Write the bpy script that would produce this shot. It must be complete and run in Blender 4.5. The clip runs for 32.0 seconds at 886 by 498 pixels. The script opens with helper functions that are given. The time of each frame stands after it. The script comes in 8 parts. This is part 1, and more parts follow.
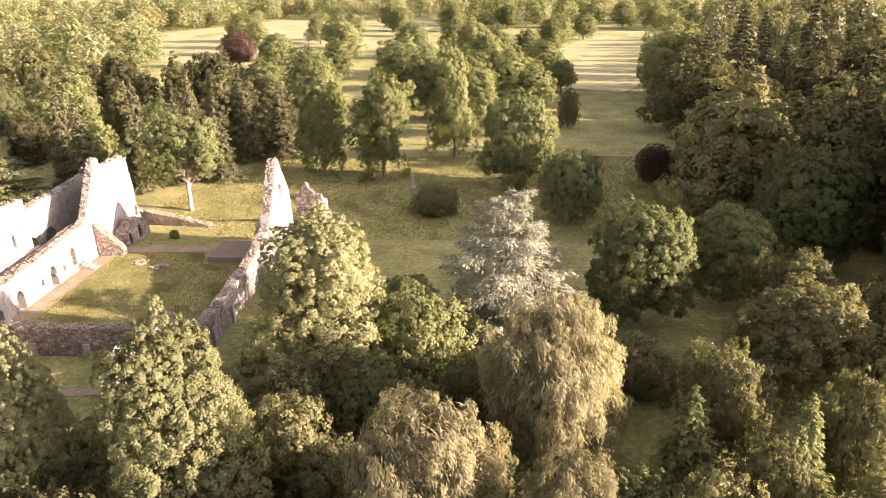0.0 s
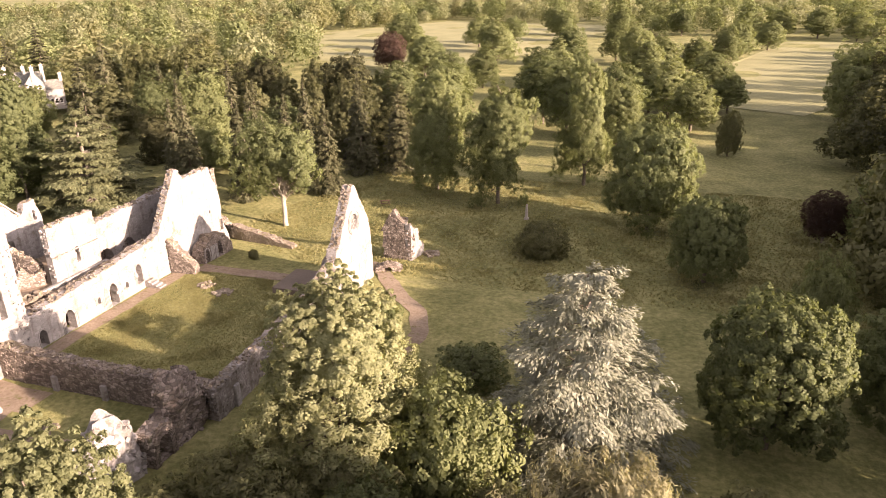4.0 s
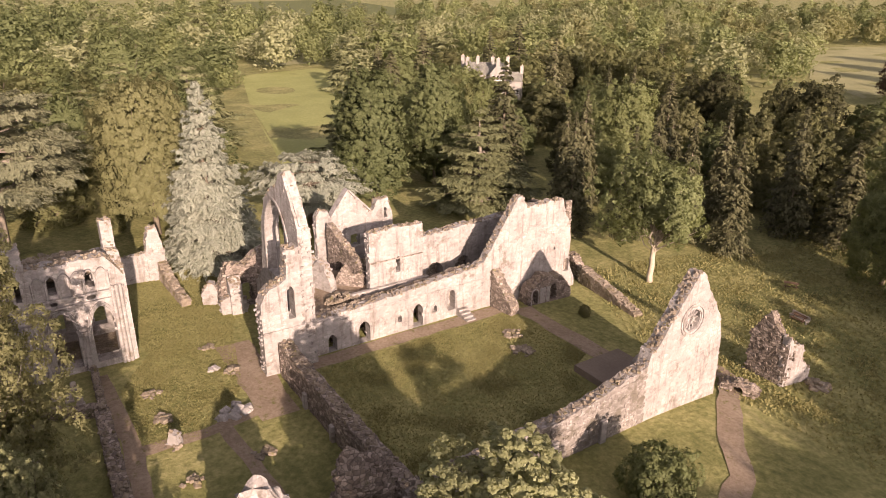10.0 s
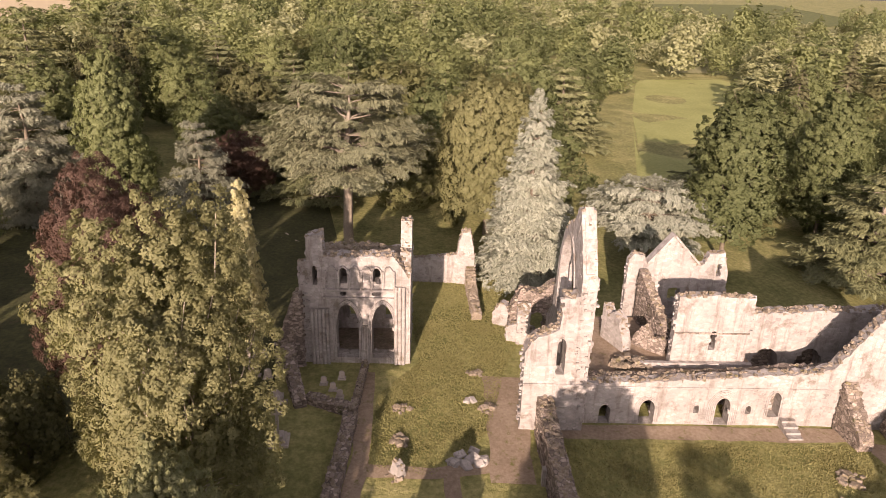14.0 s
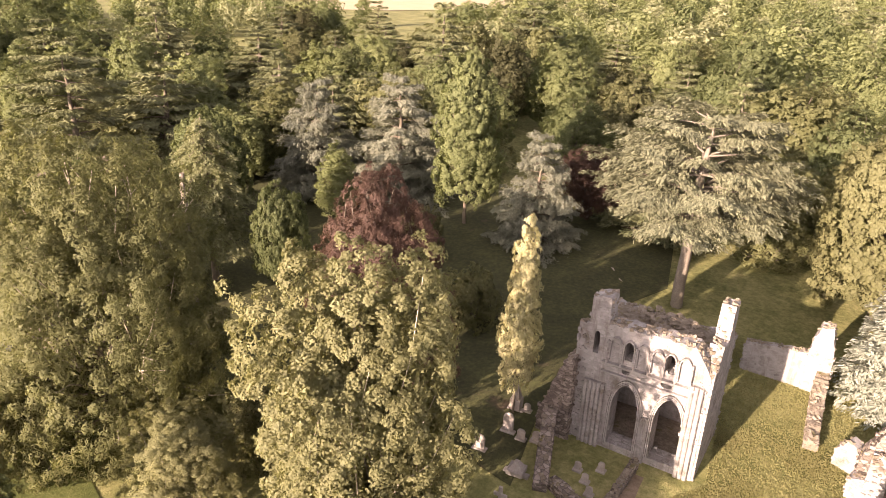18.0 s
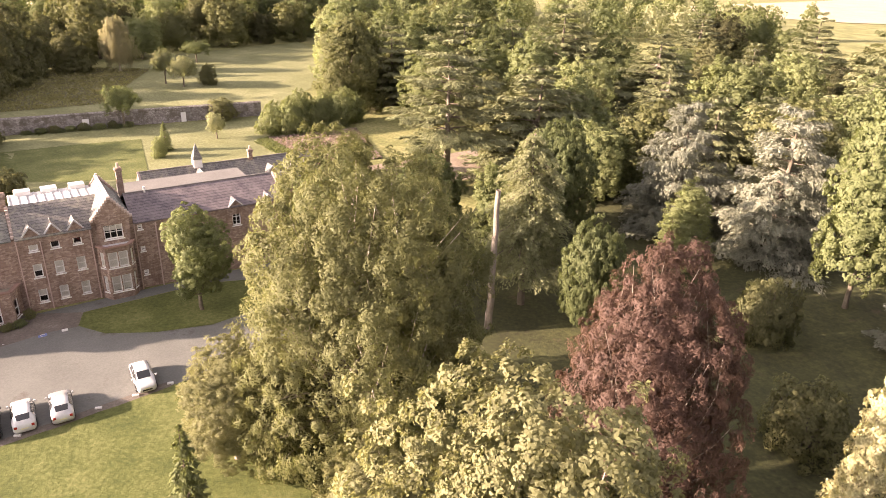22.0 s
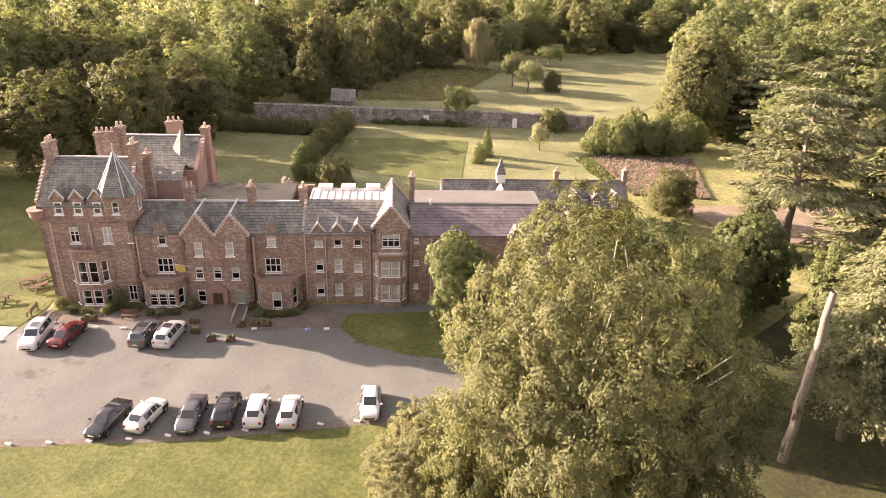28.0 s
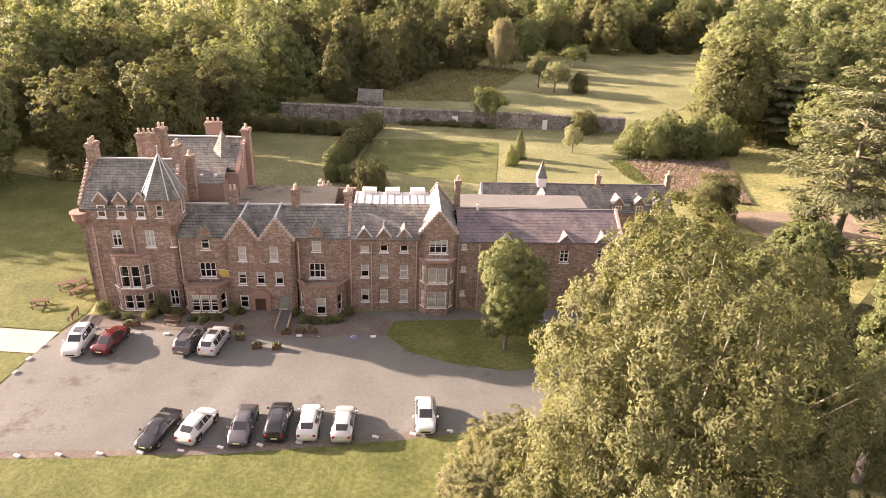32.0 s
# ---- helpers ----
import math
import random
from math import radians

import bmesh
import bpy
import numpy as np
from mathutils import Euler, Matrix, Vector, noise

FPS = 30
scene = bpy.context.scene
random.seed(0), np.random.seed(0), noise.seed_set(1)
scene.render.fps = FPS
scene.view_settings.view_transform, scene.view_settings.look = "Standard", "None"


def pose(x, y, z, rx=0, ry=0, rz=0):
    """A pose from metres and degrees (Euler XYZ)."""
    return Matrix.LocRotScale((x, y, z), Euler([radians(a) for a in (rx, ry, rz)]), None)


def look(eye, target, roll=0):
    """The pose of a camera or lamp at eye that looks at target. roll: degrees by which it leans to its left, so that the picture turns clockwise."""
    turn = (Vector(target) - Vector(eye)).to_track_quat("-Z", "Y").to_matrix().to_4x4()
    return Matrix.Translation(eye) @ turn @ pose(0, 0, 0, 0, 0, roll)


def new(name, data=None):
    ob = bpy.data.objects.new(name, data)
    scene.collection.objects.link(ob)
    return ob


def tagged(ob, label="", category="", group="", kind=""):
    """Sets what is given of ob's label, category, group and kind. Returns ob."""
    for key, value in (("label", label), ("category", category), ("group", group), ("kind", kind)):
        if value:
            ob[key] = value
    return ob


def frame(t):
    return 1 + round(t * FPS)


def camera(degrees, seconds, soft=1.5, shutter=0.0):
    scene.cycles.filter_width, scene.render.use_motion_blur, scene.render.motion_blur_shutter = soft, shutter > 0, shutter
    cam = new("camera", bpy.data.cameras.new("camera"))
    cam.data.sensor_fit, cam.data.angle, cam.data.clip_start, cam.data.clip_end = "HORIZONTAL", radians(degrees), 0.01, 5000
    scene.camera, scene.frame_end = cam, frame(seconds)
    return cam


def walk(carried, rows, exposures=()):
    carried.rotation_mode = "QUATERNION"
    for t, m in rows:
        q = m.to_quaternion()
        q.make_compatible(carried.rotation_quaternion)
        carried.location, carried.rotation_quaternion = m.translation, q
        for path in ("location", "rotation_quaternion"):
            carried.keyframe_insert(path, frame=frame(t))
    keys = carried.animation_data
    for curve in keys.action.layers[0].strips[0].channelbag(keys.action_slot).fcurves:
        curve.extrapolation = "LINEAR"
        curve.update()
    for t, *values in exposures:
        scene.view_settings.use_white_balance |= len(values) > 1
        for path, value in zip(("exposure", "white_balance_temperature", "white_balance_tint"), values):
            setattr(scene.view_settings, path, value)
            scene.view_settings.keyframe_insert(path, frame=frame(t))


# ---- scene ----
cam = camera(64.7, 32.0, 0.8)
METRES, EYE, TILT, LEAN, TURN = 102.0, 37.4, 0.0, 0.0, 4.8
ROWS = [
    (0.0, 0.0, 0.0, 0.0, -0.49, -22.05, 1.21),
    (0.5, 0.0094, 0.0211, -0.0001, -0.27, -22.05, 1.22),
    (1.0, 0.0192, 0.0421, 0.0001, 0.18, -22.04, 1.22),
    (1.5, 0.0286, 0.062, -0.0001, 1.0, -22.03, 1.22),
    (2.0, 0.0386, 0.0827, 0.0002, 2.58, -22.0, 1.19),
    (2.5, 0.048, 0.1036, 0.0002, 4.65, -21.93, 1.16),
    (3.0, 0.0569, 0.1243, 0.0004, 7.34, -21.87, 1.13),
    (3.5, 0.0645, 0.1444, -0.0002, 10.29, -21.78, 1.06),
    (5.5, 0.0886, 0.2306, -0.0005, 22.75, -21.59, 0.7),
    (6.0, 0.0918, 0.2526, -0.0005, 25.93, -21.55, 0.56),
    (6.5, 0.0937, 0.2739, -0.0004, 29.1, -21.52, 0.46),
    (7.0, 0.0944, 0.2932, -0.0006, 32.11, -21.48, 0.36),
    (7.5, 0.094, 0.3126, 0.0001, 35.24, -21.48, 0.23),
    (8.0, 0.0923, 0.3313, 0.001, 38.34, -21.47, 0.13),
    (8.5, 0.0897, 0.349, 0.0017, 41.19, -21.47, -0.01),
    (9.0, 0.086, 0.3655, 0.0018, 44.08, -21.46, -0.12),
    (9.5, 0.0814, 0.3823, 0.0016, 48.0, -21.43, -0.27),
    (10.0, 0.0762, 0.3988, 0.0019, 52.06, -21.45, -0.4),
    (10.5, 0.0698, 0.4145, 0.002, 56.12, -21.47, -0.58),
    (11.0, 0.063, 0.429, 0.002, 59.98, -21.48, -0.71),
    (11.5, 0.0552, 0.4436, 0.002, 64.05, -21.52, -0.88),
    (12.0, 0.0461, 0.4575, 0.0026, 68.16, -21.59, -1.05),
    (12.5, 0.0367, 0.4702, 0.0026, 72.09, -21.65, -1.16),
    (13.0, 0.0256, 0.4828, 0.003, 76.24, -21.74, -1.28),
    (13.5, 0.0137, 0.4949, 0.0034, 80.39, -21.83, -1.37),
    (14.0, 0.0003, 0.5057, 0.0035, 84.55, -21.93, -1.49),
    (14.5, -0.0131, 0.5149, 0.0038, 88.48, -22.04, -1.63),
    (16.5, -0.0742, 0.5456, 0.0074, 105.08, -22.56, -1.88),
    (17.0, -0.0909, 0.5499, 0.0077, 109.31, -22.67, -1.96),
    (17.5, -0.1077, 0.5536, 0.0089, 113.56, -22.81, -1.98),
    (18.0, -0.1239, 0.5557, 0.0094, 117.61, -22.92, -2.0),
    (18.5, -0.1412, 0.5564, 0.0099, 121.89, -23.07, -2.07),
    (19.0, -0.1586, 0.5562, 0.0101, 126.15, -23.19, -2.06),
    (19.5, -0.1756, 0.5547, 0.0106, 130.4, -23.34, -2.07),
    (20.0, -0.1915, 0.5526, 0.0111, 134.44, -23.48, -2.05),
    (20.5, -0.2088, 0.549, 0.0109, 138.69, -23.59, -2.03),
    (21.0, -0.2249, 0.5449, 0.0115, 142.93, -23.74, -1.95),
    (21.5, -0.2407, 0.539, 0.0113, 147.18, -23.84, -1.96),
    (22.0, -0.2551, 0.5328, 0.0116, 151.21, -23.95, -1.92),
    (22.5, -0.2695, 0.5251, 0.0119, 155.45, -24.04, -1.88),
    (23.0, -0.2826, 0.5163, 0.0126, 159.69, -24.18, -1.86),
    (23.5, -0.2947, 0.5067, 0.0131, 163.93, -24.3, -1.8),
    (24.0, -0.3045, 0.4973, 0.0137, 167.84, -24.4, -1.77),
    (24.5, -0.3135, 0.4876, 0.014, 171.24, -24.48, -1.7),
    (25.0, -0.3204, 0.4784, 0.0144, 173.88, -24.53, -1.68),
    (25.5, -0.3257, 0.4701, 0.0146, 176.04, -24.56, -1.66),
    (26.0, -0.3302, 0.4617, 0.0145, 178.29, -24.6, -1.64),
    (26.5, -0.334, 0.4543, 0.0143, 180.06, -24.63, -1.62),
    (28.5, -0.3371, 0.4354, 0.0146, 180.42, -24.59, -1.76),
    (29.0, -0.3331, 0.4326, 0.0148, 180.51, -24.59, -1.77),
    (29.5, -0.328, 0.4305, 0.0151, 180.59, -24.59, -1.81),
    (30.0, -0.3216, 0.4285, 0.0149, 180.7, -24.59, -1.83),
    (30.5, -0.3146, 0.4268, 0.0143, 180.81, -24.6, -1.86),
    (31.0, -0.3078, 0.4248, 0.0138, 180.92, -24.63, -1.9),
    (31.5, -0.3014, 0.4226, 0.0132, 181.02, -24.65, -1.92),
    (32.0, -0.2946, 0.4201, 0.0123, 181.12, -24.68, -1.93),
]
walk(cam, [(t, pose(0, 0, EYE, TILT, LEAN, TURN) @ pose(METRES * x, METRES * y, METRES * z, 90 + pitch, roll, yaw)) for t, x, y, z, yaw, pitch, roll in ROWS], [(t, e, 7200, 31) for t, e in ((0.0, 2.25), (3.0, 2.0), (6.0, 1.32), (8.0, 1.05), (13.0, 0.98), (15.5, 1.2), (17.0, 1.58), (19.0, 1.98), (21.0, 2.22), (23.0, 2.32), (28.0, 2.24), (32.0, 2.2))])

# ---- world, sun, exposure ----
SUN_AZ, SUN_EL = Vector((0.983, -0.18)), 16.8
world = bpy.data.worlds.new("world")
scene.world = world
world.use_nodes = True
wn = world.node_tree
sky = wn.nodes.new("ShaderNodeTexSky")
sky.sky_type, sky.sun_disc = "NISHITA", False
sky.sun_elevation = radians(SUN_EL)
sky.sun_rotation = math.atan2(SUN_AZ.x, SUN_AZ.y)
sky.air_density, sky.dust_density = 1.0, 2.0
soft_sky = wn.nodes.new("ShaderNodeHueSaturation")
soft_sky.inputs["Saturation"].default_value = 0.26
wn.links.new(sky.outputs[0], soft_sky.inputs["Color"])
wn.links.new(soft_sky.outputs[0], wn.nodes["Background"].inputs[0])
wn.nodes["Background"].inputs[1].default_value = 0.1
sun_data = bpy.data.lights.new("sun", "SUN")
sun_data.energy, sun_data.angle, sun_data.color = 4.7, radians(0.55), (1.0, 0.88, 0.71)
sun = new("sun", sun_data)
sun.matrix_world = look((100, -10, 60), (100 - SUN_AZ.x * 60 / math.tan(radians(SUN_EL)), -10 - SUN_AZ.y * 60 / math.tan(radians(SUN_EL)), 0))


# ---- materials ----
def shader(name):
    m = bpy.data.materials.new(name)
    m.use_nodes = True
    return m, m.node_tree.nodes, m.node_tree.links, m.node_tree.nodes["Principled BSDF"]


def ramp(nodes, stops):
    r = nodes.new("ShaderNodeValToRGB")
    while len(r.color_ramp.elements) < len(stops):
        r.color_ramp.elements.new(0.5)
    for e, (p, c) in zip(r.color_ramp.elements, stops):
        e.position, e.color = p, (*c, 1)
    return r


def noise_node(nodes, links, coord, scale, detail=5, rough=0.6):
    n = nodes.new("ShaderNodeTexNoise")
    n.inputs["Scale"].default_value, n.inputs["Detail"].default_value, n.inputs["Roughness"].default_value = scale, detail, rough
    links.new(coord, n.inputs["Vector"])
    return n


def mixed(nodes, links, fac, a, b, mode="MIX"):
    m = nodes.new("ShaderNodeMix")
    m.data_type, m.blend_type = "RGBA", mode
    for sock, v in ((m.inputs[0], fac), (m.inputs[6], a), (m.inputs[7], b)):
        if isinstance(v, bpy.types.NodeSocket):
            links.new(v, sock)
        elif isinstance(v, (int, float)):
            sock.default_value = v
        else:
            sock.default_value = (*v, 1)
    return m.outputs[2]


def bumped(nodes, links, bsdf, height, strength, distance):
    b = nodes.new("ShaderNodeBump")
    b.inputs["Strength"].default_value, b.inputs["Distance"].default_value = strength, distance
    links.new(height, b.inputs["Height"])
    links.new(b.outputs[0], bsdf.inputs["Normal"])


def place_of(nodes):
    return nodes.new("ShaderNodeNewGeometry").outputs["Position"]


def surface(name, stops, big=0.3, fine=4.0, rough=0.9, bump=0.3, depth=0.05, dirt=None, metal=0.0, spec=0.3):
    """A two-scale mottled surface in real-world size."""
    m, n, l, b = shader(name)
    p = place_of(n)
    n1, n2 = noise_node(n, l, p, big, 6), noise_node(n, l, p, fine, 5, 0.7)
    r = ramp(n, stops)
    mix = n.new("ShaderNodeMath")
    mix.operation = "MULTIPLY_ADD"
    l.new(n2.outputs[0], mix.inputs[0])
    mix.inputs[1].default_value = 0.55
    sc = n.new("ShaderNodeMath")
    sc.operation = "MULTIPLY"
    l.new(n1.outputs[0], sc.inputs[0])
    sc.inputs[1].default_value = 0.45
    l.new(sc.outputs[0], mix.inputs[2])
    l.new(mix.outputs[0], r.inputs[0])
    col = r.outputs[0]
    if dirt:
        d = noise_node(n, l, p, dirt[1], 8, 0.7)
        dr = ramp(n, [(dirt[2], (0, 0, 0)), (dirt[2] + 0.12, (1, 1, 1))])
        l.new(d.outputs[0], dr.inputs[0])
        col = mixed(n, l, dr.outputs[0], col, dirt[0])
    l.new(col, b.inputs["Base Color"])
    b.inputs["Roughness"].default_value, b.inputs["Metallic"].default_value = rough, metal
    b.inputs["Specular IOR Level"].default_value = spec
    if bump:
        bumped(n, l, b, n2.outputs[0], bump, depth)
    return m


def masonry(name, stops, joint, size, rough=0.92, bump=0.6, squash=1.6, patch=None, streak=None):
    """Coursed rubble: cells of real size with sunk joints, each stone its own tone."""
    m, n, l, b = shader(name)
    p = place_of(n)
    mp = n.new("ShaderNodeMapping")
    mp.inputs["Scale"].default_value = (1, 1, squash)
    l.new(p, mp.inputs[0])
    wob = noise_node(n, l, p, 1.3, 3)
    warp = mixed(n, l, 0.12, mp.outputs[0], wob.outputs[1], "ADD")
    v = n.new("ShaderNodeTexVoronoi")
    v.inputs["Scale"].default_value = 1 / size
    l.new(warp, v.inputs["Vector"])
    e = n.new("ShaderNodeTexVoronoi")
    e.feature = "DISTANCE_TO_EDGE"
    e.inputs["Scale"].default_value = 1 / size
    l.new(warp, e.inputs["Vector"])
    bw = n.new("ShaderNodeSeparateColor")
    l.new(v.outputs["Color"], bw.inputs[0])
    r = ramp(n, stops)
    l.new(bw.outputs[0], r.inputs[0])
    big = noise_node(n, l, p, 0.35, 6, 0.65)
    br = ramp(n, [(0.3, (0.62, 0.6, 0.58)), (0.7, (1.15, 1.12, 1.1))])
    l.new(big.outputs[0], br.inputs[0])
    col = mixed(n, l, 1.0, r.outputs[0], br.outputs[0], "MULTIPLY")
    jr = ramp(n, [(0.0, (1, 1, 1)), (0.09, (0, 0, 0))])
    l.new(e.outputs["Distance"], jr.inputs[0])
    col = mixed(n, l, jr.outputs[0], col, joint)
    if patch:
        d = noise_node(n, l, p, patch[1], 8, 0.7)
        dr = ramp(n, [(patch[2], (0, 0, 0)), (patch[2] + 0.1, (1, 1, 1))])
        l.new(d.outputs[0], dr.inputs[0])
        col = mixed(n, l, dr.outputs[0], col, patch[0])
    if streak:
        sm = n.new("ShaderNodeMapping")
        sm.inputs["Scale"].default_value = (1, 1, 0.12)
        l.new(p, sm.inputs[0])
        sn = noise_node(n, l, sm.outputs[0], 1.6, 6, 0.7)
        sr = ramp(n, [(0.52, (0, 0, 0)), (0.72, (0.85, 0.85, 0.85))])
        l.new(sn.outputs[0], sr.inputs[0])
        col = mixed(n, l, sr.outputs[0], col, streak)
    l.new(col, b.inputs["Base Color"])
    b.inputs["Roughness"].default_value = rough
    b.inputs["Specular IOR Level"].default_value = 0.2
    fine = noise_node(n, l, p, 7, 5, 0.7)
    hr = ramp(n, [(0.0, (0, 0, 0)), (0.2, (1, 1, 1))])
    l.new(e.outputs["Distance"], hr.inputs[0])
    h = mixed(n, l, 0.45, hr.outputs[0], fine.outputs[0])
    bumped(n, l, b, h, bump, 0.06)
    return m


def foliage(name, dark, light, shine=0.15, through_light=0.45):
    """Leaves: a tone for each leaf, for each tree, and for large patches of the crown."""
    m, n, l, b = shader(name)
    g = n.new("ShaderNodeNewGeometry")
    o = n.new("ShaderNodeObjectInfo")
    big = noise_node(n, l, g.outputs["Position"], 0.22, 4)
    mid = noise_node(n, l, g.outputs["Position"], 0.9, 3)
    a = n.new("ShaderNodeMath")
    a.operation = "MULTIPLY_ADD"
    l.new(g.outputs["Random Per Island"], a.inputs[0])
    a.inputs[1].default_value = 0.26
    c = n.new("ShaderNodeMath")
    c.operation = "MULTIPLY_ADD"
    l.new(big.outputs[0], c.inputs[0])
    c.inputs[1].default_value = 0.45
    d = n.new("ShaderNodeMath")
    d.operation = "MULTIPLY_ADD"
    l.new(o.outputs["Random"], d.inputs[0])
    d.inputs[1].default_value, d.inputs[2].default_value = 0.42, -0.22
    e = n.new("ShaderNodeMath")
    e.operation = "MULTIPLY_ADD"
    l.new(mid.outputs[0], e.inputs[0])
    e.inputs[1].default_value = 0.3
    l.new(d.outputs[0], e.inputs[2])
    l.new(e.outputs[0], c.inputs[2])
    l.new(c.outputs[0], a.inputs[2])
    r = ramp(n, [(0.1, [d + 0.12 * (e - d) for d, e in zip(dark, light)]), (0.9, [e - 0.12 * (e - d) for d, e in zip(dark, light)])])
    l.new(a.outputs[0], r.inputs[0])
    l.new(r.outputs[0], b.inputs["Base Color"])
    b.inputs["Roughness"].default_value = 0.55
    b.inputs["Specular IOR Level"].default_value = shine
    t = n.new("ShaderNodeBsdfTranslucent")
    l.new(mixed(n, l, 1.0, r.outputs[0], (1.1, 1.1, 0.72), "MULTIPLY"), t.inputs[0])
    s = n.new("ShaderNodeMixShader")
    s.inputs[0].default_value = through_light
    l.new(b.outputs[0], s.inputs[1])
    l.new(t.outputs[0], s.inputs[2])
    l.new(s.outputs[0], n["Material Output"].inputs[0])
    return m


LEAF = {
    "oak": foliage("leaf_oak", (0.069, 0.087, 0.037), (0.275, 0.305, 0.142)),
    "lime": foliage("leaf_lime", (0.091, 0.109, 0.040), (0.347, 0.375, 0.180)),
    "maple": foliage("leaf_maple", (0.118, 0.133, 0.058), (0.44, 0.445, 0.25)),
    "sycamore": foliage("leaf_sycamore", (0.13, 0.132, 0.058), (0.39, 0.378, 0.205)),
    "birch": foliage("leaf_birch", (0.19, 0.178, 0.1), (0.45, 0.415, 0.265)),
    "old_cedar": foliage("needle_old_cedar", (0.069, 0.076, 0.044), (0.284, 0.287, 0.178), 0.2, 0.12),
    "dark": foliage("leaf_dark", (0.065, 0.072, 0.034), (0.286, 0.280, 0.137)),
    "cedar": foliage("needle_cedar", (0.079, 0.092, 0.046), (0.314, 0.322, 0.166), 0.2, 0.15),
    "blue": foliage("needle_blue", (0.115, 0.123, 0.088), (0.4, 0.405, 0.3), 0.3, 0.15),
    "silver": foliage("needle_silver", (0.2, 0.215, 0.165), (0.5, 0.52, 0.42), 0.3, 0.15),
    "fir": foliage("needle_fir", (0.041, 0.046, 0.022), (0.176, 0.170, 0.090), 0.2, 0.12),
    "gold": foliage("leaf_gold", (0.272, 0.260, 0.122), (0.692, 0.650, 0.424)),
    # pale leaves; in the far woods this tone stands in for haze
    "pale": foliage("leaf_pale_haze", (0.160, 0.170, 0.085), (0.432, 0.440, 0.260)),
    "pink": foliage("willowherb", (0.2, 0.15, 0.125), (0.5, 0.36, 0.4)),
    "deep": foliage("leaf_deep", (0.035, 0.039, 0.019), (0.16, 0.155, 0.078)),
    "copper": foliage("leaf_copper", (0.055, 0.034, 0.028), (0.178, 0.113, 0.09)),
    "beech": foliage("leaf_beech", (0.086, 0.092, 0.037), (0.268, 0.272, 0.13)),
}
TUFT = foliage("grass_blades", (0.17, 0.17, 0.065), (0.4, 0.36, 0.18), 0.1, 0.3)
BARK = surface("bark", [(0.3, (0.09, 0.07, 0.05)), (0.7, (0.24, 0.2, 0.15))], 0.8, 6, 0.95, 0.8, 0.06)
BARK_GREY = surface("bark_grey", [(0.3, (0.15, 0.125, 0.1)), (0.7, (0.33, 0.28, 0.22))], 0.8, 6, 0.95, 0.8, 0.06)
BARK_PALE = surface("bark_pale", [(0.3, (0.3, 0.25, 0.19)), (0.7, (0.52, 0.46, 0.37))], 0.8, 6, 0.9, 0.6, 0.05)
GRASS = surface("grass", [(0.34, (0.105, 0.112, 0.038)), (0.46, (0.178, 0.18, 0.064)), (0.56, (0.272, 0.258, 0.104)), (0.68, (0.4, 0.362, 0.175))], 0.14, 1.6, 0.95, 0.9, 0.18)
LAWN = surface("mown_lawn", [(0.32, (0.05, 0.064, 0.016)), (0.5, (0.102, 0.117, 0.032)), (0.68, (0.188, 0.187, 0.072))], 0.3, 2.6, 0.95, 0.9, 0.08)
# grass lightened in colour to imitate low sun and haze on far fields
PARK = surface("park_grass_sun_haze", [(0.3, (0.185, 0.185, 0.08)), (0.5, (0.275, 0.265, 0.13)), (0.7, (0.37, 0.345, 0.19))], 0.06, 1.2, 0.95, 0.5, 0.1)
GARDEN = surface("dry_garden_grass", [(0.32, (0.1, 0.108, 0.042)), (0.5, (0.178, 0.183, 0.08)), (0.68, (0.3, 0.292, 0.15))], 0.12, 1.8, 0.95, 0.5, 0.08)
# brown earth and grass, darkened in colour to stand in for tree shade
TREE_SHADE = surface("tree_shade_earth", [(0.35, (0.04, 0.04, 0.018)), (0.5, (0.064, 0.066, 0.026)), (0.65, (0.1, 0.106, 0.04))], 0.25, 2.0, 0.95, 0.8, 0.1, ((0.12, 0.085, 0.058), 0.2, 0.6))
PALE_FIELD = surface("ripe_field", [(0.3, (0.42, 0.33, 0.2)), (0.7, (0.58, 0.48, 0.32))], 0.05, 0.6, 0.95, 0.4, 0.1)
DIRT = surface("trodden_path", [(0.3, (0.16, 0.115, 0.08)), (0.5, (0.26, 0.2, 0.145)), (0.7, (0.36, 0.29, 0.22))], 0.4, 3, 0.95, 0.5, 0.05, ((0.14, 0.13, 0.045), 1.2, 0.56))
ASPHALT = surface("worn_asphalt", [(0.3, (0.112, 0.113, 0.1)), (0.5, (0.153, 0.154, 0.138)), (0.7, (0.2, 0.2, 0.18))], 0.22, 5, 0.9, 0.35, 0.03, ((0.1, 0.085, 0.07), 0.33, 0.57))
FORECOURT = surface("earthy_forecourt", [(0.3, (0.1, 0.083, 0.068)), (0.5, (0.15, 0.126, 0.104)), (0.7, (0.21, 0.18, 0.15))], 0.5, 4, 0.95, 0.4, 0.03, ((0.24, 0.21, 0.18), 0.5, 0.6))
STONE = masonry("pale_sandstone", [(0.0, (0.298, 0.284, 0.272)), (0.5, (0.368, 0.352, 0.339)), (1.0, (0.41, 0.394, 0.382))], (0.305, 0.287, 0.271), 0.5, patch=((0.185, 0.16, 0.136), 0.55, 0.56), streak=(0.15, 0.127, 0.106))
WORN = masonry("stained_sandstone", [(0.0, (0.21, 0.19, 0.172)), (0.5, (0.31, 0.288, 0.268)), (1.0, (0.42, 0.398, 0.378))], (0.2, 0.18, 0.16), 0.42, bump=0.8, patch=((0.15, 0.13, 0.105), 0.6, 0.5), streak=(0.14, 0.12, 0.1))
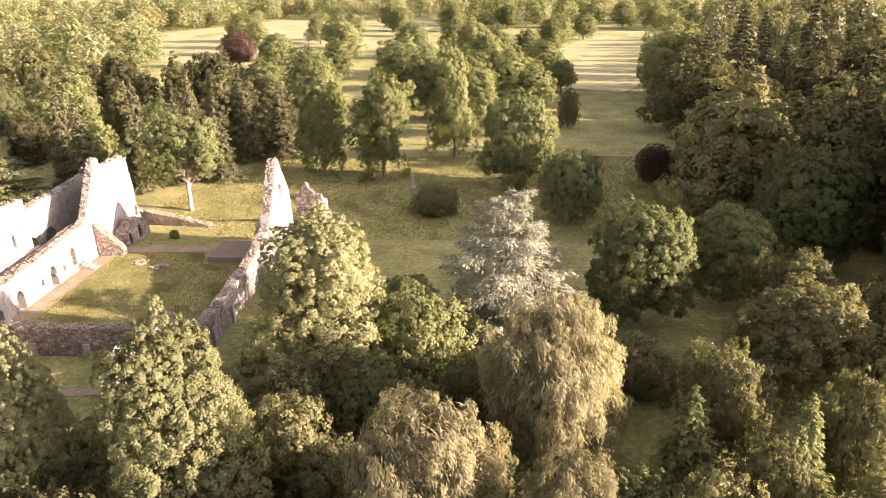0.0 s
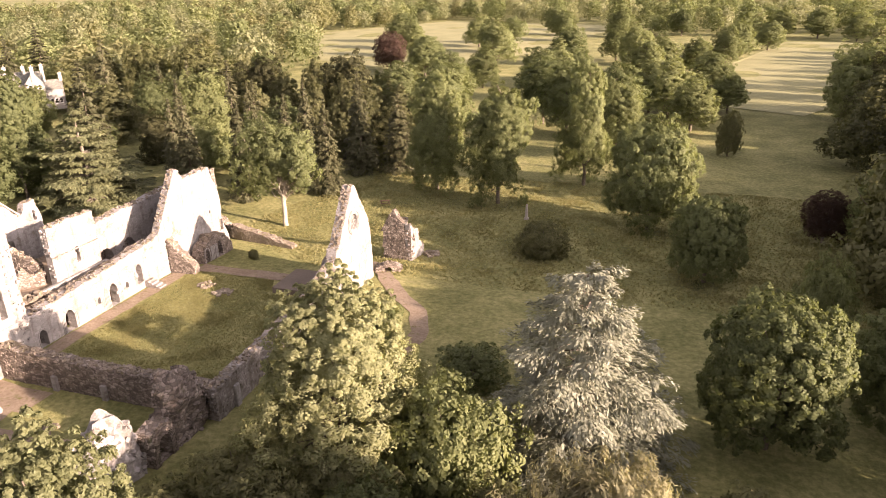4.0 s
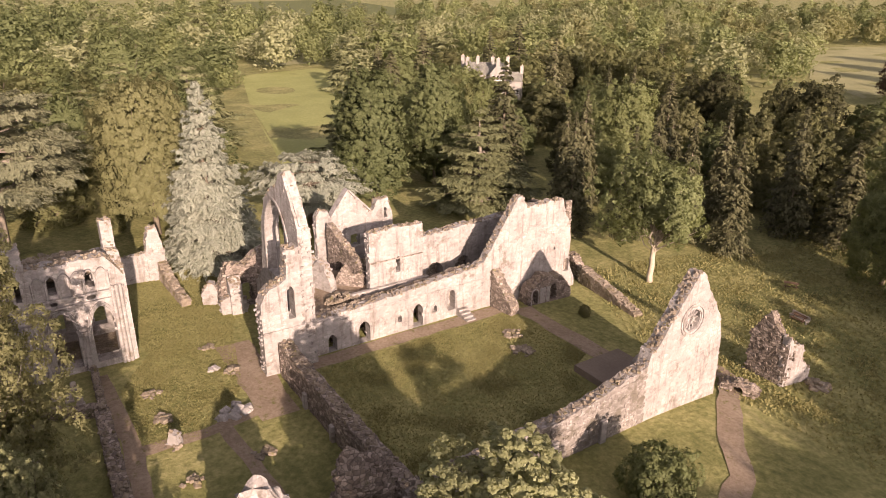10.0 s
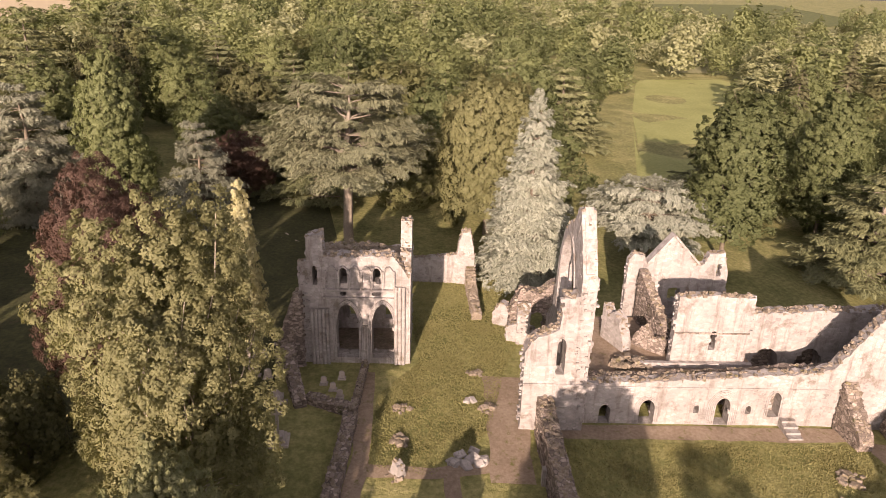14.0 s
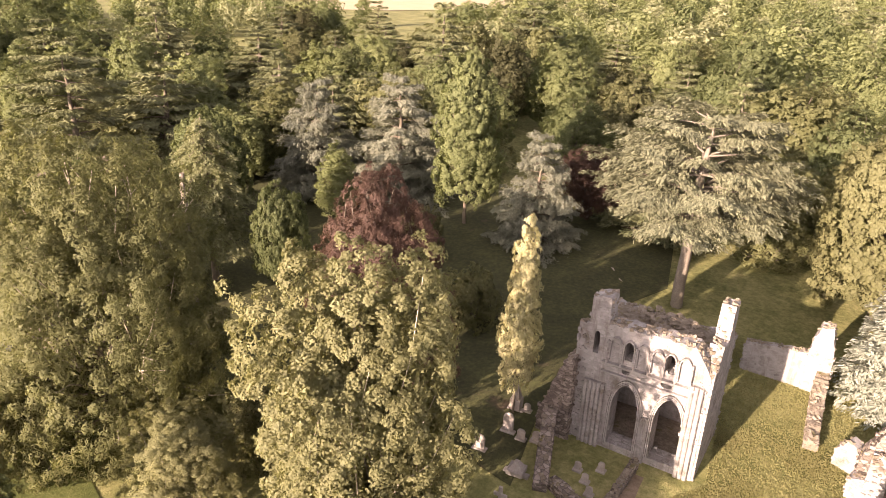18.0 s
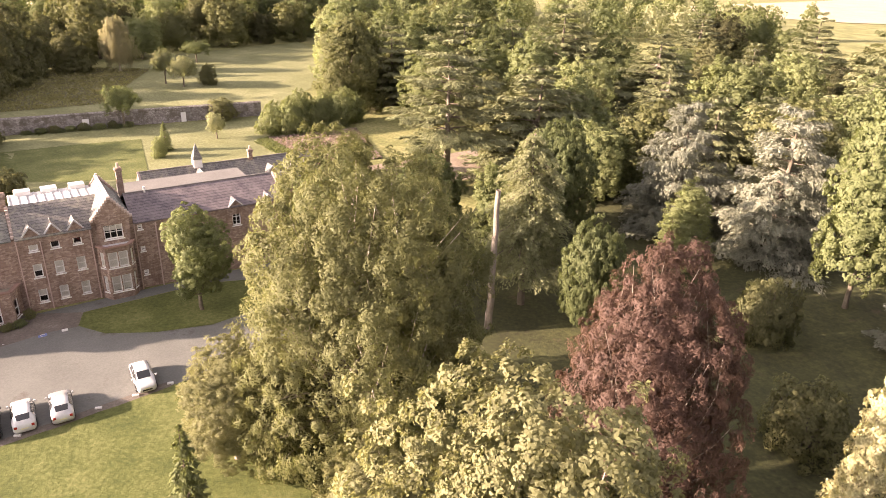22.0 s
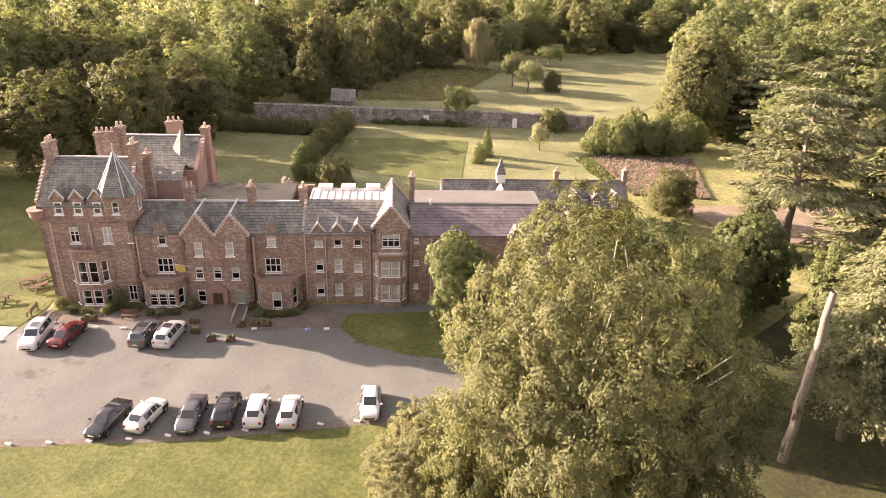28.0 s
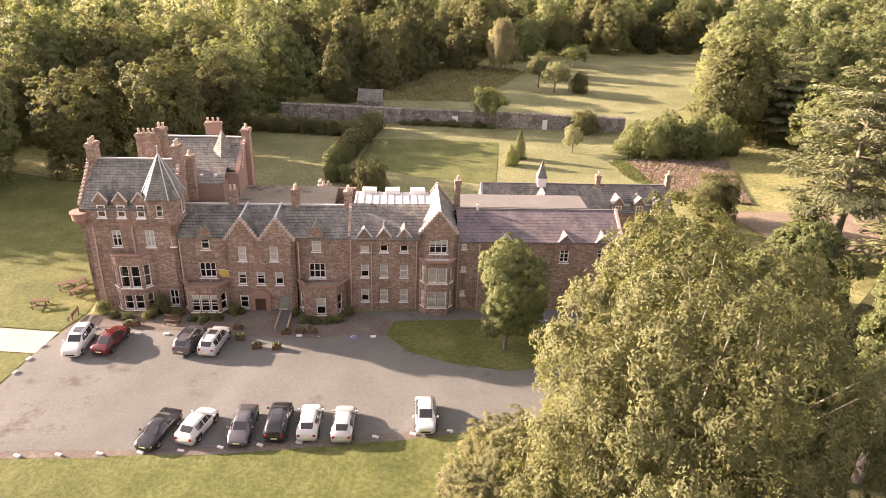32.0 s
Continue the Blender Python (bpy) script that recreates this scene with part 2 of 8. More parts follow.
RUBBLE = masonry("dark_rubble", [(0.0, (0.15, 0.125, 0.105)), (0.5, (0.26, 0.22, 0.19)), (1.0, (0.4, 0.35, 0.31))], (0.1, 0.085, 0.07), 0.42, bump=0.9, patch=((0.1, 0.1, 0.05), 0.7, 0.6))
CAP = surface("mossy_rubble", [(0.3, (0.11, 0.09, 0.062)), (0.5, (0.23, 0.19, 0.145)), (0.7, (0.4, 0.35, 0.29))], 0.6, 3.5, 0.95, 1.0, 0.1, ((0.15, 0.13, 0.05), 0.9, 0.55))
# near-black colour standing in for the shade of unlit interiors
INSIDE_SHADE = surface("inside_shade", [(0.3, (0.02, 0.016, 0.013)), (0.7, (0.05, 0.042, 0.035))], 0.5, 4)


# ---- building helpers ----
def part(name, bm, material, parent=None, label=""):
    me = bpy.data.meshes.new(name)
    bm.to_mesh(me)
    bm.free()
    me.materials.append(material)
    ob = new(name, me)
    ob.parent = parent
    if label:
        ob["label"] = label
    return ob


def thing(name, m, label, category, group="", kind=""):
    ob = new(name)
    ob.matrix_world = m
    return tagged(ob, label, category, group, kind)


def share(name, me, parent, m=None, label=""):
    ob = new(name, me)
    ob.parent = parent
    if m is not None:
        ob.matrix_basis = m
    if label:
        ob["label"] = label
    return ob


def mesh_of(name, verts, faces, material):
    me = bpy.data.meshes.new(name)
    me.from_pydata(verts, [], faces)
    me.materials.append(material)
    me.update()
    return me


def box(bm, x0, x1, y0, y1, z0, z1, m=None):
    vs = [bm.verts.new((x, y, z)) for x in (x0, x1) for y in (y0, y1) for z in (z0, z1)]
    for f in ((0, 1, 3, 2), (4, 6, 7, 5), (0, 4, 5, 1), (2, 3, 7, 6), (0, 2, 6, 4), (1, 5, 7, 3)):
        bm.faces.new([vs[i] for i in f])
    if m is not None:
        for v in vs:
            v.co = m @ v.co
    return vs


def boxed(x0, x1, y0, y1, z0, z1, bevel=0.0):
    bm = bmesh.new()
    box(bm, x0, x1, y0, y1, z0, z1)
    if bevel:
        bmesh.ops.bevel(bm, geom=bm.edges[:], offset=bevel, segments=1, affect="EDGES")
    return bm


def ground_z(x, y):
    z = np.interp(y, (-400, -20, 50, 62, 88, 112, 500), (1.5, 1.0, 0.3, 0.0, 0.0, -1.7, -2.0))
    return float(z)


def inside(p, poly):
    c = False
    j = len(poly) - 1
    for i in range(len(poly)):
        (xi, yi), (xj, yj) = poly[i], poly[j]
        if (yi > p[1]) != (yj > p[1]) and p[0] < (xj - xi) * (p[1] - yi) / (yj - yi) + xi:
            c = not c
        j = i
    return c


def fill2d(outline, holes=()):
    """Triangles of a polygon with holes: points and index triples."""
    from mathutils.geometry import delaunay_2d_cdt
    pts, edges = [], []
    for loop in (outline, *holes):
        s = len(pts)
        pts += [Vector(p) for p in loop]
        edges += [(s + i, s + (i + 1) % len(loop)) for i in range(len(loop))]
    vs, _, fs, *_ = delaunay_2d_cdt(pts, edges, [], 0, 1e-5)
    keep = []
    for f in fs:
        c = sum((vs[i] for i in f), Vector((0, 0))) / len(f)
        if inside(c, outline) and not any(inside(c, h) for h in holes):
            keep.append(tuple(f))
    return vs, keep


def slab(outline, holes, thick, bm=None):
    """A wall in the plane of x and z, its face at y = 0, its back at y = thick, with the openings right through it."""
    bm = bm or bmesh.new()
    vs, fs = fill2d(outline, holes)
    front = [bm.verts.new((p.x, 0, p.y)) for p in vs]
    back = [bm.verts.new((p.x, thick, p.y)) for p in vs]
    for f in fs:
        for side, idx in ((front, f), (back, f[::-1])):
            try:
                bm.faces.new([side[i] for i in idx])
            except ValueError:
                pass
    for e in [e for e in bm.edges if len(e.link_faces) == 1 and e.verts[0] in set(front)] if len(front) < 4 else [e for e in bm.edges if len(e.link_faces) == 1]:
        a, b = e.verts
        if a.co.y == 0 and b.co.y == 0 and thick:
            ia, ib = front.index(a) if a in front else -1, front.index(b) if b in front else -1
            if ia >= 0 and ib >= 0:
                try:
                    bm.faces.new((a, b, back[ib], back[ia]))
                except ValueError:
                    pass
    bmesh.ops.recalc_face_normals(bm, faces=bm.faces[:])
    return bm


def arch(cx, z0, w, spring, rise, n=6, pointed=True):
    """The outline of an arched opening."""
    pts = [(cx - w / 2, z0), (cx + w / 2, z0), (cx + w / 2, spring)]
    for i in range(1, n):
        a = i / n
        if pointed:
            pts.append((cx + w / 2 * math.cos(a * math.pi / 2) ** 1.15, spring + rise * math.sin(a * math.pi / 2)))
        else:
            pts.append((cx + w / 2 * math.cos(a * math.pi / 2), spring + rise * math.sin(a * math.pi / 2)))
    pts.append((cx, spring + rise))
    for i in range(n - 1, 0, -1):
        a = i / n
        k = 1.15 if pointed else 1.0
        pts.append((cx - w / 2 * math.cos(a * math.pi / 2) ** k, spring + rise * math.sin(a * math.pi / 2)))
    pts.append((cx - w / 2, spring))
    return pts


def ragged(profile, rng, step=0.55, amp=0.16, foot=-0.6):
    """A wall's outline: the tops of a broken wall, given as (along, height), with an uneven crest."""
    top = []
    for (x0, z0), (x1, z1) in zip(profile, profile[1:]):
        n = max(1, int(math.hypot(x1 - x0, z1 - z0) / step))
        for i in range(n):
            a = i / n
            j = amp if 0 < i else 0
            top.append((x0 + (x1 - x0) * a + rng.uniform(-j, j) * 0.5, z0 + (z1 - z0) * a + rng.uniform(-j, j)))
    top.append(profile[-1])
    clean = []
    for p in top:
        if not clean or math.hypot(p[0] - clean[-1][0], p[1] - clean[-1][1]) > 0.05:
            clean.append(p)
    return [(profile[0][0], foot), *clean, (profile[-1][0], foot)][::-1]


def beam(p0, p1, w, h):
    """A straight bar from p0 to p1."""
    p0, p1 = Vector(p0), Vector(p1)
    bm = bmesh.new()
    q = (p1 - p0).to_track_quat("X", "Z").to_matrix().to_4x4()
    box(bm, 0, (p1 - p0).length, -w / 2, w / 2, -h / 2, h / 2, Matrix.Translation(p0) @ q)
    return bm


# ---- ground ----
def axis_steps(lo, hi, near_lo, near_hi, fine, coarse):
    a = list(np.arange(lo, near_lo, coarse)) + list(np.arange(near_lo, near_hi, fine)) + list(np.arange(near_hi, hi + 1, coarse))
    return a


def bumps(x, y):
    """The rough park south of the ruins: a bank and soft swells."""
    z = 0.25 * noise.noise(Vector((x * 0.05, y * 0.05, 0)))
    bank = math.exp(-((y - 104 - 0.1 * (x + 40)) / 3.0) ** 2) if -62 < x < -36 else 0
    return z * (1 if y > 96 or x > -10 else 0.2) + 0.5 * bank


def height(x, y):
    return ground_z(x, y) + bumps(x, y)


gx, gy = axis_steps(-1500, 1200, -120, 60, 3.0, 40.0), axis_steps(-1500, 1500, -120, 170, 3.0, 40.0)
gv = [(x, y, height(x, y)) for y in gy for x in gx]
gf = [(j * len(gx) + i, j * len(gx) + i + 1, (j + 1) * len(gx) + i + 1, (j + 1) * len(gx) + i) for j in range(len(gy) - 1) for i in range(len(gx) - 1)
      if not (-70 < gx[i] < -60.5 and 65 < gy[j] < 80)]  # open over the sunken vaults of the east range
ground = new("ground", mesh_of("ground", gv, gf, GRASS))
for poly in ground.data.polygons:
    poly.use_smooth = True
tagged(ground, "rough park grass, green and straw-coloured, over gentle ground", "ground", kind="structure")


def sheet(name, outline, material, lift, label, category, kind="structure", step=2.5):
    """A piece of the ground's cover, laid over the slope."""
    xs, ys = [p[0] for p in outline], [p[1] for p in outline]
    from mathutils.geometry import delaunay_2d_cdt
    pts = [Vector(p) for p in outline]
    n = len(pts)
    size = max(max(xs) - min(xs), max(ys) - min(ys))
    step = max(step, size / 40)
    for x in np.arange(min(xs) + step / 2, max(xs), step):
        for y in np.arange(min(ys) + step / 2, max(ys), step):
            if inside((x, y), outline):
                pts.append(Vector((x, y)))
    vs, _, fs, *_ = delaunay_2d_cdt(pts, [(i, (i + 1) % n) for i in range(n)], [], 0, 1e-4)
    fs = [f for f in fs if inside(sum((vs[i] for i in f), Vector((0, 0))) / len(f), outline)]
    me = mesh_of(name, [(v.x, v.y, height(v.x, v.y) + lift) for v in vs], [tuple(f) for f in fs], material)
    return tagged(new(name, me), label, category, kind=kind)


def ribbon(name, line, width, material, lift, label, category, rng):
    """A path along a line of points, with soft uneven edges."""
    left, right = [], []
    dense = []
    for (x0, y0), (x1, y1) in zip(line, line[1:]):
        k = max(1, int(math.hypot(x1 - x0, y1 - y0) / 1.5))
        dense += [(x0 + (x1 - x0) * i / k, y0 + (y1 - y0) * i / k) for i in range(k)]
    dense.append(line[-1])
    vs, fs = [], []
    for i, (x, y) in enumerate(dense):
        a, b = dense[max(0, i - 1)], dense[min(len(dense) - 1, i + 1)]
        d = Vector((b[0] - a[0], b[1] - a[1])).normalized()
        for s in (-1, 1):
            w = s * width / 2 * rng.uniform(0.85, 1.15)
            px, py = x - d.y * w, y + d.x * w
            vs.append((px, py, height(px, py) + lift))
        if i:
            fs.append((2 * i - 2, 2 * i - 1, 2 * i + 1, 2 * i))
    return tagged(new(name, mesh_of(name, vs, fs, material)), label, category, kind="structure")


# ---- trees ----
def leaf_mesh(name, pos, nrm, size, material, rng, long=1.5, hang=None, soft=None, wide=0.45):
    """Many small bent leaves or sprays, one four-sided face each."""
    n = len(pos)
    rand = rng.normal(size=(n, 3))
    if hang is not None:
        rand = hang + 0.35 * rand
    a = rand - nrm * (rand * nrm).sum(1, keepdims=True)
    a /= np.linalg.norm(a, axis=1, keepdims=True) + 1e-9
    b = np.cross(nrm, a)
    s = (size * rng.uniform(0.6, 1.35, n))[:, None]
    v = np.empty((n, 4, 3))
    v[:, 0], v[:, 2] = pos - a * s * long * 0.5, pos + a * s * long * 0.5 - nrm * s * 0.2
    v[:, 3], v[:, 1] = pos + b * s * wide + nrm * s * 0.15, pos - b * s * wide + nrm * s * 0.15
    me = bpy.data.meshes.new(name)
    me.vertices.add(4 * n)
    me.vertices.foreach_set("co", v.ravel())
    me.loops.add(4 * n)
    me.loops.foreach_set("vertex_index", np.arange(4 * n, dtype=np.int32))
    me.polygons.add(n)
    me.polygons.foreach_set("loop_start", np.arange(0, 4 * n, 4, dtype=np.int32))
    me.update(calc_edges=True)
    if soft is not None:
        me.normals_split_custom_set(np.repeat(unit(soft * 0.55 + nrm * 0.5), 4, 0))
    me.materials.append(material)
    return me


def unit(v):
    return v / (np.linalg.norm(v, axis=-1, keepdims=True) + 1e-9)


def limb_mesh(name, limbs, material, sides=6):
    """Tapered, bent limbs: each a list of (point, radius)."""
    vs, fs = [], []
    for limb in limbs:
        base = len(vs)
        for i, (p, r) in enumerate(limb):
            q = limb[min(i + 1, len(limb) - 1)][0] - limb[max(i - 1, 0)][0]
            q = Vector(q).normalized() if q.length > 1e-6 else Vector((0, 0, 1))
            e1 = q.orthogonal().normalized()
            e2 = q.cross(e1)
            for k in range(sides):
                ang = 2 * math.pi * k / sides
                vs.append(p + (e1 * math.cos(ang) + e2 * math.sin(ang)) * r)
            if i:
                o = base + (i - 1) * sides
                fs += [(o + k, o + (k + 1) % sides, o + sides + (k + 1) % sides, o + sides + k) for k in range(sides)]
    me = mesh_of(name, vs, fs, material)
    for p in me.polygons:
        p.use_smooth = True
    return me


def bend(p0, p1, r0, r1, rng, n=4, sag=0.08):
    p0, p1 = Vector(p0), Vector(p1)
    d = (p1 - p0).length
    out = []
    for i in range(n + 1):
        a = i / n
        j = Vector(rng.normal(size=3)) * d * sag * (0.5 if 0 < i < n else 0)
        out.append((p0.lerp(p1, a) + j, r0 + (r1 - r0) * a))
    return out


def broadleaf(seed, tufts, per, size, kind, h=20.0, r=7.0, base=-0.05, power=2.3, lump=0.25, top=1.2, boughs=50, gap=0.2, long=1.5, wide=0.45, trail=0.0, bark=None, twigs=28, inner=0.3, spread=1.0, vary=0.24):
    """A crown of leafy tufts over boughs with clefts between them. base: where the crown begins; power: how full its shoulders are; top: how pointed; gap: how deep the clefts run."""
    rng = np.random.default_rng(seed)
    k = np.arange(tufts) + 0.5
    zz = 1 - 1.86 * k / tufts
    ph = k * 2.39996 + rng.uniform(0, 6.28)
    d = np.stack([np.sqrt(1 - zz * zz) * np.cos(ph), np.sqrt(1 - zz * zz) * np.sin(ph), zz], 1)
    d = unit(d + rng.normal(size=d.shape) * 0.05)
    bd = unit(rng.normal(size=(boughs, 3)) + np.array((0, 0, 0.2)))
    warp = np.array([noise.noise_vector(Vector(v * 3.1) + Vector((seed * 3.7, 0, 0))) for v in d])
    hz = h * (1 - base) / 2
    body = np.array((r, r, hz))
    dist = np.linalg.norm((unit(d + 0.16 * warp) * body)[:, None] - (bd * body)[None], axis=2)
    near = dist.argmin(1)
    cell = np.clip(dist.min(1) / math.sqrt(7.5 * r * hz / boughs), 0, 1.25)
    f = np.array([noise.noise(Vector(v * 1.5) + Vector((seed * 7.1, 0, 0))) + 0.45 * noise.noise(Vector(v * 4.3) + Vector((0, seed * 5.3, 0))) for v in d])
    layer = np.where(rng.random(tufts) < 0.68, rng.uniform(0.88, 1.0, tufts), rng.uniform(0.6, 0.88, tufts))
    shell = 0.94 * layer * (1 + lump * f) * (1 - gap * cell ** 2) * (1 - vary * rng.uniform(-0.25, 1.0, boughs))[near]
    cz = h * (1 + base) / 2
    cen = np.sign(d) * np.abs(d) ** (2 / power) * shell[:, None] * np.array((r, r, hz))
    taper = np.clip(1 - (top - 1) * np.clip(cen[:, 2] / hz, -0.4, 1), 0.12, 1.4)
    cen[:, :2] *= taper[:, None]
    out = unit(cen * np.array((1, 1, (r / hz) ** 2)) + np.array((0, 0, 1e-6)))
    bough_out = unit(bd * np.array((1, 1, r / hz)))[near]
    axis = unit(out * 0.6 + (out - bough_out * 0.6) * 0.7 + np.array((0, 0, 0.25)) + rng.normal(size=d.shape) * 0.28)
    cen[:, 2] += cz
    rad = math.sqrt(4 * r * hz / tufts) * 1.05 * spread * rng.uniform(0.6, 1.3, tufts) * np.clip(taper, 0.4, 1.1)
    # leaves of each tuft: a ragged cap round its axis
    ld = rng.normal(size=(tufts, per, 3))
    along = (ld * axis[:, None]).sum(2, keepdims=True)
    ld = unit(ld - axis[:, None] * along) * rng.uniform(0, 1, (tufts, per, 1)) ** 0.6
    e = np.linalg.norm(ld, axis=2, keepdims=True)
    pos = cen[:, None] + rad[:, None, None] * (ld + axis[:, None] * (0.5 - 0.75 * e ** 2 + rng.normal(size=(tufts, per, 1)) * 0.22))
    pos = pos.reshape(-1, 3)
    pos[:, 2] -= rng.exponential(trail + 1e-6, len(pos))
    nrm = unit(np.repeat(axis, per, 0) * 0.75 + ld.reshape(-1, 3) * 0.6 + rng.normal(size=pos.shape) * 0.36)
    soft = unit(np.repeat(axis + out * 0.5, per, 0) + ld.reshape(-1, 3) * 0.5)
    # sparse larger sprays within
    m = int(len(pos) * inner * 0.4)
    pick = rng.integers(0, tufts, m)
    ip = cen[pick] * 1.0
    ip[:, :2] *= rng.uniform(0.35, 0.85, (m, 1))
    ip[:, 2] = cz + (ip[:, 2] - cz) * rng.uniform(0.5, 0.9, m) + rng.normal(size=m) * 0.3
    ind = unit(out[pick] + rng.normal(size=(m, 3)) * 0.5)
    sizes = np.concatenate([np.full(len(pos), size), np.full(m, size * 1.7)])
    crown = leaf_mesh("crown", np.concatenate([pos, ip]), np.concatenate([nrm, ind]), sizes, LEAF[kind], rng, long, np.array((0, 0, -2.0)) if trail else None, np.concatenate([soft, ind]), wide)
    fork = h * (max(base, 0) + 0.12)
    limbs = [bend((0, 0, -0.5), (0, 0, fork), r * 0.06, r * 0.045, rng, 4, 0.03)]
    limbs.append(bend((0, 0, fork), (rng.normal() * r * 0.06, rng.normal() * r * 0.06, h * 0.8), r * 0.04, r * 0.008, rng, 5))
    for i in rng.choice(tufts, min(tufts, twigs), replace=False):
        limbs.append(bend((0, 0, fork * rng.uniform(0.8, 1.6)), cen[i] * np.array((0.94, 0.94, 0.98)), r * 0.013, r * 0.003, rng, 5))
    return crown, limb_mesh("trunk", limbs[:1], bark or BARK), limb_mesh("branchwork", limbs[1:], bark or BARK, 5)


def conifer(seed, levels, arms, per, size, kind, h=20.0, r=4.0, base=0.06, droop=0.18, shape=0.85, bark=None):
    """Whorls of drooping boughs on a straight stem."""
    rng = np.random.default_rng(seed)
    pos, nrm, hang = [], [], []
    limbs = [bend((0, 0, -0.5), (0, 0, h * 0.99), r * 0.085, 0.03, rng, 8, 0.006)]
    for i in range(levels):
        a = i / (levels - 1)
        z = h * (base + (0.98 - base) * a)
        reach = r * ((1 - a) ** shape) * rng.uniform(0.85, 1.12) + 0.12
        for k in range(max(4, int(arms * (1 - 0.6 * a)))):
            ang = rng.uniform(0, 2 * math.pi)
            ln = reach * rng.uniform(0.65, 1.12)
            c, s = math.cos(ang), math.sin(ang)
            t = rng.uniform(0.25, 1.0, per) ** 0.75
            w = (0.32 * (1 - t) + 0.1) * ln
            side = rng.uniform(-1, 1, per) * w
            zz = z - droop * ln * t ** 1.5 + rng.normal(size=per) * 0.05 * ln - np.abs(side) * 0.25
            pos.append(np.stack([c * ln * t - s * side, s * ln * t + c * side, zz], 1))
            nrm.append(unit(np.stack([c * 0.45 + 0 * t, s * 0.45 + 0 * t, 0.8 + 0 * t], 1) + rng.normal(size=(per, 3)) * 0.4))
            hang.append(np.stack([c + 0 * t, s + 0 * t, -0.4 + 0 * t], 1))
            if k % 4 == 0:
                limbs.append(bend((0, 0, z), (c * ln * 0.8, s * ln * 0.8, z - droop * ln * 0.6), r * 0.016, r * 0.005, rng, 2, 0.02))
    crown = leaf_mesh("crown", np.concatenate(pos), np.concatenate(nrm), size, LEAF[kind], rng, 2.0, np.concatenate(hang))
    return crown, limb_mesh("trunk", limbs[:1], bark or BARK, 6), limb_mesh("branchwork", limbs[1:], BARK, 4)


def cedar(seed, tiers, arms, per, size, kind, h=18.0, r=8.0, low=0.35, bark=None, wide=0.42, slope=0.62, curve=1.8, droop=0.1, rise=0.12, thick=0.03, stem=0.075, skip=0.0):
    """Level fans of needles on spreading limbs, tier over tier with gaps between. slope and curve: how the tiers shorten upwards; rise: how far the limbs climb; droop: how far their fingers hang."""
    rng = np.random.default_rng(seed)
    first = h * max(low, 0.28)
    limbs = [bend((0, 0, -0.5), (0, 0, first), r * stem, r * stem * 0.75, rng, 4, 0.02), bend((0, 0, first), (r * 0.04, 0, h * 0.88), r * stem * 0.75, r * 0.01, rng, 6, 0.02)]
    pos, nrm, hang = [], [], []
    for i in range(tiers):
        a = i / max(1, tiers - 1)
        z = h * (low + (0.97 - low) * a)
        reach = r * (1 - slope * a ** curve) * rng.uniform(0.85, 1.08)
        n = max(4, int(round(arms * (1 - 0.4 * a))))
        for k in range(n):
            if rng.random() < skip:
                continue
            ang = 2 * math.pi * (k + rng.uniform(-0.35, 0.35)) / n + i * 2.1
            ln = reach * rng.uniform(0.6, 1.08)
            root = np.array((0, 0, z - rise * ln))
            tip = np.array((math.cos(ang) * ln, math.sin(ang) * ln, z + rng.normal() * 0.012 * h))
            limbs.append(bend(root, tip * np.array((0.7, 0.7, 1)) - np.array((0, 0, 0.15 * ln)), r * 0.022 * (1.1 - 0.8 * a), r * 0.004, rng, 4, 0.03))
            ax = np.array((math.cos(ang), math.sin(ang), 0))
            sd = np.array((-ax[1], ax[0], 0))
            fingers = 13
            for q in range(fingers):
                t = 0.28 + 0.74 * (q + rng.random()) / fingers
                sgn = 1 if q % 2 else -1
                turn = rng.uniform(0.35, 1.05) * sgn if t < 0.93 else rng.uniform(-0.4, 0.4)
                fd = ax * math.cos(turn) + sd * math.sin(turn)
                fl = wide * ln * (0.35 + 0.75 * math.sin(math.pi * min(1.0, 0.12 + 0.8 * t))) * rng.uniform(0.6, 1.2)
                start = root + (tip - root) * np.array((t, t, min(1.0, t ** 0.55)))
                m = max(4, int(per * fl / (wide * r)))
                u = rng.uniform(0, 1, m) ** 0.8
                p = start + fd * (u * fl)[:, None] + np.cross(fd, (0, 0, 1)) * (rng.normal(size=m) * 0.14 * fl * (1.15 - u * 0.6))[:, None]
                p[:, 2] += rng.normal(size=m) * thick * r * 0.4 - droop * fl * u ** 2
                pos.append(p)
                nrm.append(unit(np.array((0, 0, 0.85)) + fd * 0.35 + rng.normal(size=(m, 3)) * 0.34))
                hang.append(np.tile(fd * 1.4 + np.array((0, 0, -droop)), (m, 1)))
    crown = leaf_mesh("crown", np.concatenate(pos), np.concatenate(nrm), size, LEAF[kind], rng, 2.2, np.concatenate(hang), None, 0.3)
    return crown, limb_mesh("trunk", limbs[:1], bark or BARK), limb_mesh("branchwork", limbs[1:], bark or BARK, 5)


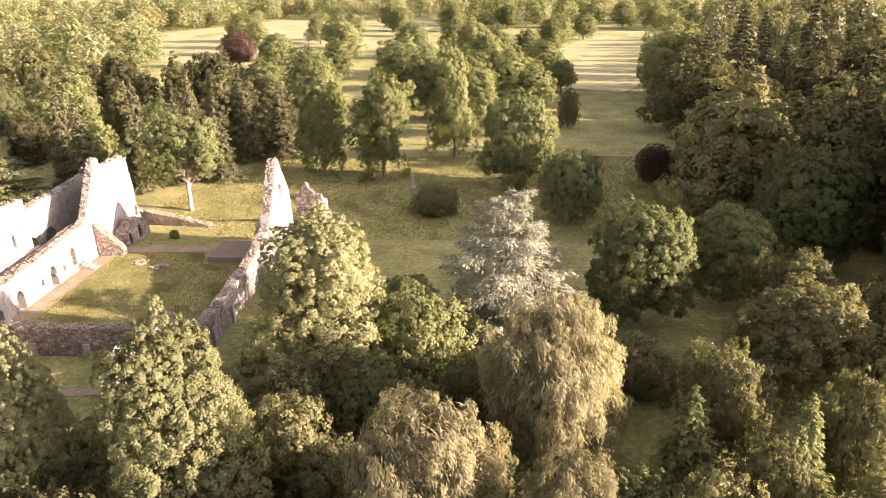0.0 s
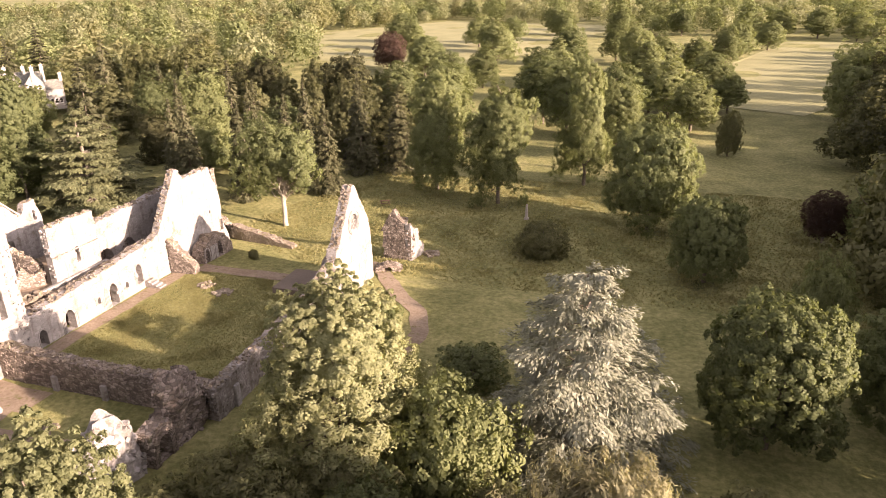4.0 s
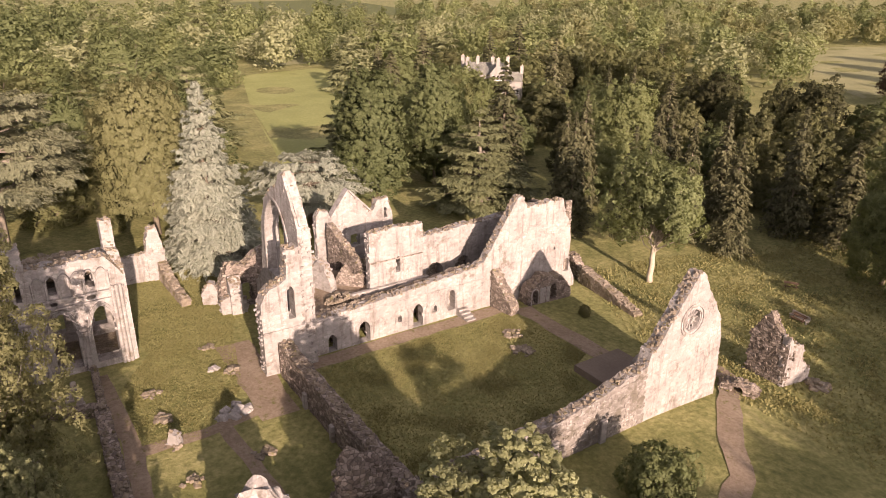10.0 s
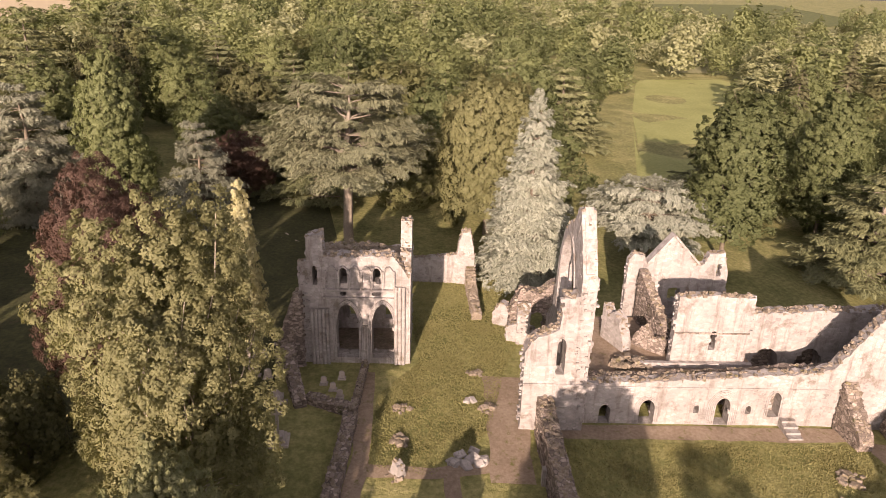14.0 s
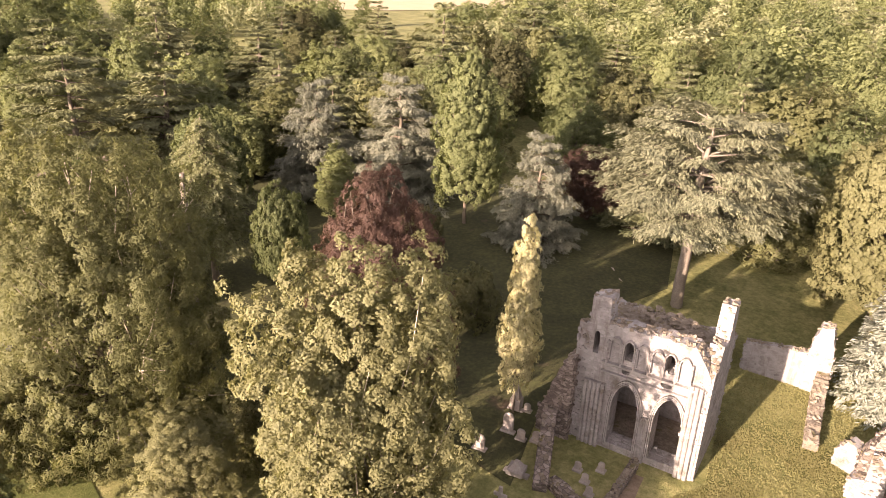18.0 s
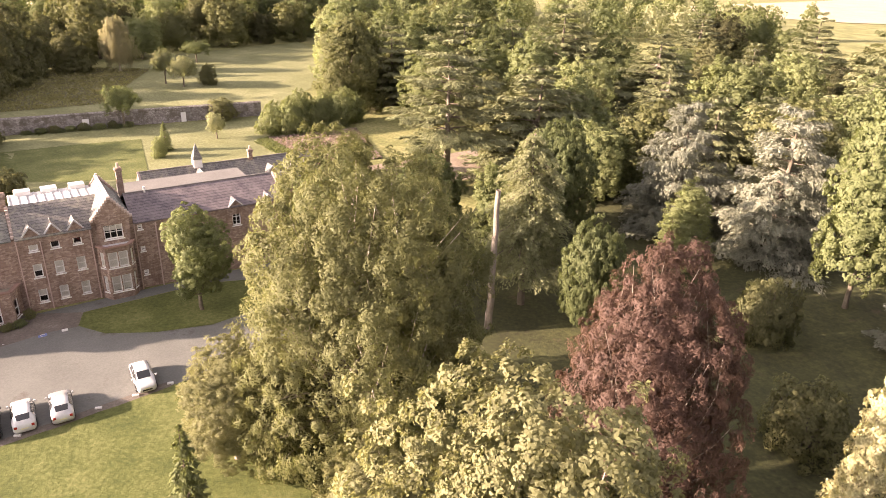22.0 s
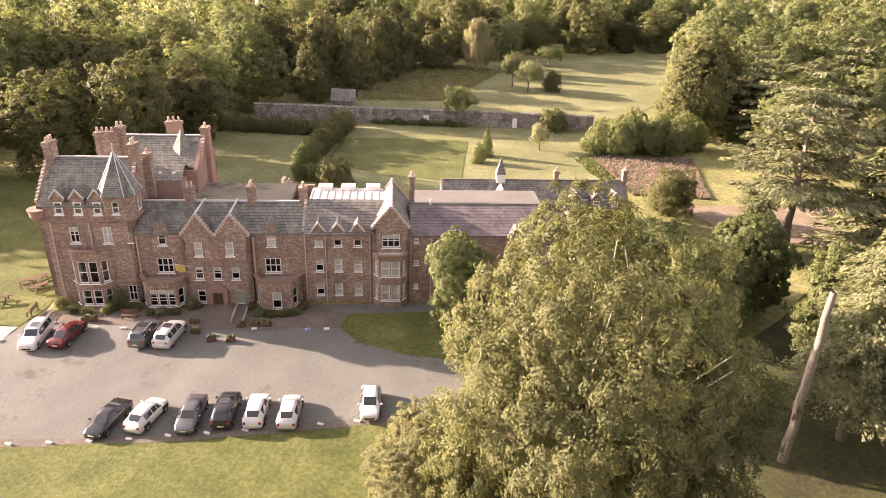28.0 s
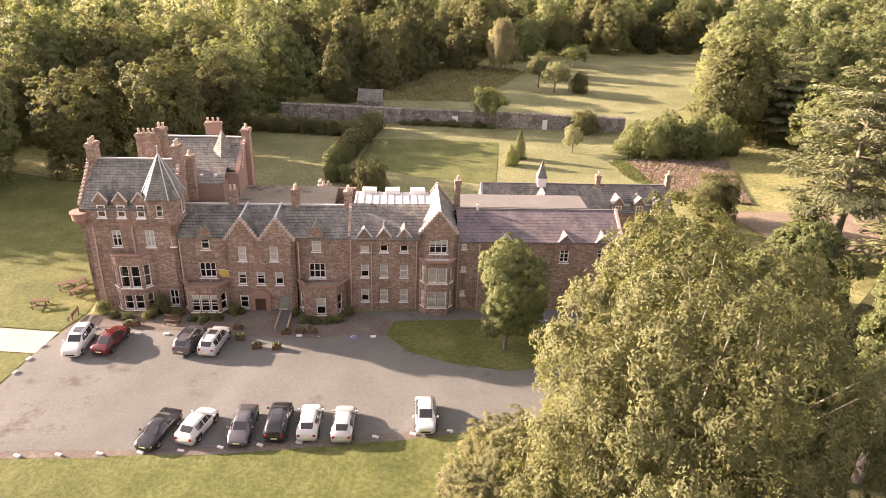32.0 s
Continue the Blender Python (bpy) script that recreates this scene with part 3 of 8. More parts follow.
KINDS = {
    # near trees, with fine leaves
    "maple": (20.0, 7.0, [broadleaf(11, 1500, 72, 0.135, "maple", wide=0.42, base=-0.1, top=1.62, power=2.5, lump=0.24, boughs=40, gap=0.3)]),
    "sycamore": (26.0, 7.0, [broadleaf(13, 1900, 80, 0.125, "sycamore", wide=0.42, h=26.0, base=-0.06, top=1.22, power=2.6, lump=0.3, boughs=38, gap=0.34, vary=0.3, bark=BARK_PALE)]),
    "beech": (20.0, 9.0, [broadleaf(14, 2700, 80, 0.105, "beech", long=2.0, wide=0.34, r=9.0, base=-0.2, top=1.05, power=2.6, lump=0.18, boughs=80, gap=0.2, vary=0.12, bark=BARK_PALE, twigs=120, spread=1.25)]),
    "copper": (20.0, 7.0, [broadleaf(15, 1500, 70, 0.11, "copper", long=2.4, wide=0.28, base=-0.04, top=1.15, lump=0.15, boughs=40, gap=0.2, vary=0.14, twigs=90, bark=BARK_GREY)]),
    "chestnut": (16.0, 7.0, [broadleaf(16, 900, 52, 0.2, "oak", h=16.0, base=-0.04, top=1.1, power=2.5, lump=0.1, boughs=44, gap=0.2, vary=0.1), broadleaf(17, 900, 52, 0.2, "oak", h=16.0, base=-0.04, top=1.15, power=2.4, lump=0.14, boughs=40, gap=0.24, vary=0.16)]),
    "holm_oak": (16.0, 7.0, [broadleaf(65, 1700, 60, 0.14, "dark", h=16.0, base=-0.1, top=1.1, power=2.5, lump=0.16, boughs=46, gap=0.22, vary=0.14)]),
    "lawn_tree": (13.0, 4.0, [broadleaf(71, 1000, 56, 0.105, "oak", h=13.0, r=4.0, base=0.02, top=1.12, power=2.15, lump=0.3, boughs=30, gap=0.3, vary=0.22)]),
    "orchard": (8.0, 4.0, [broadleaf(72, 300, 40, 0.14, "oak", h=8.0, r=4.0, base=0.26, top=1.0, power=2.1, lump=0.5, boughs=20, gap=0.45, vary=0.3), broadleaf(73, 300, 40, 0.14, "pale", h=8.0, r=4.0, base=0.16, top=1.1, power=2.1, lump=0.5, boughs=20, gap=0.45, vary=0.3)]),
    "yew": (12.0, 6.0, [broadleaf(18, 600, 50, 0.18, "dark", h=12.0, r=6.0, base=-0.1, top=1.25, lump=0.35, boughs=40, gap=0.3), broadleaf(19, 600, 50, 0.18, "dark", h=12.0, r=6.0, base=-0.1, top=1.05, lump=0.35, boughs=40, gap=0.3)]),
    "bush": (6.0, 4.0, [broadleaf(20, 320, 48, 0.14, "oak", h=6.0, r=4.0, base=-0.25, boughs=30), broadleaf(21, 320, 48, 0.14, "lime", h=6.0, r=4.0, base=-0.25, boughs=30), broadleaf(27, 320, 48, 0.14, "dark", h=6.0, r=4.0, base=-0.25, boughs=30)]),
    "weeping_birch": (16.0, 5.0, [broadleaf(22, 700, 90, 0.13, "birch", h=16.0, r=5.0, base=0.02, top=1.15, lump=0.36, boughs=40, gap=0.3, long=2.8, wide=0.25, trail=0.75, bark=BARK_PALE), broadleaf(23, 700, 90, 0.13, "birch", h=16.0, r=5.0, base=0.02, top=1.3, lump=0.36, boughs=36, gap=0.3, long=2.8, wide=0.25, trail=0.75, bark=BARK_PALE)]),
    "oak": (20.0, 8.0, [broadleaf(24, 700, 50, 0.22, "oak", r=8.0, base=0.14, top=1.1, lump=0.5, boughs=34, gap=0.42, bark=BARK_PALE, twigs=60)]),
    "lime": (24.0, 7.0, [broadleaf(25, 1100, 50, 0.2, "lime", h=24.0, base=-0.14, top=1.35, lump=0.32, boughs=36, gap=0.36, vary=0.3), broadleaf(26, 1100, 50, 0.2, "lime", h=24.0, base=-0.14, top=1.2, lump=0.36, boughs=32, gap=0.38, vary=0.34)]),
    # woodland, coarser
    "far_lime": (24.0, 7.0, [broadleaf(28, 650, 32, 0.3, "lime", h=24.0, base=-0.03, top=1.3, lump=0.3, boughs=40, gap=0.3), broadleaf(29, 650, 32, 0.3, "oak", h=24.0, base=-0.03, top=1.15, lump=0.3, boughs=40, gap=0.3)]),
    "small_bush": (6.0, 4.0, [broadleaf(50, 150, 24, 0.24, "oak", h=6.0, r=4.0, base=-0.25, boughs=20), broadleaf(51, 150, 24, 0.24, "lime", h=6.0, r=4.0, base=-0.25, boughs=20), broadleaf(52, 150, 24, 0.24, "dark", h=6.0, r=4.0, base=-0.25, boughs=20)]),
    "wood_oak": (18.0, 7.0, [broadleaf(31, 650, 40, 0.25, "oak", h=18.0, base=-0.2, top=1.15, lump=0.34, boughs=26, gap=0.32, vary=0.3), broadleaf(32, 650, 40, 0.25, "beech", h=18.0, base=-0.2, top=1.3, lump=0.36, boughs=26, gap=0.34, vary=0.32), broadleaf(33, 650, 40, 0.25, "lime", h=18.0, base=-0.2, top=1.1, lump=0.34, boughs=26, gap=0.32, vary=0.3)]),
    "wood_dark": (16.0, 6.0, [broadleaf(34, 550, 38, 0.25, "deep", h=16.0, r=6.0, base=-0.2, top=1.1, lump=0.34, boughs=26, gap=0.32, vary=0.3), broadleaf(35, 550, 38, 0.25, "dark", h=16.0, r=6.0, base=-0.2, top=1.4, lump=0.34, boughs=26, gap=0.32, vary=0.3)]),
    "wood_fir": (20.0, 3.6, [conifer(36, 26, 14, 20, 0.36, "fir"), conifer(37, 26, 14, 20, 0.36, "fir", shape=0.7)]),
    "wood_cedar": (18.0, 8.0, [cedar(38, 11, 9, 46, 0.3, "cedar", low=0.1, slope=0.75, curve=1.3)]),
    "cedar": (18.0, 9.0, [cedar(39, 7, 13, 190, 0.14, "old_cedar", r=9.0, low=0.58, bark=BARK_GREY, wide=0.4, slope=0.42, curve=2.2, rise=0.3, stem=0.06, skip=0.12)]),
    "dense_cedar": (18.0, 8.0, [cedar(40, 13, 11, 80, 0.22, "cedar", low=0.08, wide=0.4, slope=0.85, curve=1.25, bark=BARK_GREY)]),
    "broken_cedar": (24.0, 7.0, [cedar(66, 9, 9, 85, 0.22, "cedar", h=24.0, r=7.0, low=0.36, wide=0.46, slope=0.45, curve=2.2, skip=0.2)]),
    "blue_cedar": (18.0, 7.0, [cedar(41, 14, 11, 95, 0.17, "blue", h=18.0, r=7.0, low=0.03, wide=0.42, slope=0.72, curve=1.9, droop=0.25, thick=0.06, skip=0.1)]),
    "flat_cedar": (10.0, 9.0, [cedar(42, 5, 14, 130, 0.19, "silver", h=10.0, r=9.0, low=0.45, wide=0.36, slope=0.35, droop=0.16)]),
    "silver_fir": (24.0, 6.0, [cedar(43, 27, 12, 66, 0.18, "silver", h=24.0, r=6.0, low=0.02, wide=0.42, slope=0.92, curve=1.15, droop=0.3, thick=0.06)]),
    "gold_cypress": (18.0, 2.1, [broadleaf(44, 700, 40, 0.12, "gold", h=18.0, r=2.1, base=-0.02, top=1.5, lump=0.08, boughs=60, gap=0.1)]),
    "cypress": (18.0, 2.1, [broadleaf(67, 500, 36, 0.12, "lime", h=18.0, r=2.1, base=-0.02, top=1.4, lump=0.1, boughs=50, gap=0.14)]),
    "larch": (22.0, 4.5, [conifer(45, 38, 15, 110, 0.15, "pale", h=22.0, r=4.5, base=0.3, droop=0.6, shape=0.4)]),
    "redwood": (27.0, 5.5, [broadleaf(46, 1300, 44, 0.21, "oak", h=27.0, r=5.5, base=-0.03, top=1.45, lump=0.22, boughs=80, gap=0.34, vary=0.16)]),
    "fir": (20.0, 4.0, [conifer(47, 34, 16, 30, 0.28, "fir", r=4.0)]),
    "spruce": (20.0, 4.0, [conifer(48, 32, 16, 30, 0.27, "lime", r=4.0, shape=0.75)]),
}
TRUNKS = random.Random(5)
PLANTED = []


def plant(kind, name, x, y, h, r, label, category="tree", group="", variant=None):
    h0, r0, models = KINDS[kind]
    crown, trunk, limbs = models[TRUNKS.randrange(len(models)) if variant is None else variant]
    m = pose(x, y, height(x, y), 0, 0, TRUNKS.uniform(0, 360)) @ Matrix.Diagonal((r / r0, r / r0, h / h0, 1))
    ob = thing(name, m, label, category, group)
    share("trunk", trunk, ob)
    tagged(share("branchwork", limbs, ob), kind="stuff")
    share("crown", crown, ob)
    PLANTED.append((x, y, r))
    return ob


# ---- the ruined abbey ----
STONES = random.Random(7)


COMPLEX = {
    "east_range": ((-56.8, 81.0), "roofless east range of pale sandstone with doorways and a tall gable", "ruined range", ("east_range_wall", "upper_wall", "vestry_gable", "chamber_wall", "chamber_wall_inner", "dormitory_back_wall", "south_end_wall", "terrace_edge", "range_buttress", "day_stair_porch")),
    "south_transept": ((-60.0, 63.0), "spire-like broken transept of pale stone with tall windows", "ruined transept", ("transept_west_wall", "transept_gable", "transept_east_stump", "aisle_pier")),
    "cloister_wall": ((-42.0, 61.0), "low ragged cloister walls of dark and pale rubble", "ruined wall", ("cloister_north_wall", "cloister_west_wall")),
    "refectory": ((-30.2, 90.0), "tall pointed refectory gable with a round window", "ruined gable", ("refectory_gable", "refectory_return")),
    "porter_lodge_ruin": ((-29.0, 104.0), "small standing ruin with a slit window", "ruin", ("porter_ruin", "porter_ruin_side")),
    "north_transept": ((-69.0, 44.0), "two-storey transept of pale stone with pointed arches", "ruined transept", ("north_transept_front", "north_transept_side", "north_transept_rear", "north_transept_north", "transept_pier_stump")),
    "chancel_ruin": ((-82.0, 56.0), "low broken chancel walls and a lone pier", "ruined wall", ("chancel_east_wall", "chancel_pier", "chancel_south_wall")),
    "west_front": ((-31.4, 55.0), "broken west front with a moulded round doorway", "ruined front", ("west_front_south", "west_front_north", "west_portal")),
}
HOME = {}
for key, (spot, words, cat, names) in COMPLEX.items():
    base_ob = thing(key, pose(spot[0], spot[1], height(*spot)), words, cat)
    for nm in names:
        HOME[nm] = base_ob


def ruin_wall(name, a, b, profile, thick, label, holes=(), material=None, z=None, crest=True, amp=0.16, category="ruined wall", rough=False):
    """A broken wall from a to b on the plan; its face looks to the right of that way. Heights are over the ground at a."""
    d = Vector((b[0] - a[0], b[1] - a[1]))
    z = height(*a) if z is None else z
    m = pose(a[0], a[1], z, 0, 0, math.degrees(math.atan2(d.y, d.x)))
    out = ragged(profile, STONES, amp=amp)
    home = HOME.get(name)
    ob = part(name if home is None else "ruined_wall", slab(out, list(holes), thick), material or STONE, home, label)
    if home is None:
        ob.matrix_basis = m
        tagged(ob, label, category)
    else:
        ob.matrix_basis = home.matrix_basis.inverted() @ m
    if crest:
        bm = bmesh.new()
        for (x0, z0), (x1, z1) in zip(profile, profile[1:]):
            steep = abs(z1 - z0) > 1.5 * abs(x1 - x0)
            n = max(1, int(math.hypot(x1 - x0, z1 - z0) / (0.45 if steep else 0.26)))
            for i in range(n):
                for _ in range(max(2, int(thick * (1.5 if steep else 2.4)))):
                    t = STONES.random()
                    x, zz = x0 + (x1 - x0) * (i + t) / n, z0 + (z1 - z0) * (i + t) / n
                    s = STONES.uniform(0.06, 0.15) if steep else STONES.uniform(0.08, 0.2)
                    mm = pose(x, STONES.uniform(0.06, 0.94) * thick, zz + STONES.uniform(-0.1, 0.06), STONES.uniform(-30, 30), STONES.uniform(-30, 30), STONES.uniform(0, 90))
                    box(bm, -s, s, -s * 0.8, s * 0.8, -s * 0.7, s * 0.6, mm)
        tagged(part("crest", bm, CAP, ob, "mossy broken rubble crest"), kind="stuff")
    if material in (RUBBLE, CAP) or rough:
        rough_face(ob, profile, thick, holes, material or STONE)
    else:
        rough_face(ob, profile, thick, holes, material or STONE, 0.8, 0.45)
    return ob


def rough_face(ob, profile, thick, holes, material, gap=0.42, proud=1.0):
    """Field stones that stand out of both faces of a rubble wall, too many to pick apart."""
    xs, zs = [p[0] for p in profile], [p[1] for p in profile]
    bm = bmesh.new()
    for side in (0, 1):
        for _ in range(int((xs[-1] - xs[0]) * max(zs) / gap ** 2)):
            x, z = STONES.uniform(xs[0], xs[-1]), STONES.uniform(0, max(zs))
            if z > float(np.interp(x, xs, zs)) - 0.15 or any(inside((x, z), h) for h in holes):
                continue
            w, h = STONES.uniform(0.12, 0.34), STONES.uniform(0.08, 0.2)
            box(bm, -w, w, -0.12, 0.12, -h, h, pose(x, side * thick + (0.12 - 0.24 * side) * (1 - 0.5 * proud * STONES.uniform(0.3, 1.0)), z, STONES.uniform(-8, 8) * proud, STONES.uniform(-8, 8), STONES.uniform(-12, 12) * proud))
    # toothing where the wall's ends broke off
    for x, top in ((xs[0], zs[0]), (xs[-1], zs[-1])):
        for _ in range(int(top * thick * 3)):
            w, h = STONES.uniform(0.08, 0.2), STONES.uniform(0.06, 0.14)
            box(bm, -w, w, -w * 0.8, w * 0.8, -h, h, pose(x + STONES.uniform(-0.06, 0.06), STONES.uniform(0.08, 0.92) * thick, STONES.uniform(0, top), 0, STONES.uniform(-8, 8), STONES.uniform(-20, 20)))
    tagged(part("rough_facing", bm, material, ob), kind="stuff")


def moulding(parent, cx, z0, w, spring, rise, n=3, material=None, out=0.07, pointed=True, step=0.17):
    """Stepped orders round an arch, standing proud of the wall."""
    for k in range(n):
        inner = arch(cx, z0, w + 2 * step * k, spring, rise + step * k, 7, pointed)
        outer = arch(cx, z0 - 0.001, w + 2 * step * (k + 0.72), spring, rise + step * (k + 0.72), 7, pointed)
        bm = bmesh.new()
        strip = [[bm.verts.new((p[0], y, p[1])) for p, y in ((inner[q % len(inner)], 0.02), (inner[q % len(inner)], -out), (outer[q % len(outer)], -out), (outer[q % len(outer)], 0.02))] for q in range(1, len(inner) + 1)]
        for r0, r1 in zip(strip, strip[1:]):
            for i in range(3):
                bm.faces.new((r0[i], r1[i], r1[i + 1], r0[i + 1]))
        bm.faces.new(strip[0])
        bm.faces.new(strip[-1])
        bmesh.ops.recalc_face_normals(bm, faces=bm.faces[:])
        part("arch_order", bm, material or STONE, parent)


def shafts(parent, xs, z0, z1, r=0.12, y=-0.06):
    """Slender attached columns."""
    for x in xs:
        bm = bmesh.new()
        bmesh.ops.create_cone(bm, cap_ends=True, segments=8, radius1=r, radius2=r, depth=z1 - z0, matrix=Matrix.Translation((x, y, (z0 + z1) / 2)))
        part("shaft", bm, STONE, parent)


bm = boxed(-1, 1, -0.75, 0.75, -0.6, 0.5, 0.16)
BLOCK = bpy.data.meshes.new("stone_block")
bm.to_mesh(BLOCK)
bm.free()
BLOCKS = {}


def rock_pile(name, x, y, n, spread, size, label, z=None, tall=0.5, material=None, category="stones"):
    """Loose stones: a few as parts, many joined."""
    material = material or CAP
    ob = thing(name, pose(x, y, height(x, y) if z is None else z), label, category)
    if material.name not in BLOCKS:
        BLOCKS[material.name] = BLOCK.copy()
        BLOCKS[material.name].materials.append(material)
    bm = bmesh.new()
    for _ in range(n):
        a, d = STONES.uniform(0, 6.28), spread * math.sqrt(STONES.random())
        s = size * STONES.uniform(0.5, 1.2)
        mm = pose(d * math.cos(a), d * math.sin(a), tall * (1 - d / spread) * STONES.random() + s * 0.12, STONES.uniform(-20, 20), STONES.uniform(-20, 20), STONES.uniform(0, 180))
        if n <= 24:
            share("stone", BLOCKS[material.name], ob, mm @ Matrix.Diagonal((s, s, s, 1)))
        else:
            box(bm, -s, s, -s * 0.7, s * 0.7, -s * 0.6, s * 0.45, mm)
    if n > 24:
        tagged(part("rubble", bm, material, ob), kind="stuff")
    else:
        bm.free()
    return ob


def crag(name, x, y, along, across, h, label, material, seed, stones=90):
    """A broken lump of masonry: a torn core with stones standing out of it."""
    home = HOME[name]
    zb = height(x, y)
    bm = bmesh.new()
    rings, n = [], 30
    for j in range(24):
        t = j / 23
        keep = max(0.0, 1 - t ** 6) ** 0.5 * (1.06 - 0.22 * t)
        ring = []
        for i in range(n):
            a = 2 * math.pi * i / n
            c, q = math.cos(a), math.sin(a)
            p = Vector((across * math.copysign(abs(c) ** 0.7, c) * keep, along * math.copysign(abs(q) ** 0.7, q) * keep, h * t))
            w = noise.noise(Vector((p.x * 0.5, p.y * 0.5, p.z * 0.4 + seed))) * 0.55 + noise.noise(Vector((p.x * 1.6, p.y * 1.6, p.z * 1.6 + seed * 3))) * 0.3 + noise.noise(Vector((p.x * 4, p.y * 4, p.z * 4 + seed))) * 0.16
            p += Vector((c, q, 0.0)) * w + Vector((0, 0, 1.0)) * t * t * noise.noise(Vector((p.x * 0.9, p.y * 0.9, seed * 2.0))) * 1.7
            ring.append(bm.verts.new(p - Vector((0, 0, 0.3 * (1 - t)))))
        rings.append(ring)
    for r0, r1 in zip(rings, rings[1:]):
        for i in range(n):
            bm.faces.new((r0[i], r0[(i + 1) % n], r1[(i + 1) % n], r1[i]))
    bm.faces.new(rings[-1])
    spots_on = [STONES.choice(STONES.choice(rings[:21])).co.copy() for _ in range(stones)]
    ob = part("ruined_wall", bm, material, home, label)
    ob.matrix_basis = home.matrix_basis.inverted() @ pose(x, y, zb)
    bm = bmesh.new()
    for p in spots_on:
        w = STONES.uniform(0.12, 0.3)
        box(bm, -w, w, -w * 0.8, w * 0.8, -w * 0.6, w * 0.6, pose(p.x, p.y, p.z, STONES.uniform(-25, 25), STONES.uniform(-25, 25), STONES.uniform(0, 90)))
    tagged(part("rough_facing", bm, material, ob), kind="stuff")
    return ob


# east range front, rising to the dormitory gable
doors = [arch(6.4, 0, 1.0, 1.3, 0.7), arch(10.2, 0, 1.35, 1.6, 0.95), arch(17.0, 0, 1.3, 1.9, 0.95), arch(14.6, 1.2, 0.5, 1.75, 0.35), arch(19.3, 1.2, 0.5, 1.75, 0.35), arch(21.6, 0.9, 1.0, 2.7, 0.8), arch(39.4, 1.8, 0.9, 3.0, 0.8), arch(37.2, 5.2, 0.3, 5.5, 0.15)]
east = ruin_wall("east_range_wall", (-56.8, 61.0), (-56.8, 102.0), [(0, 4.2), (5, 4.2), (12, 4.5), (20, 5.1), (25.0, 5.5), (26.2, 6.0), (31.0, 13.2), (31.6, 13.2), (32.6, 11.7), (38.2, 11.8), (38.7, 9.7), (39.6, 8.4), (39.9, 6), (39.7, 3.9), (41.0, 0)], 1.1, "sunlit pale sandstone range wall rising into a tall gable", doors)
for cx, w, sp, ri, n in ((6.4, 1.0, 1.3, 0.7, 1), (10.2, 1.35, 1.6, 0.95, 3), (17.0, 1.3, 1.9, 0.95, 5), (21.6, 1.0, 2.7, 0.8, 2)):
    moulding(east, cx, 0 if cx < 21 else 0.9, w, sp, ri, n)
for cx in (14.6, 19.3):
    moulding(east, cx, 1.2, 0.5, 1.75, 0.35, 2)
moulding(east, 3.4, 0, 2.0, 0.6, 0.7, 1, None, 0.07, False)
part("stair", slab([(0, 0), (2.2, 0), (2.2, 0.2), (1.65, 0.2), (1.65, 0.42), (1.1, 0.42), (1.1, 0.64), (0.55, 0.64), (0.55, 0.86), (0, 0.86)], [], 1.3), STONE, east, "worn stone steps").matrix_basis = pose(22.3, 0, 0, 0, 0, -90)
part("offset_course", boxed(0.2, 26.0, -0.1, 0.0, 3.75, 3.9), STONE, east)
part("ashlar_band", boxed(33.2, 40.0, -0.06, 0.0, 3.6, 3.75), STONE, east)
upper = ruin_wall("upper_wall", (-60.8, 74.1), (-60.8, 81.1), [(0, 10.8), (3, 11.0), (7, 10.8)], 0.9, "pale ashlar upper wall with a single lancet", [arch(3.7, 5.4, 0.6, 6.9, 0.5)], None, 0.0, True, 0.12)
part("string_course", boxed(0, 7, -0.09, 0.0, 7.1, 7.24), RUBBLE, upper)
part("ledge", boxed(-3.6, 7.6, -0.55, -0.01, 3.7, 4.25, 0.05), STONE, upper)
vestry = ruin_wall("vestry_gable", (-71.0, 72.2), (-71.0, 82.8), [(0, 10.0), (0.5, 10.8), (1.6, 10.6), (2.0, 9.6), (4.4, 12.7), (7.4, 9.6), (8.0, 9.8), (8.4, 10.9), (10.0, 11.1), (10.6, 8.6)], 0.9, "pale gabled wall of a roofless chamber", [arch(5.2, 5.4, 1.3, 6.8, 0.2), arch(9.6, 8.4, 0.5, 9.6, 0.3)])
for s, (x0, z0), (x1, z1) in ((0, (2.0, 9.8), (4.4, 12.9)), (1, (7.4, 9.8), (4.4, 12.9))):
    part("gable_coping", beam((x0, 0.35, z0), (x1, 0.35, z1), 1.1, 0.2), STONE, vestry)
ruin_wall("chamber_wall", (-70.2, 73.2), (-63.4, 74.0), [(0, 9.4), (2, 8.5), (4.5, 7.3), (6.8, 6.2)], 0.9, "broken side wall of the chamber", [arch(2.6, 3.7, 1.6, 4.6, 0.8)], RUBBLE, 0.0)
ruin_wall("chamber_wall_inner", (-66.2, 68.8), (-63.0, 70.2), [(0, 7.4), (1.0, 6.6), (1.6, 7.2), (2.6, 6.8), (3.5, 4.2)], 1.0, "ragged inner wall stump", (), STONE, 0.0, True, 0.3)
ruin_wall("chamber_wall_inner", (-64.6, 71.6), (-62.4, 74.0), [(0, 4.6), (1.0, 6.2), (1.8, 5.0), (3.2, 5.6)], 0.9, "ragged inner wall stump", (), RUBBLE, 0.0, True, 0.3)
ruin_wall("dormitory_back_wall", (-63.5, 81.0), (-63.5, 101.5), [(0, 8.0), (4, 8.0), (8, 8.3), (12, 8.2), (16, 8.6), (20.5, 8.8)], 1.4, "weathered rear wall of the roofless dormitory", [arch(3.5, 0.6, 2.6, 2.8, 1.4), arch(7.8, 0.6, 2.6, 2.8, 1.4)], STONE, 0.0)
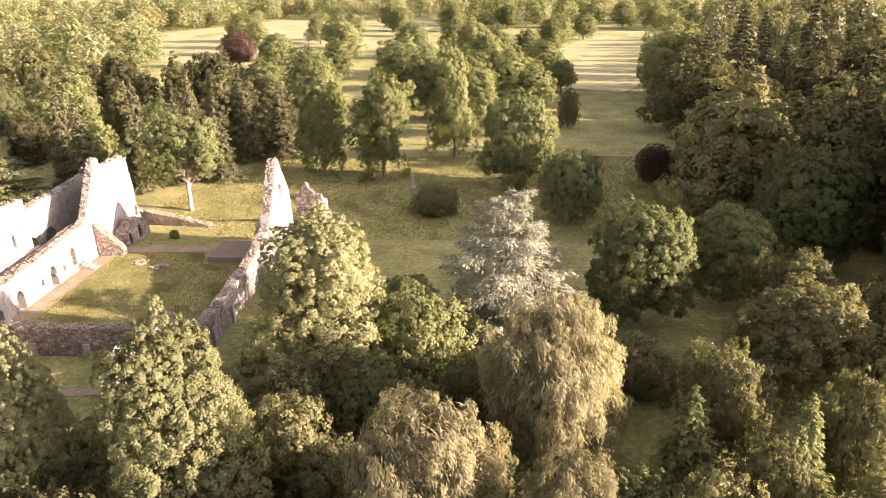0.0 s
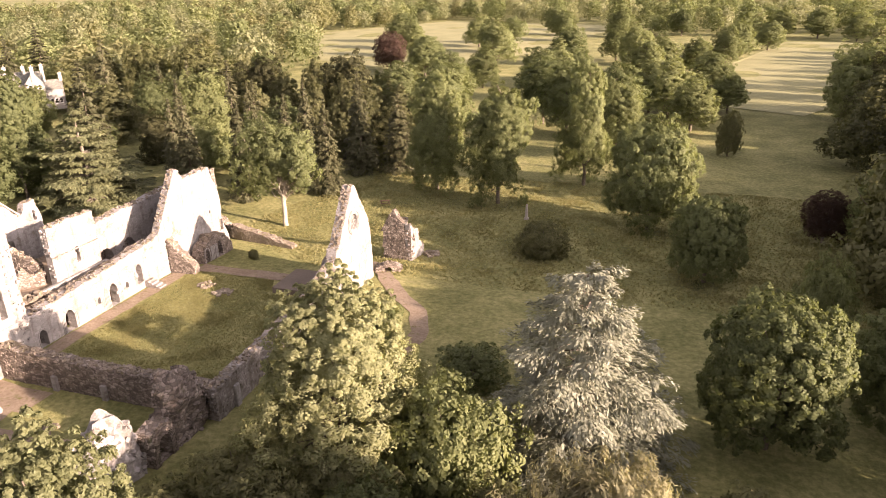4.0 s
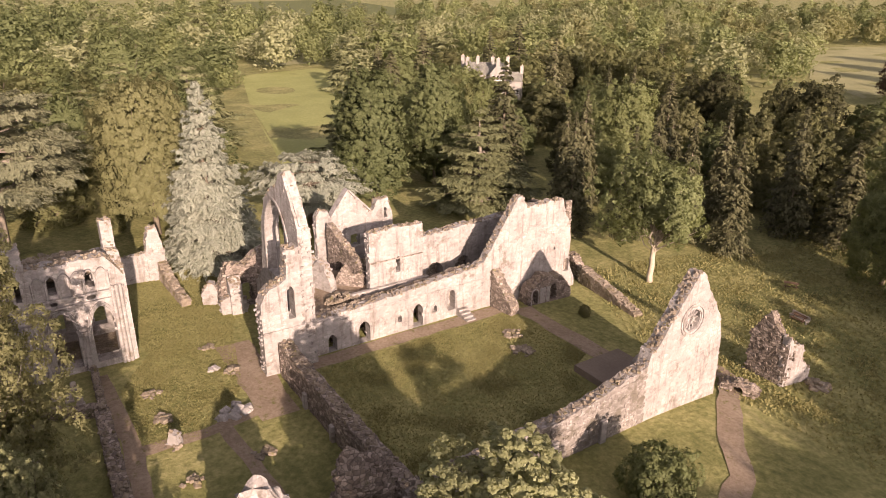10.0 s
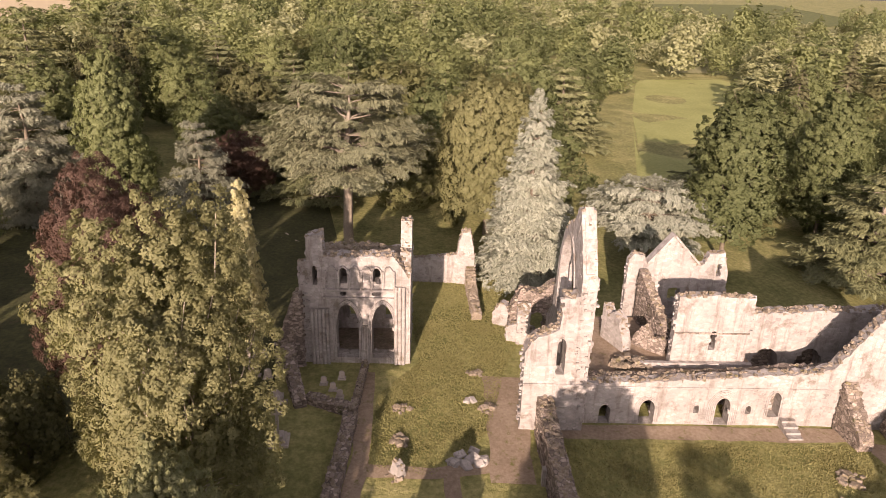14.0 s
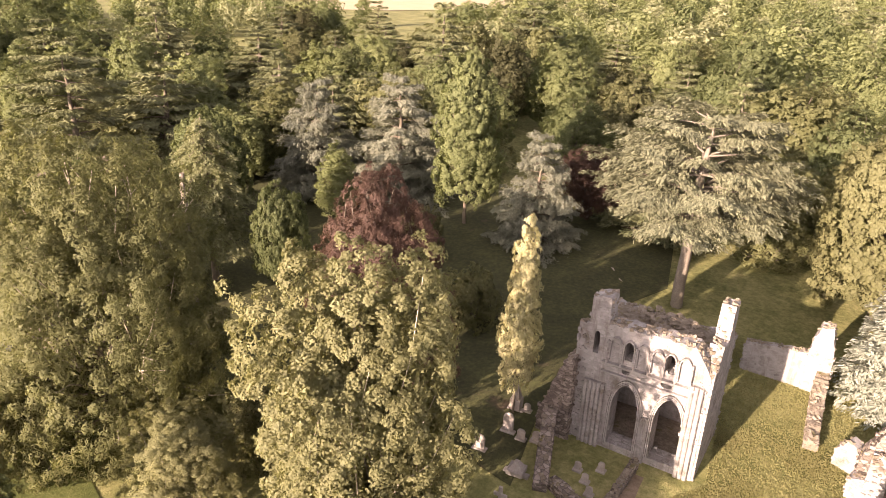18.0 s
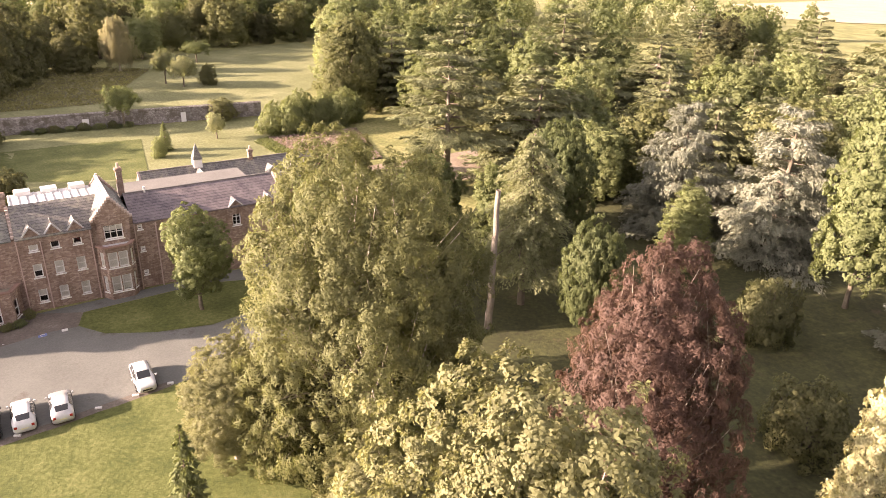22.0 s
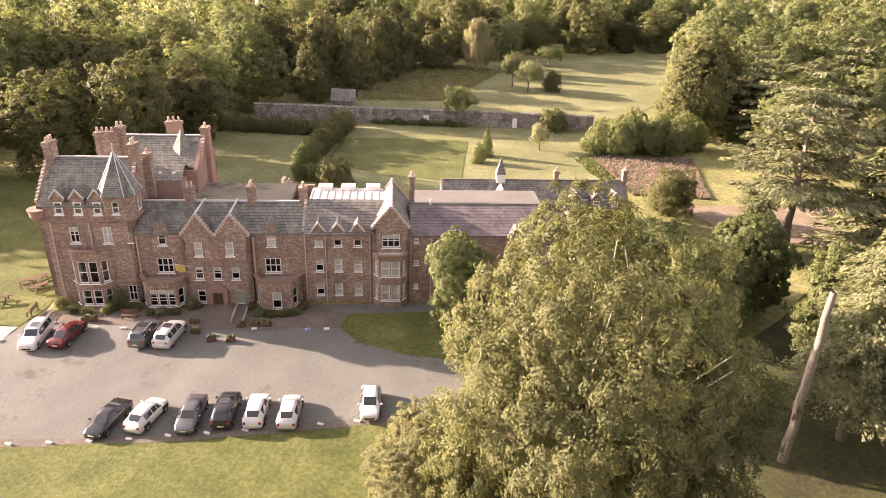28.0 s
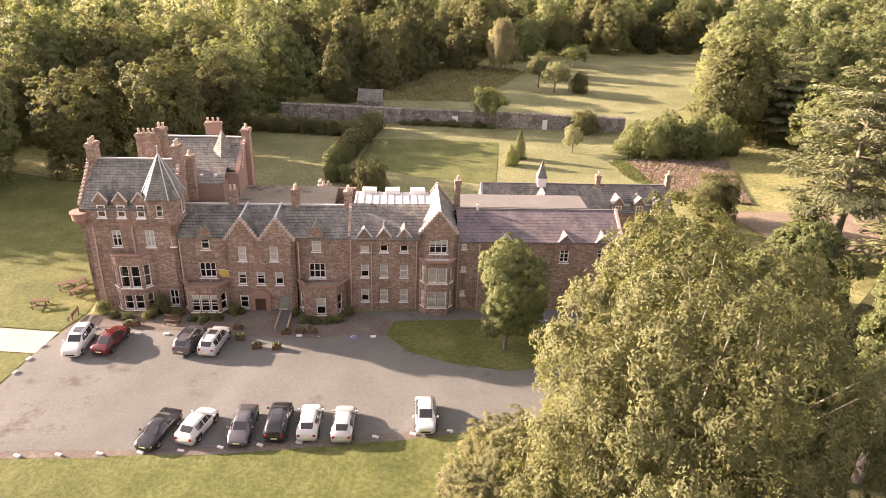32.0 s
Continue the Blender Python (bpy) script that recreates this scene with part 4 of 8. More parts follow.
# made-up block closing the arches so their openings look dark
tagged(part("arch_shade_block", boxed(-65.6, -64.93, 82.4, 91.2, -0.4, 4.6), RUBBLE), "rubble block added behind the dormitory arches to darken them", "wall", kind="structure")
ruin_wall("south_end_wall", (-57.2, 101.0), (-64.5, 101.0), [(0, 11.2), (3, 10.0), (7.3, 9.4)], 1.0, "end wall of the dormitory in dark rubble", (), RUBBLE, 0.0)
tagged(part("range_terrace", boxed(-70.4, -57.95, 65.3, 82.0, 3.1, 3.75), DIRT), "brown earth terrace over the vaults", "terrace", kind="structure")
# floor coloured near black and set deep so the doorways read as shade
tagged(part("undercroft_floor", boxed(-70.4, -57.95, 65.3, 82.0, -3.2, -2.6), INSIDE_SHADE), "floor under the vaults, coloured dark for shade behind the doorways", "floor", kind="structure")
for y in (70.0, 74.4, 82.0):
    tagged(part("vault_partition", boxed(-70.2, -58.9, y - 0.5, y, -2.7, 3.1), RUBBLE), "rubble wall between the vaulted rooms", "wall", kind="structure")
tagged(part("chapter_back_wall", boxed(-70.8, -70.2, 65.3, 82.0, -2.7, 3.3), RUBBLE), "rear wall of the vaulted rooms", "wall", kind="structure")
ruin_wall("terrace_edge", (-57.95, 65.4), (-57.95, 87.5), [(0, 4.1), (6, 4.3), (13, 4.6), (19, 5.2), (22.1, 5.2)], 0.9, "broad rubble wall head over the vaults", [arch(2.0, -0.4, 1.6, 1.5, 0.8), arch(5.8, -0.4, 1.9, 1.7, 1.0), arch(12.6, -0.4, 1.9, 2.0, 1.0)], RUBBLE, 0.0, True, 0.25)
rock_pile("fallen_rubble", -60.5, 70.5, 60, 1.8, 0.35, "heap of rubble on the terrace", 3.75, 1.2)
ruin_wall("range_buttress", (-56.6, 88.2), (-53.2, 88.7), [(0, 4.8), (0.7, 4.0), (1.3, 2.9), (2.2, 2.2), (3.4, 0.7)], 1.4, "collapsed cross wall of dark rubble", (), RUBBLE, None, True, 0.3)
porch = ruin_wall("day_stair_porch", (-54.6, 92.6), (-54.6, 99.4), [(0, 1.0), (0.5, 2.3), (1.6, 2.7), (2.4, 3.5), (3.1, 3.3), (4.4, 2.8), (5.2, 2.9), (6.2, 1.6), (6.8, 0.9)], 1.9, "small vaulted porch stump with two arches", [arch(0.9, 0, 1.0, 1.3, 0.7), arch(3.9, 0, 1.1, 1.4, 0.8)], RUBBLE)
moulding(porch, 0.9, 0, 1.0, 1.3, 0.7, 1)
shafts(porch, (1.8, 2.1, 2.4, 2.8, 3.1), 0, 2.0, 0.13)
ruin_wall("garden_retaining_wall", (-57.5, 103.5), (-46.0, 101.8), [(0, 2.2), (4, 1.7), (8, 1.1), (11.6, 0.4)], 1.3, "low tumbled rubble wall", (), CAP)
ruin_wall("vault_remains", (-64.0, 104.8), (-57.4, 104.2), [(0, 3.0), (2.6, 2.6), (3, 3.4), (4.2, 3.2), (6.6, 1.0)], 1.2, "dark vault remains beside the dormitory", [arch(2.2, 0, 1.4, 1.4, 0.7)], RUBBLE)
# south transept
trans = ruin_wall("transept_west_wall", (-55.6, 59.7), (-55.6, 65.2), [(0, 7.8), (0.4, 8.6), (1.0, 9.3), (2.7, 10.0), (2.9, 13.0), (4.6, 12.9), (4.75, 14.8), (5.5, 14.6)], 1.5, "tall broken transept wall with a lancet window", [arch(3.05, 5.7, 0.75, 8.4, 0.8)], None, None, True, 0.22)
moulding(trans, 3.05, 5.7, 0.75, 8.4, 0.8, 1)
moulding(trans, 3.6, 0.7, 2.0, 1.6, 0.7, 2, None, 0.07, False)
part("string_course", boxed(0, 5.5, -0.12, 0, 4.6, 4.8), STONE, trans)
gable = ruin_wall("transept_gable", (-69.8, 63.9), (-55.62, 63.9), [(0, 4.4), (1.2, 5.4), (2.6, 6.6), (3.2, 9.2), (3.6, 12.0), (4.4, 14.0), (5.6, 15.9), (7.2, 17.1), (9.0, 17.9), (10.5, 19.6), (11.2, 19.6), (14.18, 14.9)], 1.2, "spire-like broken transept gable with a tall traceried window", [arch(8.2, 7.4, 6.8, 10.8, 5.4, 8)], None, 0.0, True, 0.2)
for x in (7.0, 9.4):
    part("mullion", boxed(x - 0.12, x + 0.12, 0.4, 0.75, 7.4, 13.0), STONE, gable)
part("tracery_bar", beam((7.0, 0.58, 12.9), (8.15, 0.58, 15.6), 0.22, 0.22), STONE, gable)
part("tracery_bar", beam((9.4, 0.58, 12.9), (8.25, 0.58, 15.6), 0.22, 0.22), STONE, gable)
part("gable_coping", beam((11.0, 0.6, 19.75), (14.1, 0.6, 15.1), 0.7, 0.3), STONE, gable)
moulding(gable, 8.2, 7.4, 6.8, 10.8, 5.4, 2, None, 0.1, True, 0.16)
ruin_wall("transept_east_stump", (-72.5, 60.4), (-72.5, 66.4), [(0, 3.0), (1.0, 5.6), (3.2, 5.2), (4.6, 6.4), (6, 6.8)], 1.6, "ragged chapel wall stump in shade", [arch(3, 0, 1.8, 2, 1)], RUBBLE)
# cloister walls
north = ruin_wall("cloister_north_wall", (-55.4, 61.0), (-31.0, 61.0), [(0, 3.6), (12, 3.3), (24.4, 3.4)], 1.3, "long low cloister wall of dark rubble", (), RUBBLE)
for x in (6.5, 12.4):
    part("wall_pilaster", boxed(x, x + 0.6, -0.35, 0.0, -0.3, 1.6, 0.04), STONE, north)
west = ruin_wall("cloister_west_wall", (-30.2, 61.0), (-30.2, 85.4), [(0, 3.3), (9, 3.6), (16, 4.0), (20, 4.8), (24.4, 5.8)], 1.2, "stained cloister wall with a ragged top", (), WORN, rough=True)
for x in (2.5, 8, 13.5, 19):
    part("wall_pilaster", boxed(x, x + 0.7, -0.3, 0.0, -0.3, 2.2, 0.04), STONE, west)
refect = ruin_wall("refectory_gable", (-30.2, 85.4), (-30.2, 95.7), [(0, 5.8), (0.4, 7.2), (0.8, 7.1), (5.5, 13.4), (6.0, 13.4), (9.4, 8.2), (10.0, 6.0), (10.3, 0)], 1.3, "tall pointed refectory gable with a round window", [[(5.3 + 1.05 * math.cos(a * math.pi / 8), 8.9 + 1.05 * math.sin(a * math.pi / 8)) for a in range(16)]], None, None, True, 0.12)
for k, r in enumerate((1.12, 1.42)):
    bm = bmesh.new()
    loops = [[bm.verts.new((5.3 + rr * math.cos(b * math.pi / 12), yy, 8.9 + rr * math.sin(b * math.pi / 12))) for b in range(24)] for rr, yy in ((r, 0.02), (r, -0.08 - 0.03 * k), (r + 0.2, -0.08 - 0.03 * k), (r + 0.2, 0.02))]
    for la, lb in zip(loops, loops[1:]):
        for i in range(24):
            bm.faces.new((la[i], la[(i + 1) % 24], lb[(i + 1) % 24], lb[i]))
    bmesh.ops.recalc_face_normals(bm, faces=bm.faces[:])
    part("window_ring", bm, STONE, refect)
part("tracery_back", boxed(4.2, 6.4, 0.5, 0.6, 7.8, 10.0), STONE, refect)
for a in range(12):
    c, s = math.cos(a * math.pi / 6), math.sin(a * math.pi / 6)
    part("tracery_bar", beam((5.3 + 0.3 * c, 0.3, 8.9 + 0.3 * s), (5.3 + 1.06 * c, 0.3, 8.9 + 1.06 * s), 0.12, 0.12), STONE, refect)
ruin_wall("refectory_return", (-31.4, 86.6), (-33.4, 86.6), [(0, 6.6), (0.8, 5.4), (2.0, 1.0)], 1.0, "stump where the refectory side wall sprang")
tagged(part("undercroft_platform", boxed(-40.0, -31.5, 86.4, 92.6, -0.4, 0.75), surface("bare_earth", [(0.3, (0.15, 0.12, 0.095)), (0.7, (0.24, 0.195, 0.155))], 0.5, 4, 0.95, 0.5, 0.04)), "flat earth-covered undercroft roof", "platform", kind="structure")
# small standing ruin
lone = ruin_wall("porter_ruin", (-31.8, 103.2), (-27.6, 103.2), [(0, 4.8), (0.6, 5.8), (1.7, 7.4), (2.2, 6.4), (3.0, 5.6), (3.2, 4.6), (4.2, 4.4)], 0.9, "small standing ruin with a slit window", [arch(3.5, 2.0, 0.5, 3.3, 0.3)], RUBBLE)
ruin_wall("porter_ruin_side", (-27.6, 103.2), (-27.2, 107.2), [(0, 5.6), (1.0, 4.6), (2.2, 4.2), (2.6, 2.2), (4.0, 1.2)], 0.9, "sunlit broken side wall of the small ruin")
rock_pile("fallen_stones", -26.0, 106.8, 22, 1.1, 0.4, "fallen stones beside the small ruin")
ruin_wall("drain_arch", (-30.6, 97.2), (-27.4, 98.4), [(0, 0.5), (1.6, 1.1), (3.4, 0.6)], 1.4, "low drain arch beside the path", [arch(1.7, -0.3, 1.0, 0.3, 0.4, 6, False)], RUBBLE)
# church: north transept
nt = ruin_wall("north_transept_front", (-65.8, 39.0), (-65.8, 49.6), [(0, 13.4), (1.6, 13.8), (1.75, 11.5), (9.0, 11.7), (9.4, 11.2), (10.6, 9.4)], 1.7, "tall two-storey transept front with two pointed arches", [arch(4.1, 0.6, 2.4, 4.2, 2.5), arch(7.9, 0.6, 2.4, 4.2, 2.5), arch(3.8, 8.8, 0.75, 10.0, 0.6), arch(7.3, 8.8, 0.75, 10.0, 0.6), arch(0.8, 8.6, 0.5, 10.2, 0.4), [(7.2 + 0.5 * math.cos(a * 0.785), 7.72 + 0.28 * math.sin(a * 0.785)) for a in range(8)], [(3.7 + 0.35 * math.cos(a * 0.785), 7.72 + 0.28 * math.sin(a * 0.785)) for a in range(8)]], None, None, True, 0.14)
for cx in (4.1, 7.9):
    moulding(nt, cx, 0.6, 2.4, 4.2, 2.5, 3, None, 0.24, True, 0.15)
for cx in (2.6, 3.8, 5.0, 6.2, 7.3, 8.5):
    moulding(nt, cx, 8.5, 0.8, 10.0, 0.6, 1, None, 0.34, True, 0.16)
part("string_course", boxed(1.6, 9.8, -0.3, 0, 7.25, 7.4), STONE, nt)
shafts(nt, (2.0, 3.2, 4.4, 5.6, 6.75, 7.9, 9.1), 8.3, 10.3, 0.1, -0.3)
part("string_course", boxed(1.6, 9.8, -0.4, 0, 8.1, 8.3), STONE, nt)
# added slab whose dark tone replaces the shade within the arches
tagged(part("chapel_floor", boxed(-72.5, -66.2, 40.0, 48.6, -0.3, 0.75), CAP), "chapel floor slab, added dark for shade inside the arches", "floor", kind="structure")
shafts(nt, (0.4, 0.8, 1.2, 1.6, 2.0), 0, 6.2, 0.2, -0.25)
shafts(nt, (9.3, 9.7, 10.1), 0, 8.6, 0.2, -0.2)
shafts(nt, (5.75, 6.0, 6.25), 0, 4.3, 0.17, -0.15)
nt.matrix_basis = nt.matrix_basis @ pose(0.75, 0, 0) @ Matrix.Diagonal((0.92, 1, 1, 1))
ruin_wall("north_transept_side", (-65.9, 49.7), (-73.6, 49.7), [(0, 9.6), (2, 11.4), (3.6, 11.2), (3.9, 14.0), (5.6, 13.8), (5.8, 10.6), (7.7, 10)], 1.1, "shaded side wall of the transept", (), STONE)
ruin_wall("north_transept_rear", (-73.6, 49.6), (-73.6, 38.8), [(0, 10), (4, 9.6), (10.8, 10.2)], 1.0, "rear wall of the transept chapels", [arch(2.2, 1.6, 1.2, 4.0, 1.0), arch(6.2, 1.6, 1.2, 4.0, 1.0)], STONE)
ruin_wall("north_transept_north", (-73.6, 38.9), (-65.8, 38.9), [(0, 10), (4, 9.6), (7.8, 11.0)], 1.0, "north wall of the transept", (), STONE)
roof_ob = part("chapel_vault", boxed(-72.6, -67.4, 40.0, 48.6, 9.9, 10.5), CAP)
tagged(roof_ob, "lichen-grown rubble over the chapel vault", "vault", kind="structure")
rock_pile("vault_rubble", -70.0, 44.0, 150, 3.6, 0.3, "lichen-grown rubble over the vault", 10.5, 0.4)
ruin_wall("transept_pier_stump", (-64.8, 36.4), (-64.8, 39.2), [(0, 1.8), (1.0, 4.6), (2.0, 7.6), (2.8, 8.0)], 2.2, "clustered pier stump beside the transept", (), RUBBLE)
ruin_wall("chapel_foundation", (-58.0, 40.6), (-64.2, 38.4), [(0, 0.8), (2, 1.4), (4, 2.0), (6.6, 3.2)], 1.1, "low rubble foundation wall", (), RUBBLE)
ruin_wall("chapel_foundation", (-64.8, 45.0), (-56.2, 44.6), [(0, 0.9), (4, 0.7), (8.6, 1.1)], 0.6, "low foundation wall along the path", (), RUBBLE)
ruin_wall("nave_north_wall", (-56.4, 44.2), (-36.0, 43.4), [(0, 1.0), (3, 0.6), (9, 0.9), (20, 0.6)], 1.2, "low tumbled nave wall", (), RUBBLE)
ruin_wall("nave_cross_foundation", (-58.6, 40.2), (-56.6, 44.4), [(0, 0.7), (4.6, 0.9)], 1.0, "low foundation of dark stones", (), RUBBLE)
# chancel
ruin_wall("chancel_east_wall", (-86.0, 49.4), (-86.0, 55.2), [(0, 3.2), (2, 3.4), (5.8, 3.9)], 0.9, "low pale chancel wall")
ruin_wall("chancel_pier", (-85.8, 55.0), (-85.8, 57.2), [(0, 4.2), (0.5, 7.0), (1.6, 7.2), (2.2, 4.0)], 1.4, "lone standing pier of pale stone")
ruin_wall("chancel_south_wall", (-76.0, 57.6), (-85.6, 57.2), [(0, 1.0), (4, 1.2), (9.6, 2.6)], 1.1, "low tumbled chancel wall", (), CAP)
ruin_wall("chancel_stump", (-75.2, 58.8), (-74.4, 60.8), [(0, 1.6), (0.8, 2.8), (1.5, 2.6), (2.1, 0.9)], 1.2, "stump of pale stone on grass")
ruin_wall("chancel_stump", (-71.4, 60.0), (-70.8, 62.8), [(0, 1.8), (1.0, 2.2), (2.9, 1.6)], 1.2, "stump of pale stone on grass")
ruin_wall("aisle_pier", (-70.6, 62.4), (-73.2, 62.6), [(0, 3.6), (1.0, 4.6), (2.0, 4.2), (2.6, 2.4)], 1.4, "broken pier beside the transept")
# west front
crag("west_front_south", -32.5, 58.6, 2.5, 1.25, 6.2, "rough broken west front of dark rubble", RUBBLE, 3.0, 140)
# paler stone picked here to carry the sun's brightness in the colour
crag("west_front_north", -32.7, 50.9, 2.7, 1.35, 6.3, "tall lump of the west front, in paler stone for its sunlight", STONE, 8.0, 110)
portal = ruin_wall("west_portal", (-31.2, 53.7), (-31.2, 56.4), [(0, 3.2), (1.35, 3.5), (2.7, 3.1)], 1.4, "round-headed processional doorway with moulded orders", [arch(1.35, 0, 1.5, 1.5, 0.9, 8, False)], RUBBLE, None, False)
moulding(portal, 1.35, 0, 1.5, 1.5, 0.9, 4, RUBBLE, 0.2, False, 0.16)
# pier bases and slabs in the nave
for x, y, n, s in ((-58.5, 57.2, 16, 0.42), (-58.1, 49.2, 16, 0.42), (-53.3, 49.3, 16, 0.42), (-44.2, 55.2, 9, 0.45), (-43.6, 49.2, 12, 0.4), (-64.5, 56.2, 12, 0.4)):
    rock_pile("pier_base", x, y, n, 0.8, s * 0.72, "worn octagonal pier base sunk in grass", None, 0.25, CAP, "pier base")
rock_pile("threshold_slabs", -51.2, 55.0, 14, 1.4, 0.5, "pale worn slabs in the path", None, 0.05, STONE)
ruin_wall("pillar_stump", (-49.3, 48.7), (-48.5, 49.4), [(0, 0.5), (0.3, 1.3), (0.7, 1.2), (1.05, 0.4)], 0.7, "upright pillar stump of carved stones", (), STONE)
rock_pile("pillar_footing", -48.9, 49.1, 10, 0.8, 0.25, "stone footing round the pillar stump", None, 0.3, CAP)
for x, y in ((-49.5, 86.0), (-45.8, 84.6)):
    rock_pile("cloister_footing", x, y, 22, 1.3, 0.32, "low stone footing in the cloister grass", None, 0.15, CAP)
rock_pile("ledger_stone", -59.8, 55.4, 3, 0.4, 0.35, "small pale ledger stone in grass", None, 0.1, STONE)


def gravestone(x, y, kind, turn, label, h=1.1, w=0.7):
    ob = thing("gravestone", pose(x, y, height(x, y), 0, 0, turn), label, "gravestone", "gravestones")
    part("plinth", boxed(-w * 0.7, w * 0.7, -0.3, 0.3, -0.2, 0.18, 0.03), GRAVE, ob)
    if kind == "slab":
        part("headstone", slab([(-w / 2, 0.15), (w / 2, 0.15), (w / 2, h * 0.8), (w * 0.3, h * 0.95), (0, h), (-w * 0.3, h * 0.95), (-w / 2, h * 0.8)], [], 0.16), GRAVE, ob).location = (0, -0.08, 0)
    elif kind == "cross":
        for i in range(3):
            part("step", boxed(-0.9 + 0.22 * i, 0.9 - 0.22 * i, -0.9 + 0.22 * i, 0.9 - 0.22 * i, 0.3 * i, 0.3 + 0.3 * i, 0.03), GRAVE, ob)
        part("cross_shaft", boxed(-0.13, 0.13, -0.1, 0.1, 0.9, h, 0.02), GRAVE, ob)
        part("cross_arm", boxed(-0.5, 0.5, -0.09, 0.09, h - 0.85, h - 0.6, 0.02), GRAVE, ob)
    else:
        part("pedestal", boxed(-w * 0.45, w * 0.45, -w * 0.45, w * 0.45, 0.18, h * 0.5, 0.04), GRAVE, ob)
        bm = bmesh.new()
        bmesh.ops.create_cone(bm, cap_ends=True, segments=4, radius1=w * 0.5, radius2=w * 0.14, depth=h * 0.5, matrix=pose(0, 0, h * 0.75, 0, 0, 45))
        part("spirelet", bm, GRAVE, ob)
    return ob


GRAVE = surface("grave_stone", [(0.3, (0.28, 0.24, 0.21)), (0.7, (0.48, 0.43, 0.38))], 1.0, 5, 0.9, 0.4, 0.02, ((0.2, 0.19, 0.1), 1.5, 0.6))
gravestone(-66.2, 33.8, "urn", 95, "tall carved monument in shaded grass", 2.6, 1.1)
gravestone(-62.9, 34.7, "slab", 95, "pale upright headstone with a rounded top", 2.0, 0.95)
gravestone(-66.5, 34.8, "slab", 95, "small pale headstone in shaded grass", 0.9, 0.6)
gravestone(-62.6, 36.1, "slab", 95, "small pale headstone in shaded grass", 1.1, 0.7)
gravestone(-63.1, 37.4, "slab", 98, "weathered headstone in shaded grass", 1.1, 0.9)
gravestone(-66.8, 37.4, "slab", 92, "weathered headstone beside the transept", 1.6, 0.9)
gravestone(-58.6, 37.7, "urn", 95, "broad stepped tomb in shaded grass", 1.3, 1.5)
gravestone(-52.9, 39.1, "cross", 95, "tall stone cross on stepped base", 3.6, 1.2)
gravestone(-59.5, 33.8, "slab", 95, "pale headstone under the trees", 1.5, 0.9)
for x, y in ((-60.8, 42.6), (-61.8, 41.6), (-62.8, 43.2), (-59.6, 43.4)):
    gravestone(x, y, "slab", 90, "small dark headstone inside the foundation", 0.9, 0.55)
for x, y in ((-88.2, 59.0), (-87.0, 62.0)):
    rock_pile("mossy_block", x, y, 6, 0.5, 0.5, "grassy stone block behind the chancel", None, 1.0, LAWN)


# ---- the hotel ----
HOTEL = pose(8.2, -20.3, 1.0, 0, 0, 188.9)
SAND = masonry("red_sandstone", [(0.0, (0.25, 0.172, 0.135)), (0.5, (0.335, 0.242, 0.19)), (1.0, (0.46, 0.36, 0.29))], (0.28, 0.21, 0.172), 0.32, bump=0.5, squash=1.9, streak=(0.17, 0.105, 0.08))
SAND_TRIM = surface("dressed_sandstone", [(0.3, (0.24, 0.145, 0.11)), (0.7, (0.35, 0.23, 0.18))], 0.5, 5, 0.9, 0.3, 0.02)
HARL = surface("pink_render", [(0.3, (0.27, 0.17, 0.135)), (0.7, (0.37, 0.245, 0.195))], 0.4, 4, 0.9, 0.3, 0.02)
LEAD = surface("pale_lead", [(0.3, (0.42, 0.4, 0.39)), (0.7, (0.62, 0.6, 0.58))], 0.4, 3, 0.55, 0.2, 0.02)
FELT = surface("roof_felt", [(0.3, (0.19, 0.165, 0.12)), (0.7, (0.31, 0.27, 0.2))], 0.25, 3, 0.95, 0.3, 0.02, ((0.1, 0.09, 0.075), 0.3, 0.5))
WHITE = surface("white_paint", [(0.3, (0.72, 0.7, 0.66)), (0.7, (0.84, 0.82, 0.78))], 1.0, 8, 0.5, 0.1, 0.005)
BLIND = surface("pale_blind", [(0.3, (0.6, 0.57, 0.52)), (0.7, (0.75, 0.72, 0.67))], 1.0, 6, 0.8, 0.1, 0.01)
TIMBER = surface("dark_timber", [(0.3, (0.07, 0.04, 0.025)), (0.7, (0.16, 0.1, 0.06))], 1.0, 7, 0.7, 0.3, 0.01)
ROOF_GREY = surface("grey_roof_sheet", [(0.3, (0.13, 0.122, 0.108)), (0.7, (0.22, 0.208, 0.188))], 0.3, 4, 0.9, 0.3, 0.02)
PIPE = surface("painted_pipe", [(0.3, (0.42, 0.3, 0.25)), (0.7, (0.55, 0.42, 0.36))], 1.0, 6, 0.6, 0.1, 0.005)


